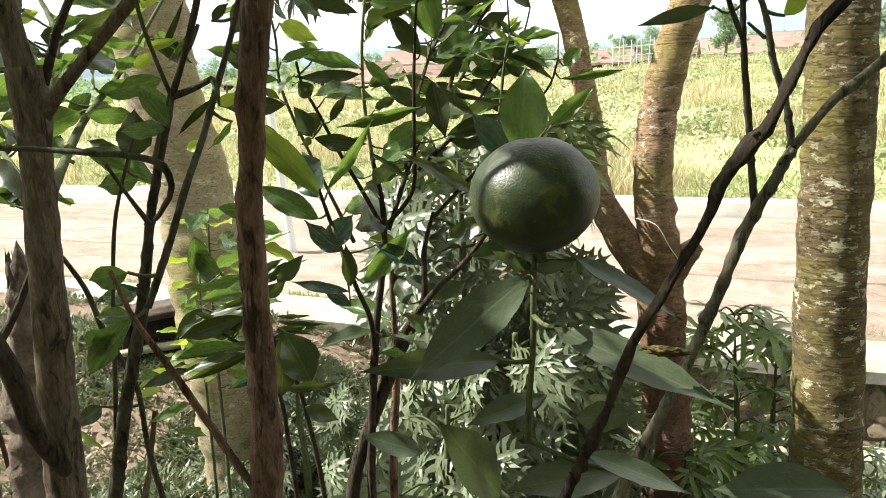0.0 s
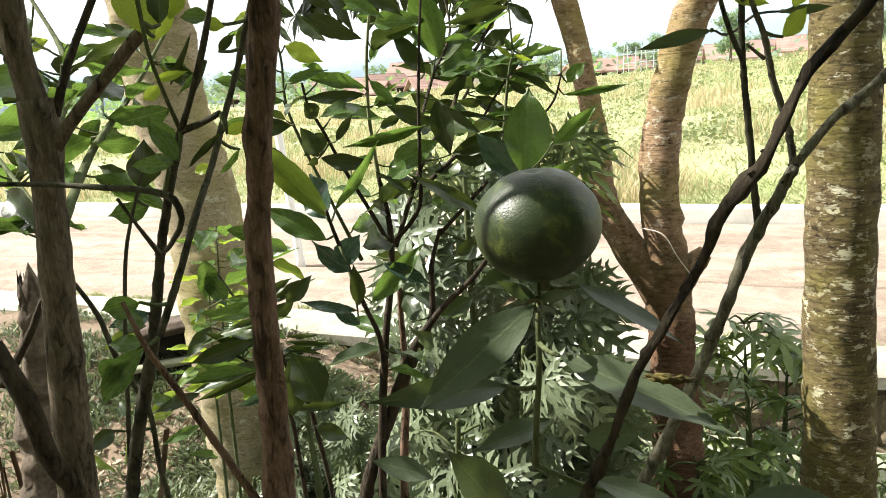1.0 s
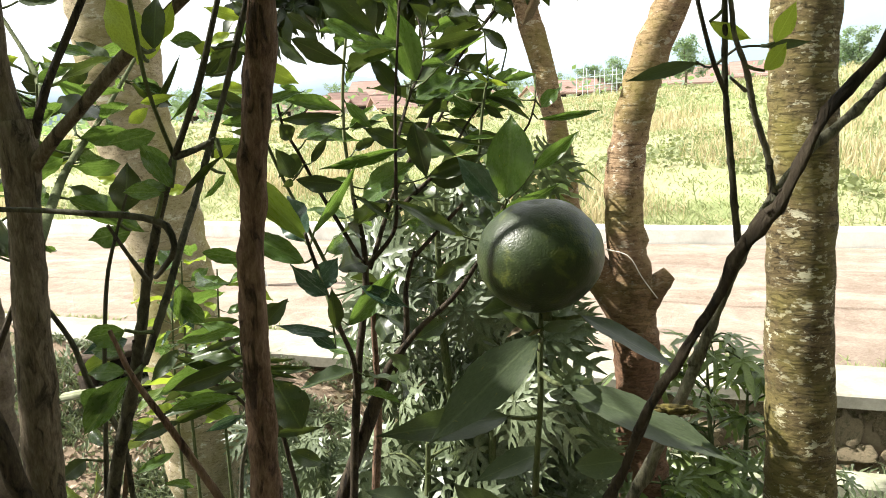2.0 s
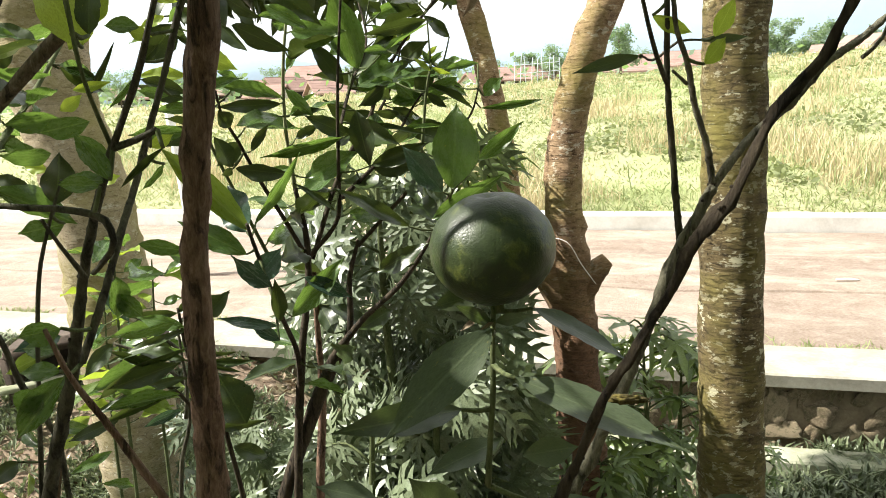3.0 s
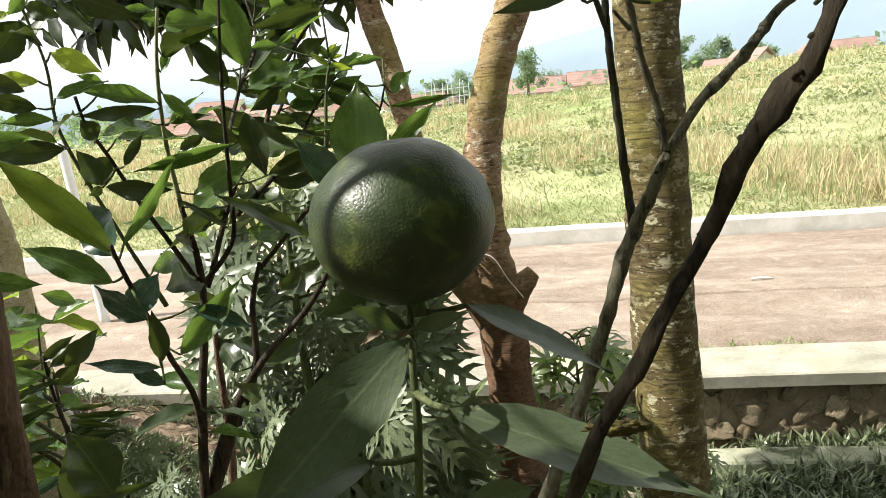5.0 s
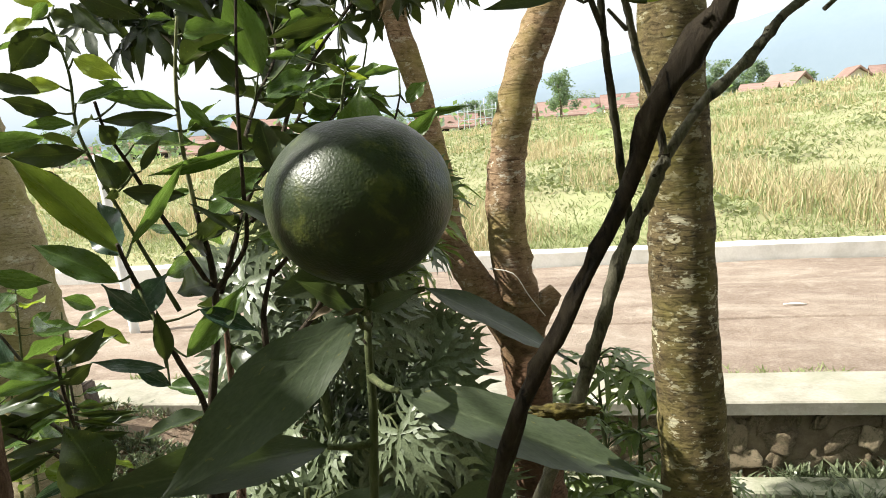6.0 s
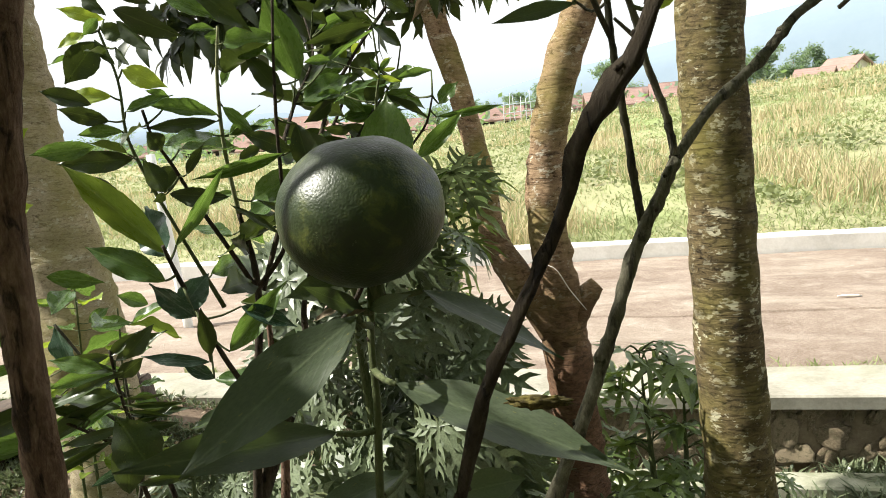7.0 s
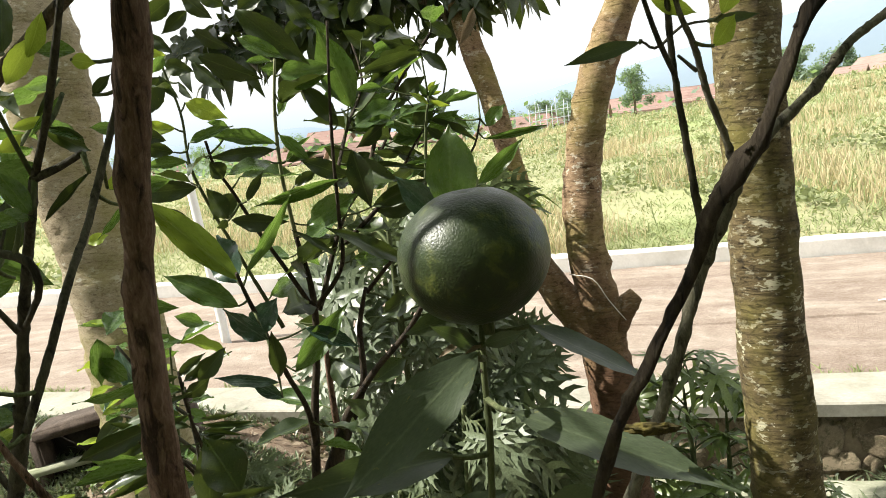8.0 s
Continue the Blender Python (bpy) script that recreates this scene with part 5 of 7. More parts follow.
limb(twig_tree, "twig", BARK_TWIG_DARK, [(0.2451, 0.588, 1.5086, 0.0019), (0.2298, 0.572, 1.5288, 0.0018), (0.2141, 0.557, 1.561, 0.0015), (0.2091, 0.552, 1.5725, 0.0015)])
limb(twig_tree, "branch", BARK_TWIG, [(0.291, 0.604, 1.4301, 0.0029), (0.285, 0.6, 1.4552, 0.0024), (0.2685, 0.592, 1.494, 0.0023), (0.2572, 0.584, 1.5274, 0.002), (0.2467, 0.577, 1.5459, 0.0018), (0.24, 0.572, 1.5738, 0.0016), (0.2051, 0.5462, 1.7174, 0.0009)], knob=0.3)
limb(twig_tree, "twig", BARK_TWIG, [(0.2595, 0.587, 1.5093, 0.0015), (0.2419, 0.572, 1.5188, 0.001)])
limb(twig_tree, "twig", BARK_TWIG_DARK, [(0.2717, 0.59, 1.5409, 0.0008), (0.2576, 0.6, 1.5408, 0.001), (0.2434, 0.6, 1.5302, 0.001), (0.2153, 0.565, 1.5296, 0.0008)])
leaf(twig_tree, (0.2181, 0.575, 1.53), (0.1635, 0.555, 1.5195), 0.010, -68, LEAF_NEAR)
leaf(twig_tree, (0.2288, 0.58, 1.5583), (0.2596, 0.58, 1.5447), 0.011, 119, LEAF_NEW_LIT)
leaf(twig_tree, (0.2717, 0.59, 1.5409), (0.3083, 0.59, 1.5422), 0.007, 107, LEAF_NEAR)
leaf(twig_tree, (0.2716, 0.57, 1.5417), (0.2815, 0.56, 1.5673), 0.014, 123, LEAF_NEW_LIT)
leaf(twig_tree, (0.2675, 0.575, 1.5228), (0.2844, 0.575, 1.5422), 0.014, 85, LEAF_NEW_LIT)
shrub = thing("citrus_sapling", "leafy young citrus tree with dark green leaves", "tree", group="citrus trees")
limb(shrub, "stem", BARK_DARK, [(-0.1178, 1.21, -0.25, 0.0155), (-0.1278, 1.2, 0.2894, 0.012), (-0.1378, 1.18, 0.8875, 0.0115), (-0.1072, 1.18, 0.9631, 0.0109), (-0.0772, 1.18, 1.0373, 0.0112), (-0.0528, 1.16, 1.0993, 0.0074), (-0.0118, 1.1, 1.1701, 0.0049), (0.0603, 0.95, 1.2822, 0.0032), (0.0909, 0.86, 1.3573, 0.0019), (0.1021, 0.8, 1.4057, 0.0014)])
limb(shrub, "stem", BARK_DARK, [(-0.1006, 1.2, -0.25, 0.0098), (-0.1106, 1.19, 0.2908, 0.0076), (-0.1206, 1.17, 0.8907, 0.0073), (-0.1107, 1.17, 1.0076, 0.0067), (-0.0979, 1.17, 1.1195, 0.0061), (-0.0794, 1.17, 1.2445, 0.0051), (-0.0784, 1.17, 1.2928, 0.0047), (-0.0893, 1.16, 1.3765, 0.0033)])
limb(shrub, "stem", TWIG_PALE, [(-0.0893, 1.16, 1.3765, 0.0033), (-0.0951, 1.15, 1.4597, 0.0028), (-0.0902, 1.13, 1.5531, 0.0023), (-0.0794, 1.12, 1.6188, 0.0019)])
limb(shrub, "branch", BARK_DARK, [(-0.0775, 1.17, 1.262, 0.0038), (-0.1106, 1.15, 1.338, 0.0033), (-0.1386, 1.14, 1.3955, 0.0028), (-0.1632, 1.13, 1.4541, 0.0024), (-0.1778, 1.12, 1.4866, 0.0019), (-0.1807, 1.1, 1.5211, 0.0019)])
limb(shrub, "stem", BARK_BROWN, [(-0.0695, 1.25, -0.25, 0.0097), (-0.0795, 1.24, 0.2757, 0.0075), (-0.0895, 1.22, 0.8571, 0.0072), (-0.0759, 1.22, 1.0196, 0.0065), (-0.074, 1.2, 1.1624, 0.0045), (-0.0733, 1.2, 1.2363, 0.0035)])
limb(shrub, "branch", BARK_DARK, [(-0.0725, 1.16, 1.2726, 0.0038), (-0.0269, 1.12, 1.3357, 0.0032), (-0.0214, 1.1, 1.4026, 0.0027), (-0.0163, 1.08, 1.4955, 0.0023), (-0.0088, 1.07, 1.5822, 0.0018), (-0.0018, 1.07, 1.6519, 0.0018)])
limb(shrub, "branch", BARK_DARK, [(-0.1028, 1.16, 1.0681, 0.0048), (-0.0982, 1.1, 1.1367, 0.0041), (-0.1024, 1, 1.2215, 0.0033), (-0.1083, 0.9, 1.3156, 0.0026), (-0.112, 0.86, 1.3605, 0.0021), (-0.1139, 0.85, 1.3768, 0.0018)])
limb(shrub, "branch", BARK_DARK, [(-0.0603, 1.18, 1.064, 0.0081), (-0.0218, 1.16, 1.1511, 0.0052), (-0.0148, 1.15, 1.243, 0.0038), (0, 1.15, 1.2938, 0.0025)])
limb(shrub, "branch", TWIG_GREEN, [(-0.1253, 1.16, 1.2483, 0.0035), (-0.1656, 1.14, 1.3568, 0.0026), (-0.1997, 1.14, 1.4415, 0.0025), (-0.2141, 1.14, 1.4861, 0.0022), (-0.2192, 1.15, 1.5653, 0.0018), (-0.2336, 1.15, 1.6292, 0.0018)])
limb(shrub, "branch", BARK_DARK, [(-0.073, 1.18, 1.2619, 0.0039), (-0.0117, 1.22, 1.4123, 0.0036), (0.0249, 1.25, 1.4654, 0.0033), (0.0468, 1.28, 1.5225, 0.003), (0.0875, 1.3, 1.5881, 0.0026), (0.1462, 1.3, 1.6592, 0.0026)])
limb(shrub, "twig", BARK_DARK, [(-0.0009, 1.16, 1.2831, 0.0034), (0.0927, 1.17, 1.377, 0.0026), (0.1578, 1.17, 1.4484, 0.0017), (0.1795, 1.16, 1.4764, 0.0017), (0.191, 1.16, 1.5126, 0.0012)])
limb(shrub, "twig", TWIG_GREEN, [(0.1053, 0.79, 1.4125, 0.0017), (0.0909, 0.86, 1.3573, 0.0019)])
limb(shrub, "twig", TWIG_GREEN, [(0.0829, 1.16, 1.3286, 0.003), (0.104, 1.16, 1.4378, 0.0025), (0.1129, 1.16, 1.5108, 0.0021), (0.1211, 1.16, 1.5519, 0.0016)])
leaf(shrub, (0.1218, 1.16, 1.5487), (0.1084, 1.16, 1.5712), 0.010, -104)
leaf(shrub, (0.1137, 1.16, 1.5092), (0.1432, 1.16, 1.4855), 0.013, 109, LEAF_DARK)
leaf(shrub, (0.121, 1.16, 1.5503), (0.1401, 1.16, 1.5684), 0.009, 68)
leaf(shrub, (0.1194, 1.15, 1.5404), (0.0946, 1.15, 1.5601), 0.009, -81, LEAF_NEW_LIT)
leaf(shrub, (0.1211, 1.15, 1.545), (0.151, 1.15, 1.5329), 0.009, 111, LEAF_NEW_LIT)
leaf(shrub, (0.0991, 0.75, 1.4177), (0.1097, 0.76, 1.5), 0.044, 2, LEAF)
leaf(shrub, (0.0948, 0.8, 1.408), (0.0562, 0.8, 1.4567), 0.028, -80, LEAF_SHEEN)
leaf(shrub, (0.1333, 0.8, 1.4394), (0.1774, 0.78, 1.4789), 0.016, 100)
leaf(shrub, (0.0848, 0.82, 1.3762), (0.1547, 0.78, 1.425), 0.022, 100)
leaf(shrub, (0.0607, 0.85, 1.3651), (-0.0151, 0.82, 1.4158), 0.018, -84, LEAF_DARK)
leaf(shrub, (0.0253, 0.9, 1.3041), (0.0783, 0.86, 1.3392), 0.023, 100, LEAF_DARK)
leaf(shrub, (0.1944, 1.16, 1.4837), (0.2919, 1.16, 1.4929), 0.011, 97)
leaf(shrub, (-0.1132, 0.86, 1.3676), (-0.2043, 0.88, 1.4606), 0.031, -62, LEAF_SUNLIT)
leaf(shrub, (-0.1181, 0.87, 1.3643), (-0.1437, 0.9, 1.4144), 0.042, -68, LEAF_SHEEN)
leaf(shrub, (-0.1189, 0.86, 1.3414), (-0.1898, 0.86, 1.3845), 0.029, -68)
leaf(shrub, (-0.095, 0.86, 1.3026), (-0.1379, 0.86, 1.3381), 0.026, -95, LEAF_SHEEN)
leaf(shrub, (-0.1168, 0.88, 1.3032), (-0.0851, 0.9, 1.3385), 0.029, 68, LEAF_SHEEN)
leaf(shrub, (-0.0906, 0.88, 1.2565), (-0.0923, 0.87, 1.31), 0.018, 20, LEAF_DARK)
leaf(shrub, (-0.1088, 0.88, 1.3729), (-0.0529, 0.9, 1.4466), 0.016, 100)
leaf(shrub, (-0.096, 0.9, 1.2439), (-0.1675, 0.9, 1.2574), 0.013, -81, LEAF_SHEEN)
leaf(shrub, (-0.0989, 0.92, 1.2194), (-0.1315, 0.92, 1.2423), 0.016, -68, LEAF_SHEEN)
leaf(shrub, (-0.0848, 0.95, 1.2397), (-0.0141, 0.95, 1.312), 0.028, 90)
leaf(shrub, (-0.0664, 0.95, 1.2896), (-0.0075, 0.95, 1.2589), 0.020, 68, LEAF_SHEEN)
leaf(shrub, (-0.09, 0.72, 1.572), (-0.043, 0.708, 1.546), 0.021, 110, LEAF_DARK)
leaf(shrub, (-0.098, 0.75, 1.598), (-0.07, 0.738, 1.577), 0.015, 105, LEAF_DARK)
leaf(shrub, (-0.071, 0.8, 1.597), (-0.03, 0.788, 1.573), 0.015, 80)
leaf(shrub, (-0.109, 1.05, 1.672), (-0.03, 1.038, 1.597), 0.035, 95, LEAF_DARK)
leaf(shrub, (0.014, 1.12, 1.545), (-0.019, 1.108, 1.652), 0.048, 3)
leaf(shrub, (-0.008, 1.12, 1.525), (-0.05, 1.108, 1.586), 0.028, -90, LEAF_DARK)
leaf(shrub, (0.01, 1.14, 1.555), (-0.045, 1.128, 1.596), 0.017, -60)
leaf(shrub, (-0.088, 1.14, 1.546), (-0.052, 1.128, 1.596), 0.018, 80)
leaf(shrub, (-0.096, 1.13, 1.51), (-0.18, 1.118, 1.532), 0.022, -65)
leaf(shrub, (-0.157, 1.15, 1.536), (-0.184, 1.138, 1.548), 0.013, -70)
leaf(shrub, (-0.095, 1.12, 1.501), (-0.186, 1.108, 1.498), 0.018, -100, LEAF_DARK)
leaf(shrub, (-0.091, 1.15, 1.521), (-0.051, 1.138, 1.479), 0.017, 70)
leaf(shrub, (-0.089, 1.16, 1.484), (-0.038, 1.148, 1.492), 0.013, 80, LEAF_DARK)
leaf(shrub, (-0.09, 1.16, 1.482), (-0.044, 1.148, 1.52), 0.011, 60)
leaf(shrub, (-0.169, 1.12, 1.471), (-0.182, 1.108, 1.495), 0.025, -100, LEAF_DARK)
leaf(shrub, (-0.143, 1.12, 1.436), (-0.115, 1.108, 1.474), 0.013, 100, LEAF_DARK)
leaf(shrub, (-0.168, 1.1, 1.417), (-0.183, 1.088, 1.461), 0.031, -90, LEAF_DARK)
leaf(shrub, (-0.167, 1.1, 1.414), (-0.179, 1.088, 1.407), 0.013, -90, LEAF_DARK)
leaf(shrub, (-0.164, 1.11, 1.414), (-0.089, 1.098, 1.402), 0.025, 105, LEAF_DARK)
leaf(shrub, (-0.013, 1.08, 1.453), (-0.125, 1.068, 1.431), 0.019, -100)
leaf(shrub, (-0.004, 1.1, 1.455), (-0.062, 1.088, 1.484), 0.025, -90, LEAF_DARK)
leaf(shrub, (0.008, 1.08, 1.488), (0.023, 1.068, 1.411), 0.034, 3, LEAF_DARK)
leaf(shrub, (0.024, 1.12, 1.468), (0.126, 1.108, 1.449), 0.011, 70, LEAF_DARK)
leaf(shrub, (0.07, 1.14, 1.457), (0.137, 1.128, 1.463), 0.011, 50)
leaf(shrub, (0.026, 1.1, 1.411), (0.108, 1.088, 1.441), 0.026, 95, LEAF_DARK)
leaf(shrub, (-0.028, 1.06, 1.355), (-0.08, 1.048, 1.399), 0.011, -70, LEAF_DARK)
leaf(shrub, (0.199, 1.16, 1.501), (0.223, 1.148, 1.53), 0.022, 70)
leaf(shrub, (0.117, 1.15, 1.612), (0.023, 1.138, 1.591), 0.022, -100, LEAF_DARK)
leaf(shrub, (0.05, 1.18, 1.568), (0.125, 1.168, 1.615), 0.011, 50)
leaf(shrub, (0.057, 1.17, 1.572), (0.02, 1.158, 1.57), 0.015, -75)
leaf(shrub, (0.154, 1.2, 1.541), (0.074, 1.188, 1.535), 0.024, -45)
leaf(shrub, (0.099, 1.2, 1.513), (0.129, 1.188, 1.543), 0.026, 90, LEAF_DARK)
leaf(shrub, (0.16, 1.2, 1.519), (0.118, 1.188, 1.52), 0.015, -70)
leaf(shrub, (0.197, 1.2, 1.551), (0.143, 1.188, 1.544), 0.012, -65)
leaf(shrub, (0.187, 1.2, 1.483), (0.114, 1.188, 1.522), 0.011, -50, LEAF_DARK)
leaf(shrub, (0.066, 1.2, 1.529), (0.031, 1.188, 1.528), 0.015, -80)
leaf(shrub, (0.07, 1.2, 1.526), (0.096, 1.188, 1.5), 0.022, 80)
leaf(shrub, (0.103, 1.22, 1.491), (0.161, 1.208, 1.504), 0.015, 60)
leaf(shrub, (0.052, 1.2, 1.519), (0.012, 1.188, 1.491), 0.023, -100, LEAF_DARK)
leaf(shrub, (0.043, 1.22, 1.552), (0.005, 1.208, 1.518), 0.021, -90, LEAF_DARK)
leaf(shrub, (0.095, 1.25, 1.557), (0.059, 1.238, 1.547), 0.015, -90, LEAF_DARK)
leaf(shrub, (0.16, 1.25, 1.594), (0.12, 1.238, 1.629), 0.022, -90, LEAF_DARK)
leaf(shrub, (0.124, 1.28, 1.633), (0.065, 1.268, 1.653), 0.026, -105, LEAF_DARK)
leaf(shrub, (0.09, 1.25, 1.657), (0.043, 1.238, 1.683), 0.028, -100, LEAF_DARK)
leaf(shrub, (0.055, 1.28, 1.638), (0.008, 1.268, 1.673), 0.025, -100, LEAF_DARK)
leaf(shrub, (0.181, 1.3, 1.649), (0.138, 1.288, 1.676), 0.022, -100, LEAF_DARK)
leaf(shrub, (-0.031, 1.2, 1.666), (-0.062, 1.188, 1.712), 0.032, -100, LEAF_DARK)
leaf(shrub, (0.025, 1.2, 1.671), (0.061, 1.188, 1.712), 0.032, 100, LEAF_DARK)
leaf(shrub, (-0.009, 1.2, 1.65), (-0.036, 1.188, 1.68), 0.019, -75)
leaf(shrub, (-0.128, 0.86, 1.588), (-0.096, 0.848, 1.557), 0.015, 100, LEAF_DARK)
leaf(shrub, (-0.233, 1.13, 1.612), (-0.274, 1.118, 1.562), 0.041, -95, LEAF_DARK)
leaf(shrub, (-0.245, 1.13, 1.623), (-0.277, 1.118, 1.608), 0.017, -70, LEAF_NEW_LIT)
leaf(shrub, (-0.225, 1.13, 1.63), (-0.19, 1.118, 1.613), 0.022, 100, LEAF_DARK)
leaf(shrub, (-0.234, 1.13, 1.614), (-0.212, 1.118, 1.581), 0.013, 90, LEAF_DARK)
leaf(shrub, (-0.21, 1.13, 1.603), (-0.192, 1.118, 1.578), 0.011, 90, LEAF_DARK)
leaf(shrub, (-0.206, 1.13, 1.576), (-0.153, 1.118, 1.55), 0.027, 80, LEAF_NEW_LIT)
leaf(shrub, (-0.225, 1.13, 1.544), (-0.288, 1.118, 1.547), 0.024, -75, LEAF_NEW_LIT)
leaf(shrub, (-0.228, 1.12, 1.512), (-0.288, 1.108, 1.531), 0.024, -100, LEAF_DARK)
leaf(shrub, (-0.207, 1.12, 1.522), (-0.145, 1.108, 1.539), 0.018, 70)
leaf(shrub, (-0.214, 1.12, 1.498), (-0.266, 1.108, 1.497), 0.017, -70)
leaf(shrub, (-0.205, 1.12, 1.463), (-0.298, 1.108, 1.462), 0.029, -100, LEAF_DARK)
leaf(shrub, (-0.161, 1.14, 1.448), (-0.192, 1.128, 1.416), 0.029, -90, LEAF_DARK)
leaf(shrub, (-0.084, 1.15, 1.606), (-0.099, 1.138, 1.613), 0.018, -80)
leaf(shrub, (-0.089, 1.15, 1.621), (-0.122, 1.138, 1.623), 0.012, -60)
leaf(shrub, (-0.326, 1.5, 1.2), (-0.375, 1.488, 1.225), 0.028, -70)
leaf(shrub, (-0.2367, 1.19, 1.6496), (-0.2967, 1.19, 1.6677), 0.018, -100, LEAF_NEW_LIT)
leaf(shrub, (0.1284, 1.3, 1.5682), (0.1457, 1.3, 1.5856), 0.008, 72, LEAF_NEW_LIT)
leaf(shrub, (0.1241, 1.3, 1.5685), (0.1085, 1.3, 1.5849), 0.007, -102, LEAF_NEW_LIT)
leaf(shrub, (0.1299, 1.3, 1.5664), (0.1542, 1.3, 1.5663), 0.007, 123, LEAF_NEW_LIT)
leaf(shrub, (0.1194, 1.3, 1.5646), (0.0984, 1.3, 1.5704), 0.007, -70, LEAF_NEW_LIT)
leaf(shrub, (0.079, 1.3, 1.5887), (0.0601, 1.3, 1.6109), 0.019, -87, LEAF_NEW_LIT)
leaf(shrub, (0.0879, 1.3, 1.5922), (0.1026, 1.3, 1.6104), 0.015, 94, LEAF_NEW_LIT)
leaf(shrub, (-0.2523, 1.06, 1.2229), (-0.3246, 1.06, 1.2181), 0.018, -86, LEAF_DARK)
leaf(shrub, (-0.2469, 1.06, 1.2151), (-0.1811, 1.06, 1.2482), 0.021, 62, LEAF_DARK)
leaf(shrub, (-0.2523, 1.06, 1.2229), (-0.2121, 1.06, 1.2499), 0.015, 76, LEAF_DARK)
leaf(shrub, (-0.2468, 1.06, 1.1935), (-0.2126, 1.06, 1.2142), 0.022, 102, LEAF_DARK)
leaf(shrub, (-0.2493, 1.06, 1.1539), (-0.3244, 1.06, 1.1788), 0.023, -46, LEAF_DARK)
leaf(shrub, (-0.2378, 1.06, 1.1413), (-0.163, 1.06, 1.144), 0.014, 64, LEAF_DARK)
leaf(shrub, (-0.2394, 1.06, 1.1305), (-0.1752, 1.06, 1.1546), 0.011, 94, LEAF_DARK)
leaf(shrub, (-0.2366, 1.06, 1.1264), (-0.1792, 1.06, 1.1255), 0.013, 85, LEAF_DARK)
leaf(shrub, (-0.2877, 1.06, 1.1629), (-0.3283, 1.06, 1.1541), 0.015, -66, LEAF_DARK)
limb(shrub, "stem", BARK_DARK, [(-0.1834, 1.13, -0.25, 0.0051), (-0.1934, 1.12, 0.3231, 0.0039), (-0.2034, 1.1, 0.9625, 0.0038), (-0.2146, 1.08, 1.0538, 0.0033), (-0.2321, 1.06, 1.1109, 0.0028), (-0.2467, 1.06, 1.1717, 0.0024), (-0.2512, 1.06, 1.2299, 0.0021)])
leaf(shrub, (-0.2357, 1.05, 1.2026), (-0.3699, 1.05, 1.1544), 0.015, -69, LEAF_DARK)
leaf(shrub, (-0.2457, 1.05, 1.1732), (-0.3826, 1.05, 1.1072), 0.015, -64, LEAF_DARK)
leaf(shrub, (-0.2586, 1.05, 1.1174), (-0.3804, 1.05, 1.0671), 0.014, -83, LEAF_DARK)
leaf(shrub, (-0.2842, 1.05, 1.1453), (-0.3483, 1.05, 1.1774), 0.012, -53, LEAF_DARK)
leaf(shrub, (-0.2454, 1.05, 1.1322), (-0.3292, 1.05, 1.1141), 0.014, -84, LEAF_DARK)
leaf(shrub, (-0.2463, 1.05, 1.2054), (-0.3056, 1.05, 1.2217), 0.015, -70, LEAF_DARK)
limb(shrub, "twig", BARK_DARK, [(-0.2205, 1.13, -0.25, 0.0051), (-0.2305, 1.12, 0.3172, 0.004), (-0.2405, 1.1, 0.9493, 0.0038), (-0.2419, 1.08, 1.0326, 0.0032), (-0.2594, 1.06, 1.1005, 0.0023), (-0.3165, 1.05, 1.1493, 0.0019)])
leaf(shrub, (-0.183, 0.9, 1.258), (-0.1483, 0.9, 1.2884), 0.018, 103, LEAF_DARK)
leaf(shrub, (-0.1888, 0.9, 1.208), (-0.124, 0.9, 1.2016), 0.007, 81, LEAF_DARK)
leaf(shrub, (-0.1881, 0.9, 1.2007), (-0.1403, 0.9, 1.1882), 0.006, 57, LEAF_DARK)
leaf(shrub, (-0.1868, 0.9, 1.2152), (-0.1453, 0.9, 1.2138), 0.007, 97, LEAF_DARK)
leaf(shrub, (-0.1882, 0.9, 1.1189), (-0.1169, 0.9, 1.1243), 0.012, 76, LEAF_DARK)
leaf(shrub, (-0.1617, 0.9, 1.0953), (-0.1203, 0.9, 1.0748), 0.021, 67, LEAF_DARK)
leaf(shrub, (-0.198, 1.1, 1.703), (-0.234, 1.088, 1.676), 0.025, -100, LEAF_DARK)
leaf(shrub, (-0.179, 1.1, 1.687), (-0.212, 1.088, 1.659), 0.019, -95, LEAF_DARK)
leaf(shrub, (-0.183, 1.1, 1.708), (-0.149, 1.088, 1.672), 0.025, 100, LEAF_DARK)
leaf(shrub, (-0.141, 1.15, 1.7), (-0.176, 1.138, 1.723), 0.025, -100, LEAF_DARK)
leaf(shrub, (-0.217, 1.05, 1.654), (-0.193, 1.038, 1.627), 0.015, 90, LEAF_DARK)
leaf(shrub, (-0.203, 1.05, 1.626), (-0.218, 1.038, 1.606), 0.014, -80)
leaf(shrub, (-0.124, 1.15, 1.691), (-0.081, 1.138, 1.706), 0.025, 90, LEAF_DARK)
leaf(shrub, (-0.038, 1.2, 1.684), (-0.073, 1.188, 1.654), 0.022, -95, LEAF_DARK)
leaf(shrub, (0.008, 1.25, 1.688), (-0.021, 1.238, 1.713), 0.027, -95, LEAF_DARK)
leaf(shrub, (0.037, 1.25, 1.652), (0.082, 1.238, 1.671), 0.021, 90, LEAF_DARK)
leaf(shrub, (-0.034, 1.25, 1.626), (0.002, 1.238, 1.638), 0.017, 70)
leaf(shrub, (0.074, 1.25, 1.607), (0.037, 1.238, 1.584), 0.018, -90, LEAF_DARK)
leaf(shrub, (0.003, 1.25, 1.589), (-0.032, 1.238, 1.571), 0.019, -70)
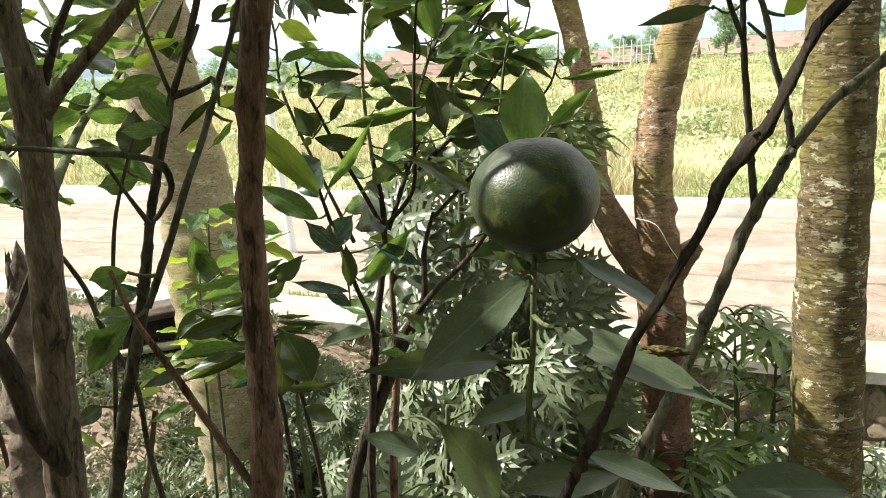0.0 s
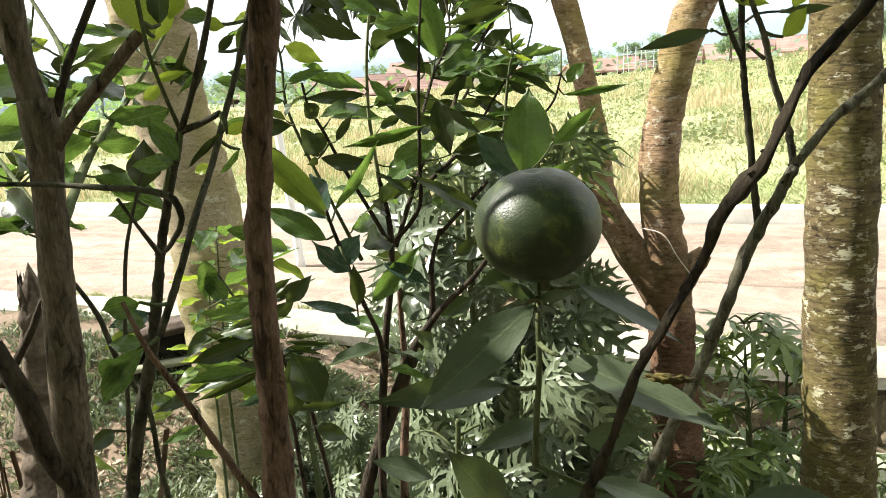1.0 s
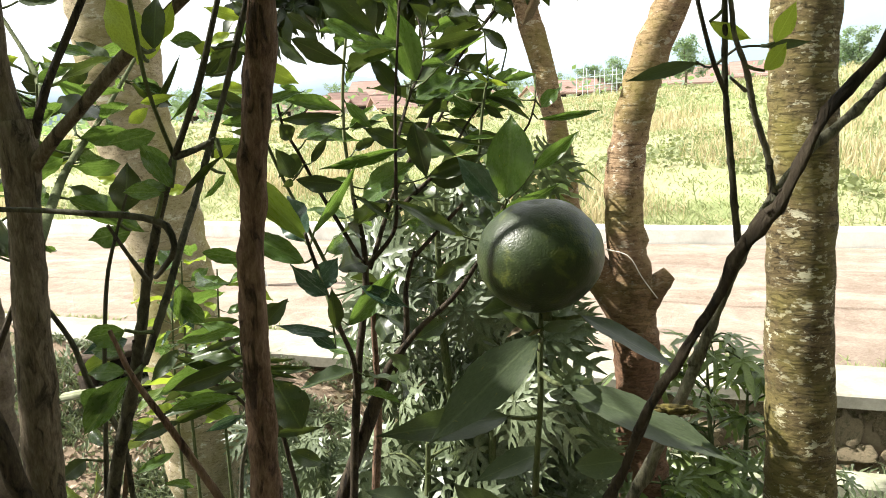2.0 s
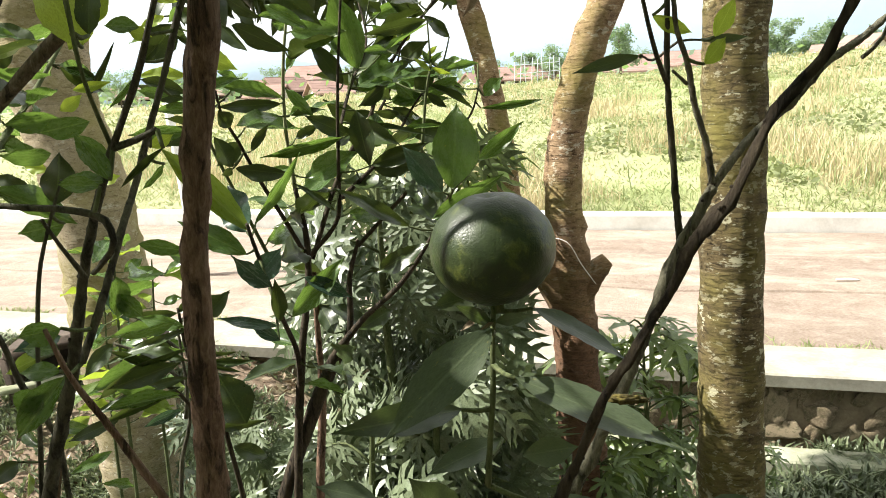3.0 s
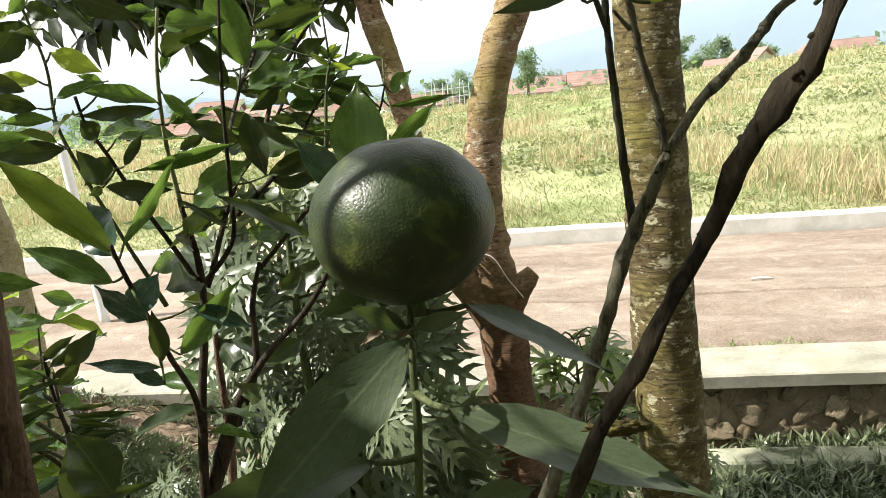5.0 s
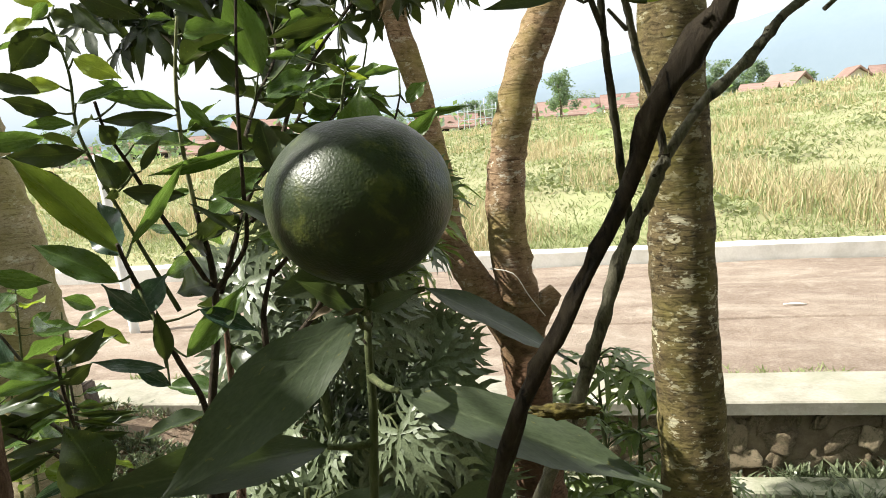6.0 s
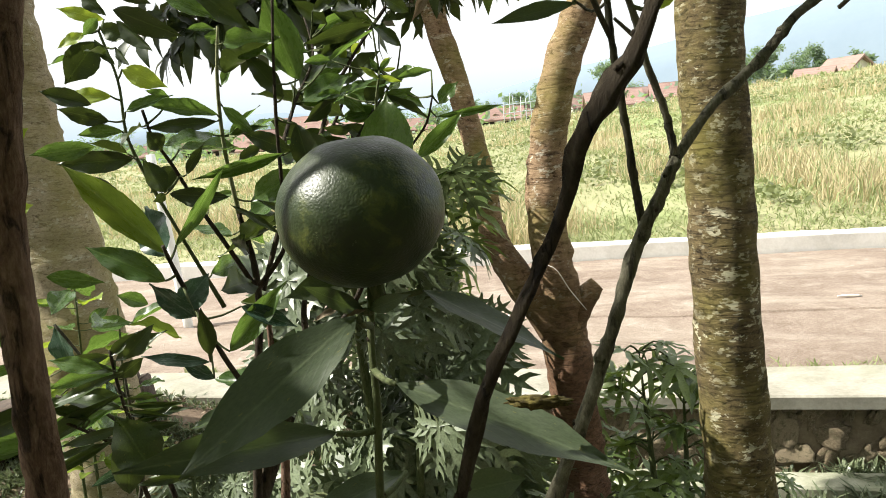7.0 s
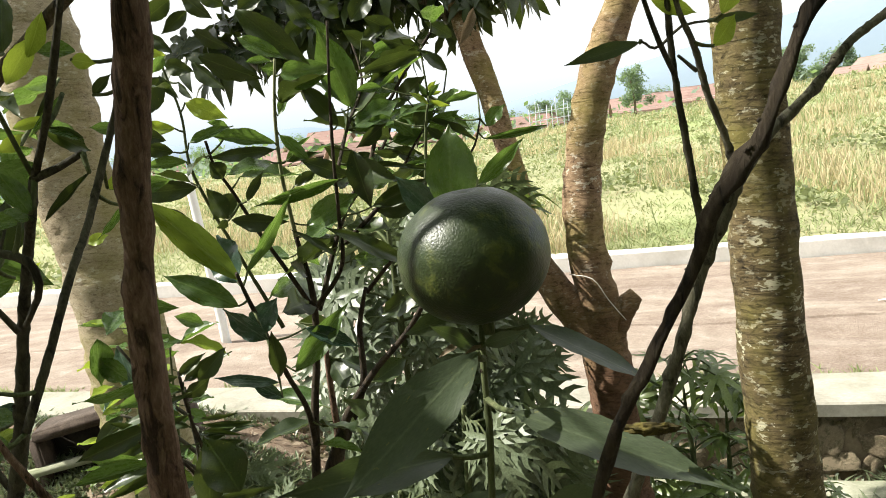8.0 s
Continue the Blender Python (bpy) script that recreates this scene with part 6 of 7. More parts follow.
leaf(shrub, (-0.087, 1.2, 1.447), (-0.05, 1.188, 1.468), 0.015, 80, LEAF_DARK)
leaf(shrub, (-0.019, 1.2, 1.464), (0.011, 1.188, 1.436), 0.017, 90, LEAF_DARK)
leaf(shrub, (-0.136, 1.2, 1.394), (-0.091, 1.188, 1.406), 0.016, 70)
leaf(shrub, (0.204, 1.2, 1.673), (0.173, 1.188, 1.617), 0.017, -90, LITTER)
lichen_tree = thing("tree", "straight tree trunk mottled with pale lichen patches", "tree", group="tall trees")
limb(lichen_tree, "trunk", BARK_LICHEN, [(0.964, 1.79, -0.25, 0.1158), (0.954, 1.78, 0.0636, 0.0901), (0.944, 1.76, 0.3857, 0.0858), (0.9176, 1.75, 0.847, 0.0782), (0.9041, 1.75, 1.2833, 0.0736), (0.8971, 1.75, 1.4856, 0.0745), (0.8905, 1.75, 1.6784, 0.0767), (0.8871, 1.75, 1.7284, 0.0769), (0.5768, 1.75, 6.3179, 0.0423)])
forked_tree = thing("tree", "leaning brown tree trunk forked in two with a sawn stub", "tree", group="tall trees")
limb(forked_tree, "trunk", BARK_RED, [(0.7245, 2.33, -0.25, 0.1134), (0.7145, 2.32, -0.0619, 0.0882), (0.7045, 2.3, 0.1069, 0.084), (0.6924, 2.3, 0.3871, 0.0763), (0.679, 2.3, 0.5913, 0.0693), (0.6655, 2.3, 0.7692, 0.0701), (0.6573, 2.3, 0.9222, 0.0655), (0.6383, 2.3, 1.072, 0.0591), (0.632, 2.3, 1.252, 0.0573), (0.6437, 2.3, 1.3734, 0.0541), (0.6717, 2.3, 1.5082, 0.0535), (0.7213, 2.3, 1.6717, 0.0528), (0.7587, 2.3, 1.7513, 0.0491), (0.7884, 2.3, 1.8144, 0.0472), (2.7466, 2.3, 5.9768, 0.026)], knob=0.09)
limb(forked_tree, "limb", BARK_RED, [(0.64, 2.3, 0.8227, 0.0524), (0.543, 2.33, 0.9889, 0.0505), (0.4823, 2.4, 1.1276, 0.0426), (0.4753, 2.45, 1.2854, 0.0376), (0.4512, 2.5, 1.4661, 0.0361), (0.4193, 2.55, 1.6503, 0.0382), (0.3751, 2.58, 1.8347, 0.0409), (0.354, 2.6, 1.9803, 0.0417), (0.0975, 2.8426, 3.7453, 0.023)])
limb(forked_tree, "stub", BARK_RED, [(0.6667, 2.3, 0.8075, 0.0459), (0.7103, 2.28, 0.8936, 0.0363), (0.7494, 2.28, 0.9513, 0.0325), (0.7686, 2.28, 0.9681, 0.0253)], label="sawn-off stub of a side limb")
pale_tree = thing("tree", "thick pale grey tree trunk leaning beside the road", "tree", group="tall trees")
limb(pale_tree, "trunk", BARK_PALE, [(-0.935, 2.98, -0.25, 0.2068), (-0.945, 2.97, -0.0957, 0.1609), (-0.955, 2.95, 0.0318, 0.1532), (-0.9534, 2.92, 0.2933, 0.1533), (-0.9743, 2.9, 0.6767, 0.1522), (-0.998, 2.9, 1.0091, 0.1461), (-1.033, 2.9, 1.2847, 0.1469), (-1.0883, 2.9, 1.5298, 0.1476), (-1.1049, 2.9, 1.8748, 0.1453), (-1.1174, 2.9, 1.9858, 0.1439), (-1.8988, 2.9, 8.942, 0.0791)])
PLANK_A, PLANK_B = (-1.7458, 3.75, 0.3367), (-1.1651, 3.75, 0.4172)
STUMP = [(-0.868, 1.5, 1.16, 0.02), (-0.87, 1.5, 1.1, 0.027), (-0.878, 1.5, 1.0, 0.033), (-0.9, 1.5, 0.88, 0.04), (-0.91, 1.5, 0.6, 0.05), (-0.9082, 1.5, -0.25, 0.07)]
STICK_A, STICK_B = (-1.1659, 2.81, -0.17), (-1.0197, 3.0483, -0.15)
TIE_A = (0.558, 2.24, 1.063, 0.0014)
TIE_B = (0.6142, 2.2, 1.0494, 0.0014)
TIE_C = (0.66, 2.2, 0.9778, 0.0014)
TIE_D = (0.7068, 2.2, 0.912, 0.0014)
BLEMISH = (0.1272, 0.342, 1.3724)


# ---- fruit ----
def fruit():
    ob = thing("citrus_fruit", "unripe dark green citrus fruit on its stalk", "fruit")
    c = Vector((0.0775, 0.397, 1.433))
    bm = bmesh.new()
    bmesh.ops.create_uvsphere(bm, u_segments=64, v_segments=40, radius=1)
    for v in bm.verts:
        r = math.hypot(v.co.x, v.co.y)
        dimple = 0.1 * math.exp(-(r / 0.16) ** 2)
        z = v.co.z
        lump = 1 + 0.018 * noise.noise(v.co * 2.1) + 0.006 * noise.noise(v.co * 6)
        v.co = Vector((v.co.x * 0.0312, v.co.y * 0.0312, (z - math.copysign(dimple, z)) * 0.0278)) * lump
    body = part("peel", bm, PEEL, ob)
    bm = bmesh.new()
    for k in range(5):
        a = 2 * math.pi * k / 5
        d, s = Vector((math.cos(a), math.sin(a), 0)), Vector((-math.sin(a), math.cos(a), 0))
        q = [Vector((0, 0, -0.0262)), d * 0.004 + s * 0.003 - Vector((0, 0, 0.0268)), d * 0.0075 - Vector((0, 0, 0.0262)), d * 0.004 - s * 0.003 - Vector((0, 0, 0.0268))]
        bm.faces.new([bm.verts.new(p) for p in q])
    tube(bm, [(0, 0, -0.0255, 0.003), (0.0005, 0, -0.034, 0.0028)], 8, 0.003)
    part("calyx", bm, TWIG_GREEN, ob, "small green calyx")
    ob.matrix_basis = Matrix.Translation(c) @ pose(0, 0, 0, 4, -5, 0)


fruit()


# ---- unseen leafy twigs, added towards the sun to shade the fruit and nearby leaves ----
def shading_twig():
    s, b = sd, Vector((sd.y, -sd.x, 0)).normalized()
    e = b.cross(s)
    c = Vector((0.0775, 0.397, 1.433)) + s * 0.37
    side = b * -0.02
    limb(near_tree, "twig", TWIG_GREEN, [(-0.118, 0.485, 1.86, 0.0035), (*(c + e * 0.06 + side), 0.003), (*(c + side), 0.0024), (*(c - e * 0.045 + side), 0.0014)])
    for a, b0, b1, w, turn in ((0.024, -0.045, 0.06, 0.036, -43), (0.04, 0.03, -0.07, 0.036, 43), (0.055, -0.05, 0.05, 0.036, -35)):
        leaf(near_tree, c + e * a + b * b0, c + e * (a - 0.004) + b * b1, w, turn, LEAF)

    leaf(near_tree, c - e * 0.02 - b * 0.036, c - e * 0.038 - b * 0.14, 0.045, 43, LEAF)
    # second out-of-view twig, added to shade the leaves below the fruit
    c += s * 0.23
    root = SPINES[fork_tree.name][1][-8]
    limb(fork_tree, "twig", TWIG_GREEN, [(*root[:3], 0.005), (*(c - e * 0.21 - b * 0.05), 0.0035), (*(c - e * 0.12 - b * 0.04), 0.0025), (*(c - e * 0.062 - b * 0.036), 0.001)])
    for i, a in enumerate((-0.062, -0.075, -0.1, -0.11, -0.135, -0.15, -0.17, -0.19, -0.21)):
        tip = -0.14 if i % 2 == 0 else 0.06
        leaf(fork_tree, c + e * (a + 0.008) - b * 0.038, c + e * a + b * tip, 0.036, -43 if tip > 0 else 43, LEAF)


shading_twig()


# ---- insect nest on a leaf ----
def blemish():
    ob = thing("scale_insects", "brown and yellow crust of scale insects on a leaf", "crust")
    bm = bmesh.new()
    bmesh.ops.create_icosphere(bm, subdivisions=4, radius=1)
    for v in bm.verts:
        k = 1 + 0.45 * noise.noise(v.co * 2.4) + 0.3 * noise.noise(v.co * 5)
        v.co = Vector(BLEMISH) + Vector((v.co.x * 0.0092, v.co.y * 0.002, v.co.z * 0.0021 - v.co.x * 0.001)) * k
    part("crust", bm, CRUST, ob)


blemish()


# ---- tie on the forked trunk ----
def tie():
    ob = thing("string", "pale string tied across the forked trunk", "string")
    bm = bmesh.new()
    tube(bm, [TIE_A, TIE_B, TIE_C, TIE_D], 6, 0.02, 0.1)
    part("loop", bm, STRING, ob)


tie()


# ---- culvert at the foot of the pale tree ----
def culvert():
    ob = thing("culvert_cover", "weathered plank over the dark mouth of a roadside culvert", "culvert")
    a, b = Vector(PLANK_A), Vector(PLANK_B)
    d = (b - a).normalized()
    turn = math.degrees(math.atan2(d.y, d.x))
    rise = math.degrees(math.asin(d.z))
    size = (b - a).length
    lay = Matrix.Translation(a) @ pose(0, 0, 0, 0, -rise, turn)

    def slab(name, mat, x0, x1, y0, y1, z0, z1, warp=0.02):
        bm = bmesh.new()
        box(bm, x0, x1, y0, y1, z0, z1, 0.008)
        bmesh.ops.subdivide_edges(bm, edges=bm.edges, cuts=2)
        for v in bm.verts:
            v.co += Vector((0, 0, warp * noise.noise(v.co * 5)))
        part(name, bm, mat, ob).matrix_basis = lay
    slab("plank", PLANK, -0.05, size + 0.05, -0.08, 0.13, -0.03, 0.025, 0.03)
    slab("side_wall", PLANK, -0.1, -0.05, -0.04, 0.13, -0.45, -0.02)
    slab("side_wall", PLANK, size + 0.05, size + 0.1, -0.04, 0.13, -0.5, -0.02)
    # near-black back and floor: the hollow's shade is put into their colour
    slab("back_wall", DARK, -0.05, size + 0.05, 0.1, 0.13, -0.5, -0.02)
    slab("floor_slab", DARK, -0.05, size + 0.05, 0.0, 0.1, -0.5, -0.2)
    slab("sill", MOSSY, -0.2, size + 0.12, -0.07, -0.02, -0.21, -0.17)


culvert()


def stump():
    ob = thing("dead_stump", "grey weathered dead stump with a broken top", "stump")
    bm = bmesh.new()
    tube(bm, STUMP, 26, 0.012, 0.22, 0.15)
    for v in bm.verts:
        a = math.atan2(v.co.y - 1.5, v.co.x + 0.88)
        flute = 0.006 * noise.noise((a * 5, v.co.z * 1.5, 4)) + 0.004 * noise.noise((a * 14, v.co.z * 3, 1))
        v.co += Vector((math.cos(a), math.sin(a), 0)) * flute
        if v.co.z > 1.08:
            v.co.z += (v.co.z - 1.08) * (0.9 * noise.noise((a * 2.2, 3, 0)) + 0.5 * noise.noise((a * 6, 7, 0)))
    part("wood", bm, ROTTEN, ob)


stump()


def bark_heap():
    """Curled strips of dry bark and sheath that lean against the stump."""
    rng = random.Random(6)
    ob = thing("bark_heap", "heap of dry curled brown bark strips against a stump", "bark")
    for k in range(34):
        x, y = -0.93 + rng.gauss(0, 0.09), 1.36 + rng.gauss(0, 0.07)
        reach = rng.uniform(0.5, 0.88)
        lean = Vector((rng.gauss(0.02, 0.1), rng.uniform(0.0, 0.12), 0))
        wide, curl = rng.uniform(0.012, 0.03), rng.uniform(0.3, 0.9)
        turn = rng.uniform(0, 3.1)
        bm = bmesh.new()
        rows = []
        for i in range(9):
            u = i / 8
            o = Vector((x, y, GROUND_Z - 0.03)) + lean * u + Vector((0.015 * math.sin(u * 7 + k), 0, (reach + 0.22) * u))
            w = wide * (1 - 0.6 * u ** 3) * (1 + 0.25 * math.sin(u * 23 + k * 3))
            ring = []
            for j in range(-2, 3):
                a = turn + j * curl * 0.5
                ring.append(bm.verts.new(o + Vector((math.cos(turn) * w * j / 2, math.sin(turn) * w * j / 2, 0)) + Vector((-math.sin(a), math.cos(a), 0)) * w * curl * (j / 2) ** 2))
            rows.append(ring)
        for p, q in zip(rows, rows[1:]):
            for j in range(4):
                bm.faces.new((p[j], p[j + 1], q[j + 1], q[j]))
        bmesh.ops.solidify(bm, geom=bm.faces[:], thickness=0.003)
        part("bark_strip", bm, DRY_BARK, ob)


bark_heap()


def dropped_stick():
    ob = thing("stick", "pale dry stick lying on the soil", "stick")
    bm = bmesh.new()
    tube(bm, [(*STICK_A, 0.011), (*(Vector(STICK_A).lerp(Vector(STICK_B), 0.5) + Vector((0, 0.01, 0.01))), 0.012), (*STICK_B, 0.008)], 8, 0.03, 0.15)
    part("wood", bm, STRING, ob)


dropped_stick()


# ---- crowns overhead, out of view; the citrus ones are placed to shade the foreground ----
BEAM = Vector((0.052, 0.38, 1.435))


def crown(tree, c, radii, n, size, seed, mat=None, thin=0.0):
    """Leaves in clumps inside an egg-shaped space round c, on twigs."""
    rng = random.Random(seed)
    verts, faces = [], []
    for _ in range(n):
        while True:
            p = Vector((rng.uniform(-1, 1), rng.uniform(-1, 1), rng.uniform(-1, 1)))
            if 0.3 < p.length < 1:
                break
        o = Vector(c) + Vector((p.x * radii[0], p.y * radii[1], p.z * radii[2]))
        # clumps on the sun's line are skipped: an added opening that lights the fruit
        if noise.noise(o * 2.6 + Vector((seed, 0, 0))) < thin or (o - BEAM - sd * (o - BEAM).dot(sd)).length < 0.13:
            continue
        clump(verts, faces, o, size, rng, 6)
    return soup("crown", [tuple(v) for v in verts], faces, mat or LEAF_CROWN, tree)


TOPS = [SPINES[t.name][0][-1][:3] for t in (lichen_tree, forked_tree, pale_tree)]
crown(lichen_tree, TOPS[0], (1.8, 1.8, 1.0), 900, 0.14, 1)
crown(forked_tree, TOPS[1], (1.6, 1.4, 1.0), 800, 0.14, 2)
crown(pale_tree, TOPS[2], (1.4, 1.4, 1.1), 700, 0.14, 3)
# unseen citrus crowns, added to darken the near branches
crown(left_tree, (-0.95, 0.45, 2.5), (0.95, 0.5, 0.5), 620, 0.085, 57)
crown(fork_tree, (-1.75, 0.5, 3.0), (0.9, 0.6, 0.7), 620, 0.085, 7)
crown(near_tree, (0.2, -0.3, 2.6), (1.2, 0.8, 0.5), 800, 0.085, 6, thin=-1)
crown(near_tree, (0.45, 0.35, 2.4), (0.7, 0.5, 0.3), 600, 0.085, 16, thin=-1)


# ---- citrus trees behind and beside the camera, added unseen to block sky light ----
def unseen_tree(x, y, h, seed):
    rng = random.Random(seed)
    ob = thing("citrus_tree", "unseen dense citrus tree added to block sky light", "tree", group="citrus trees")
    limb(ob, "trunk", BARK_BROWN, [(x, y, GROUND_Z - 0.1, 0.06), (x + 0.05, y, 0.5, 0.05), (x - 0.03, y + 0.03, h * 0.7, 0.03), (x, y, h, 0.01)])
    for k in range(5):
        a = k * 1.3 + seed
        limb(ob, "branch", BARK_DARK, [(x, y, h * 0.35 + k * 0.15, 0.025), (x + 0.4 * math.cos(a), y + 0.4 * math.sin(a), h * 0.5 + k * 0.15, 0.015), (x + 0.8 * math.cos(a), y + 0.8 * math.sin(a), h * 0.65 + k * 0.15, 0.006)])
    crown(ob, (x, y, h * 0.62), (1.15, 1.0, h * 0.42), 1500, 0.1, seed, thin=-1)


for i, (x, y) in enumerate(((-1.9, -1.3), (0.1, -1.9), (2.1, -1.4), (-3.4, 0.4), (3.6, 0.2), (1.9, -0.4), (-1.0, -3.0), (1.3, -3.1), (3.6, -2.4), (-3.6, -2.2))):
    unseen_tree(x, y, 3.3, 30 + i)


# ---- drooping fingered leaves of the forked tree's crown ----
def drooping():
    rng = random.Random(17)
    twigs = [[(0.24, 2.66, 2.1, 0.016), (0.0, 2.75, 2.0, 0.01), (-0.25, 2.8, 1.95, 0.006), (-0.45, 2.85, 1.85, 0.003)],
             [(0.2, 2.68, 2.2, 0.016), (0.05, 2.9, 2.05, 0.01), (0.0, 3.05, 1.95, 0.006), (0.05, 3.1, 1.85, 0.003)],
             [(0.28, 2.62, 1.95, 0.02), (0.0, 2.7, 2.1, 0.012), (-0.3, 2.75, 2.05, 0.006), (-0.55, 2.8, 1.9, 0.003)],
             [(0.25, 2.64, 2.05, 0.02), (0.15, 2.8, 2.2, 0.012), (-0.1, 2.95, 2.15, 0.007), (-0.3, 3.0, 1.95, 0.003)],
             [(0.3, 2.6, 1.9, 0.016), (0.42, 2.65, 2.05, 0.01), (0.5, 2.65, 2.05, 0.006), (0.55, 2.65, 1.95, 0.003)],
             [(0.22, 2.66, 2.15, 0.016), (-0.1, 2.6, 2.3, 0.01), (-0.5, 2.6, 2.3, 0.006), (-0.8, 2.6, 2.15, 0.003)]]
    for tw in twigs:
        limb(forked_tree, "twig", BARK_GREY, tw)
        c = spline(tw, 0.04)
        for _ in range(37):
            o = Vector(c[int(len(c) * rng.uniform(0.2, 1.0)) - 1][:3])
            a, s = rng.uniform(0, 6.3), rng.uniform(0.09, 0.16)
            end = o + Vector((math.cos(a), math.sin(a), rng.uniform(-0.6, 0.3))) * s * 0.8
            bm = bmesh.new()
            tube(bm, [(*o, 0.003), (*end, 0.002)], 4, 0.1)
            part("stalk", bm, TWIG_GREEN, forked_tree)
            lf = piece("leaf", CANOPY[rng.randrange(2)], None, forked_tree)
            lf.matrix_basis = Matrix.Translation(end) @ (Vector((math.cos(a), math.sin(a), rng.uniform(-1.6, -0.4)))).to_track_quat("Y", "Z").to_matrix().to_4x4() @ pose(0, 0, 0, 0, rng.gauss(0, 30), 0) @ Matrix.Diagonal((s, s, s, 1))


drooping()


# ---- further leaves along the stems, and stalks for all of them ----

def infill(tree, n, low, seed, size, mats, front=0.0):
    rng = random.Random(seed)
    rows = np.vstack(SPINES[tree.name])
    rows = rows[(rows[:, 2] > low) & (rows[:, 2] < 1.95) & (rows[:, 1] > front) & (rows[:, 3] < 0.01)]
    for _ in range(n):
        o = Vector(rows[rng.randrange(len(rows))][:3])
        a = rng.uniform(0, 6.3)
        d = Vector((math.cos(a), math.sin(a), rng.uniform(-0.5, 0.9))).normalized()
        k = size * rng.uniform(0.6, 1.25)
        b = o + d * rng.uniform(0.01, 0.03)
        leaf(tree, b, b + d * k + Vector((0, 0, -0.3 * k * rng.random())), k * rng.uniform(0.36, 0.5), rng.gauss(0, 55), mats[rng.randrange(len(mats))])


for number, pts in enumerate(([(-0.02, 1.22, 1.4, 0.004), (0.03, 1.27, 1.46, 0.003), (0.07, 1.3, 1.53, 0.002), (0.09, 1.32, 1.6, 0.0015)],
            [(-0.02, 1.15, 1.36, 0.004), (0.05, 1.2, 1.42, 0.003), (0.1, 1.25, 1.49, 0.002), (0.15, 1.28, 1.55, 0.0015)],
            [(-0.02, 1.1, 1.45, 0.003), (0.0, 1.2, 1.52, 0.0025), (0.03, 1.28, 1.6, 0.002), (0.02, 1.32, 1.66, 0.0015)])):
    limb(shrub, "twig", BARK_DARK, pts)
    rng = random.Random(number + 1)
    rows = spline(pts, 0.01)
    for k in range(14):
        o = Vector(rows[int(len(rows) * rng.uniform(0.15, 1.0)) - 1][:3])
        a = rng.uniform(0, 6.3)
        d = Vector((math.cos(a), math.sin(a) * 0.6, rng.uniform(-0.5, 0.7))).normalized()
        size = rng.uniform(0.04, 0.085)
        tip = o + d * (size + 0.015) + Vector((0, 0, -0.25 * size * rng.random()))
        leaf(shrub, o + d * 0.015, tip, size * rng.uniform(0.34, 0.46), (90 if d.x > 0 else -90) + rng.gauss(0, 35), (LEAF, LEAF_DARK, LEAF)[k % 3])


infill(shrub, 46, 1.05, 41, 0.085, (LEAF, LEAF_DARK, LEAF_DARK), 1.1)


for pts in ([(-0.3, 0.64, 1.46, 0.005), (-0.36, 0.8, 1.52, 0.004), (-0.42, 0.92, 1.57, 0.003), (-0.5, 1.0, 1.66, 0.002)],
            [(-0.3, 0.64, 1.4, 0.005), (-0.35, 0.82, 1.46, 0.004), (-0.37, 0.98, 1.52, 0.003), (-0.35, 1.1, 1.62, 0.002)],
            [(-0.31, 0.64, 1.35, 0.005), (-0.4, 0.78, 1.4, 0.004), (-0.5, 0.9, 1.44, 0.003), (-0.6, 0.98, 1.52, 0.002)]):
    limb(fork_tree, "twig", TWIG_GREEN, pts)


infill(fork_tree, 46, 1.38, 43, 0.075, (LEAF, LEAF_DARK, LEAF), 0.72)


# ---- young citrus with drooping leaves before the pale trunk ----
young_citrus = thing("citrus_tree", "slender young citrus with drooping olive leaves", "tree", group="citrus trees")
for pts in ([(-0.35800000000000004, 1.36, -0.25, 0.006), (-0.34800000000000003, 1.33, 0.4, 0.005), (-0.338, 1.3, 0.877, 0.004), (-0.317, 1.3, 0.988, 0.003), (-0.403, 1.3, 1.061, 0.0024)],
            [(-0.319, 1.29, 0.966, 0.004), (-0.312, 1.29, 1.028, 0.003), (-0.315, 1.29, 1.091, 0.0024), (-0.316, 1.29, 1.143, 0.002)],
            [(-0.322, 1.33, 1.012, 0.004), (-0.375, 1.33, 1.067, 0.003), (-0.439, 1.33, 1.099, 0.0024)],
            [(-0.344, 1.4, 1.052, 0.004), (-0.383, 1.4, 1.091, 0.003), (-0.452, 1.4, 1.201, 0.0024)]):
    limb(young_citrus, "twig", BARK_TWIG_DARK, pts)
leaf(young_citrus, (-0.47, 1.45, 1.189), (-0.448, 1.42, 1.107), 0.0366, 60, LEAF_SHEEN)
leaf(young_citrus, (-0.314, 1.28, 1.146), (-0.418, 1.25, 1.136), 0.0266, -60, LEAF)
leaf(young_citrus, (-0.313, 1.28, 1.096), (-0.457, 1.25, 1.039), 0.0400, -50, LEAF)
leaf(young_citrus, (-0.334, 1.3, 1.096), (-0.386, 1.27, 1.112), 0.0251, -70, LEAF_DARK)
leaf(young_citrus, (-0.35, 1.25, 1.039), (-0.457, 1.22, 1.014), 0.0223, -55, LEAF_DARK)
leaf(young_citrus, (-0.327, 1.3, 0.978), (-0.386, 1.27, 0.965), 0.0174, -60, LEAF_SHEEN)
leaf(young_citrus, (-0.383, 1.4, 1.091), (-0.359, 1.37, 1.061), 0.0312, 80, LEAF_SHEEN)
leaf(young_citrus, (-0.474, 1.4, 1.112), (-0.481, 1.37, 1.094), 0.0271, 60, LEAF_SHEEN)
leaf(young_citrus, (-0.464, 1.4, 1.076), (-0.513, 1.37, 1.025), 0.0312, -60, LEAF_DARK)
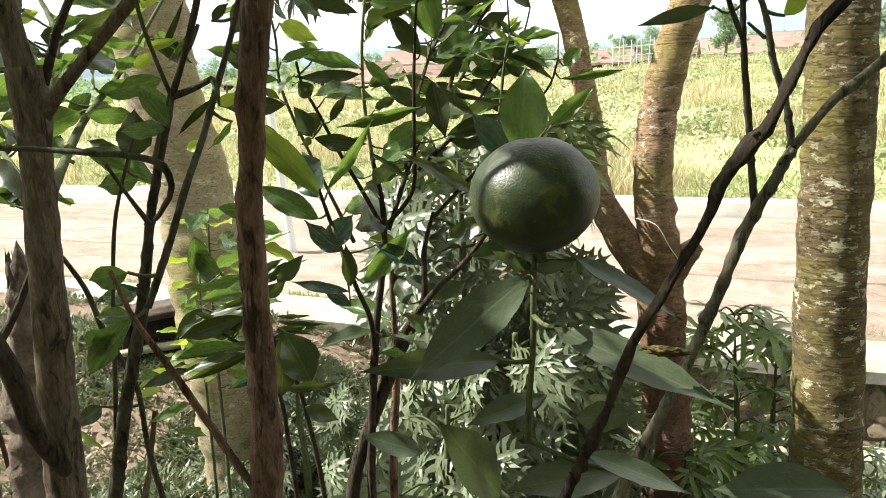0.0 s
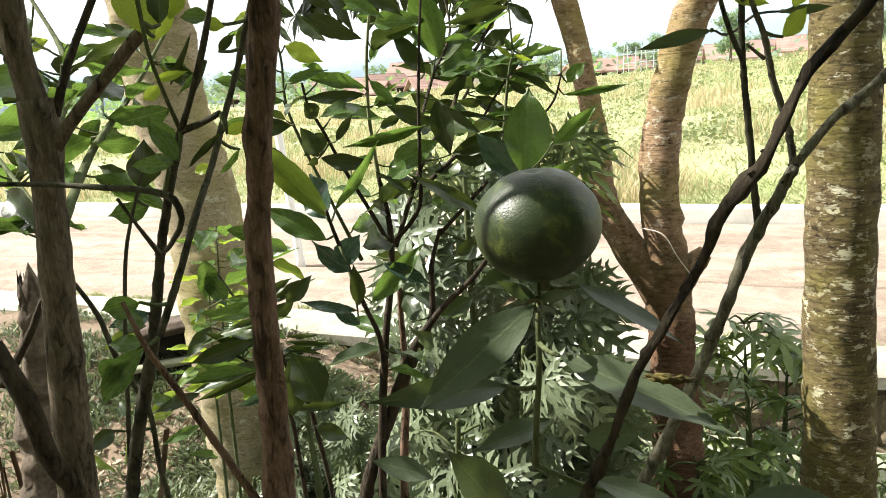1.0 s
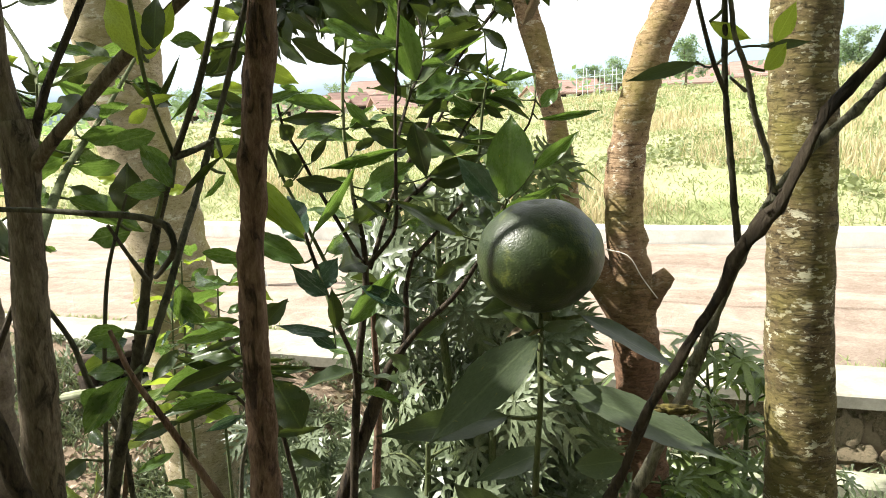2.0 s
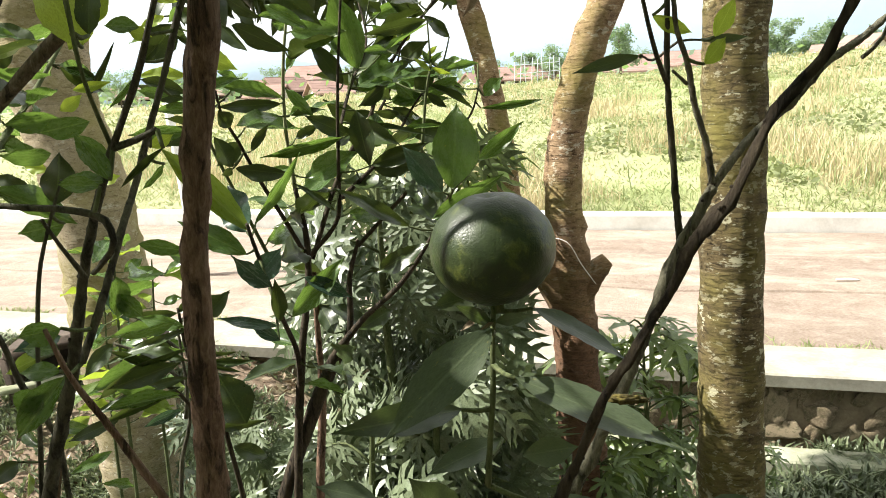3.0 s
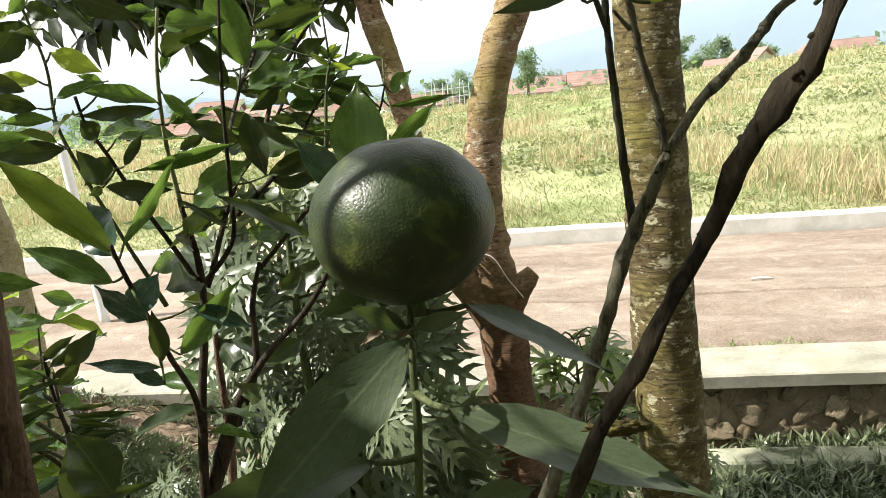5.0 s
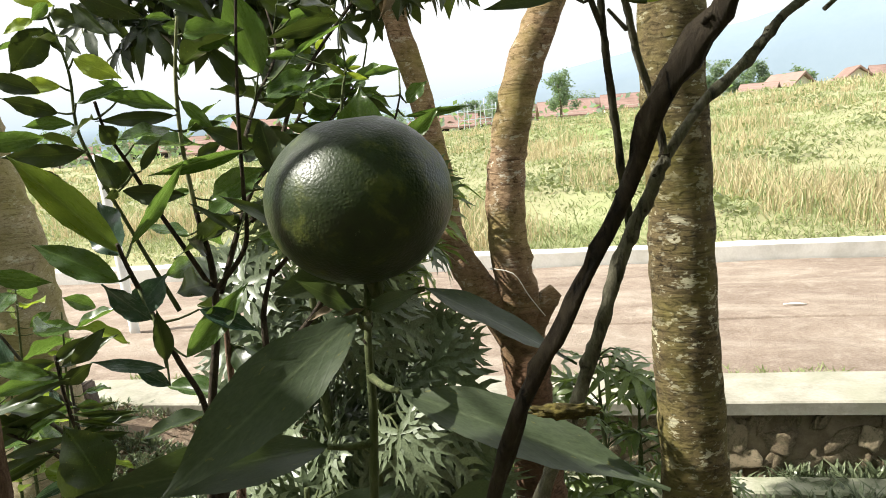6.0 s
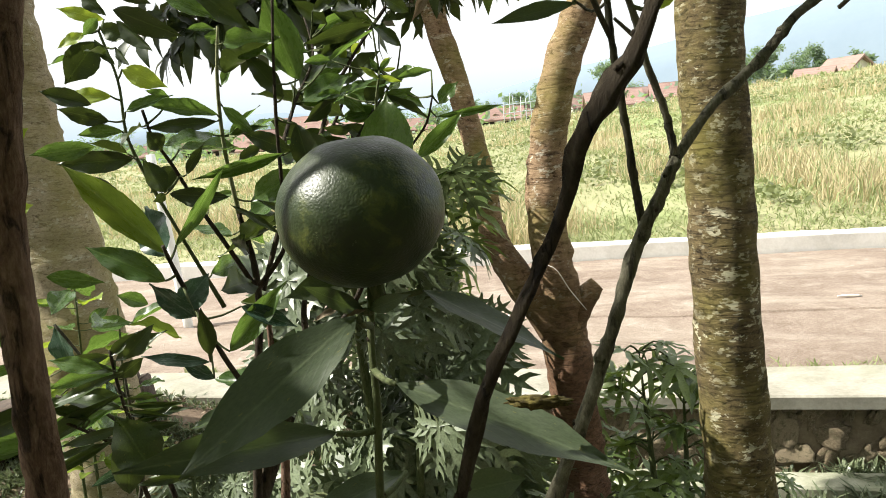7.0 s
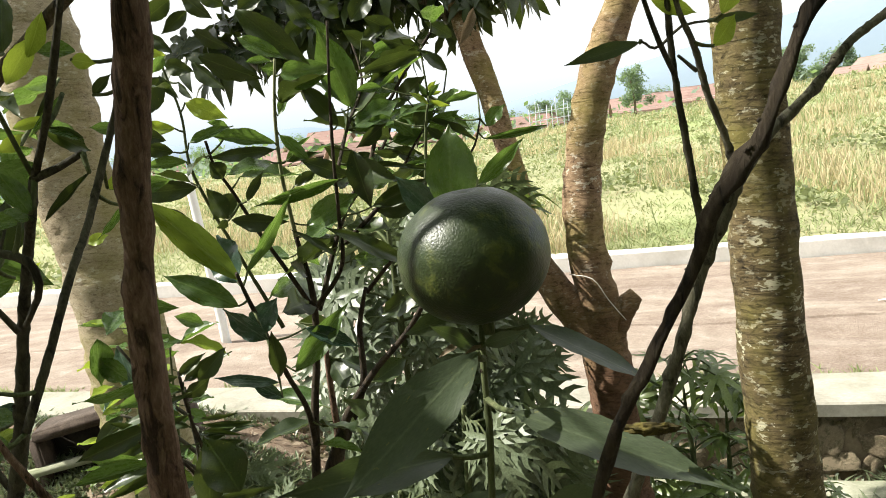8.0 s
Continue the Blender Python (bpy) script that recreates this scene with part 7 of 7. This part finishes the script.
# small leaves low on the left tree
leaf(left_tree, (-0.259, 0.7, 1.309), (-0.285, 0.67, 1.309), 0.0185, -60, LEAF_SHEEN)
leaf(left_tree, (-0.295, 0.74, 1.279), (-0.312, 0.71, 1.276), 0.0175, -60, LEAF_SUNLIT)
leaf(left_tree, (-0.276, 0.78, 1.198), (-0.299, 0.75, 1.189), 0.0152, -60, LEAF_SUNLIT)
leaf(left_tree, (-0.312, 0.7, 1.193), (-0.326, 0.67, 1.186), 0.0166, -60, LEAF_DARK)
leaf(left_tree, (-0.269, 0.74, 1.194), (-0.283, 0.71, 1.197), 0.0093, -60, LEAF_NEW_LIT)
leaf(left_tree, (-0.259, 0.78, 1.158), (-0.291, 0.75, 1.151), 0.0109, -60, LEAF)
leaf(left_tree, (-0.214, 0.7, 1.159), (-0.225, 0.67, 1.183), 0.0078, -60, LEAF)
leaf(left_tree, (-0.322, 0.74, 1.208), (-0.297, 0.71, 1.2), 0.0124, 60, LEAF)
leaf(left_tree, (-0.343, 0.78, 1.141), (-0.335, 0.75, 1.128), 0.0098, -60, LEAF_SUNLIT)
leaf(left_tree, (-0.343, 0.7, 1.169), (-0.303, 0.67, 1.165), 0.0098, 60, LEAF_SUNLIT)
leaf(left_tree, (-0.29, 0.74, 1.207), (-0.249, 0.71, 1.216), 0.0124, 60, LEAF)


def stalks(tree, reach=0.075):
    rows = np.vstack(SPINES[tree.name])
    for ob in [o for o in tree.children if o.name.startswith("leaf")]:
        b = np.array(ob.matrix_basis.translation)
        gap = np.linalg.norm(rows[:, :3] - b, axis=1)
        i = int(gap.argmin())
        if 0.004 < gap[i] < reach:
            m = (rows[i, :3] + b) / 2 + np.array((0, 0, -0.06 * gap[i]))
            bm = bmesh.new()
            tube(bm, [(*rows[i, :3], 0.0016), (*m, 0.0013), (*b, 0.0011)], 5, 0.03)
            part("stalk", bm, TWIG_GREEN, tree)


for t in (near_tree, left_tree, fork_tree, twig_tree, shrub, young_citrus):
    stalks(t, 0.04 if t is left_tree else 0.075)


# ---- old leaf scars and spur stubs along the bare branches ----
def spurs(tree, n, seed, thin, thick):
    rng = random.Random(seed)
    rows = [(ob, row) for ob, spine in zip(BOUGHS[tree.name], SPINES[tree.name]) if thin < spine[:, 3].max() < thick for row in spine]
    for _ in range(n):
        grown_on, (x, y, z, r) = rows[rng.randrange(len(rows))]
        a = rng.uniform(0, 6.3)
        d = Vector((math.cos(a), math.sin(a) * 0.6, rng.uniform(0.1, 0.9))).normalized()
        o, k = Vector((x, y, z)), r * rng.uniform(0.15, 0.6)
        bm = bmesh.new()
        tube(bm, [(*o, r * 0.65), (*(o + d * (r * 0.7 + k * 0.4)), r * 0.4), (*(o + d * (r + k)), r * 0.25)], 7, 0.002, 0.3)
        part("spur", bm, BARK_DARK, grown_on)


spurs(near_tree, 90, 3, 0.0014, 0.0075)
spurs(twig_tree, 70, 4, 0.002, 0.02)
spurs(left_tree, 40, 5, 0.003, 0.02)


# ---- bright sprigs against the pale trunk ----
def sprigs():
    rng = random.Random(77)
    ob = thing("seedling", "bright young broad-leaved seedling beside the pale trunk", "shrub")
    for x, y, top in ((-0.72, 2.1, 1.16), (-0.64, 2.15, 1.08), (-0.8, 2.2, 0.95)):
        st = stem(x, y, top, 0.05)
        limb(ob, "stem", TWIG_GREEN, [(a, b, c, r * 0.4) for a, b, c, r in st])
    rows = np.vstack(SPINES[ob.name])
    rows = rows[rows[:, 2] > 0.6]
    for _ in range(60):
        o = Vector(rows[rng.randrange(len(rows))][:3])
        a, k = rng.uniform(0, 6.3), rng.uniform(0.06, 0.13)
        d = Vector((math.cos(a), math.sin(a), rng.uniform(-0.3, 0.5)))
        leaf(ob, o + d * 0.03, o + d * (0.03 + k), k * 0.5, rng.gauss(0, 25), (LEAF_NEW_LIT, LEAF_SUNLIT, LEAF)[rng.randrange(3)])
    stalks(ob)


sprigs()


# ---- the wall's stones, last ----
def wall_stones():
    rng = random.Random(8)
    wall = bpy.data.objects["retaining_wall"]
    for row, z in enumerate((-0.3, -0.2, -0.1, 0.0, 0.085)):
        u = -2.6 + 0.07 * row
        while u < 4.4:
            w = rng.uniform(0.05, 0.17)
            h = 0.1 * rng.uniform(0.85, 1.2)
            s = piece("stone", STONES[rng.randrange(7)], None, wall)
            p = ORIGIN + ALONG * (u + w / 2) + AWAY * rng.uniform(0.1, 0.125)
            s.matrix_basis = Matrix.Translation((p.x, p.y, z + rng.uniform(-0.012, 0.012))) @ pose(0, 0, -0, rng.gauss(0, 12), rng.gauss(0, 26) + 180 * rng.randrange(2), -19.8 + rng.gauss(0, 10)) @ Matrix.Diagonal((w * 1.04, rng.uniform(0.03, 0.055), h * rng.uniform(0.85, 1.25), 1))
            u += w + 0.01


wall_stones()
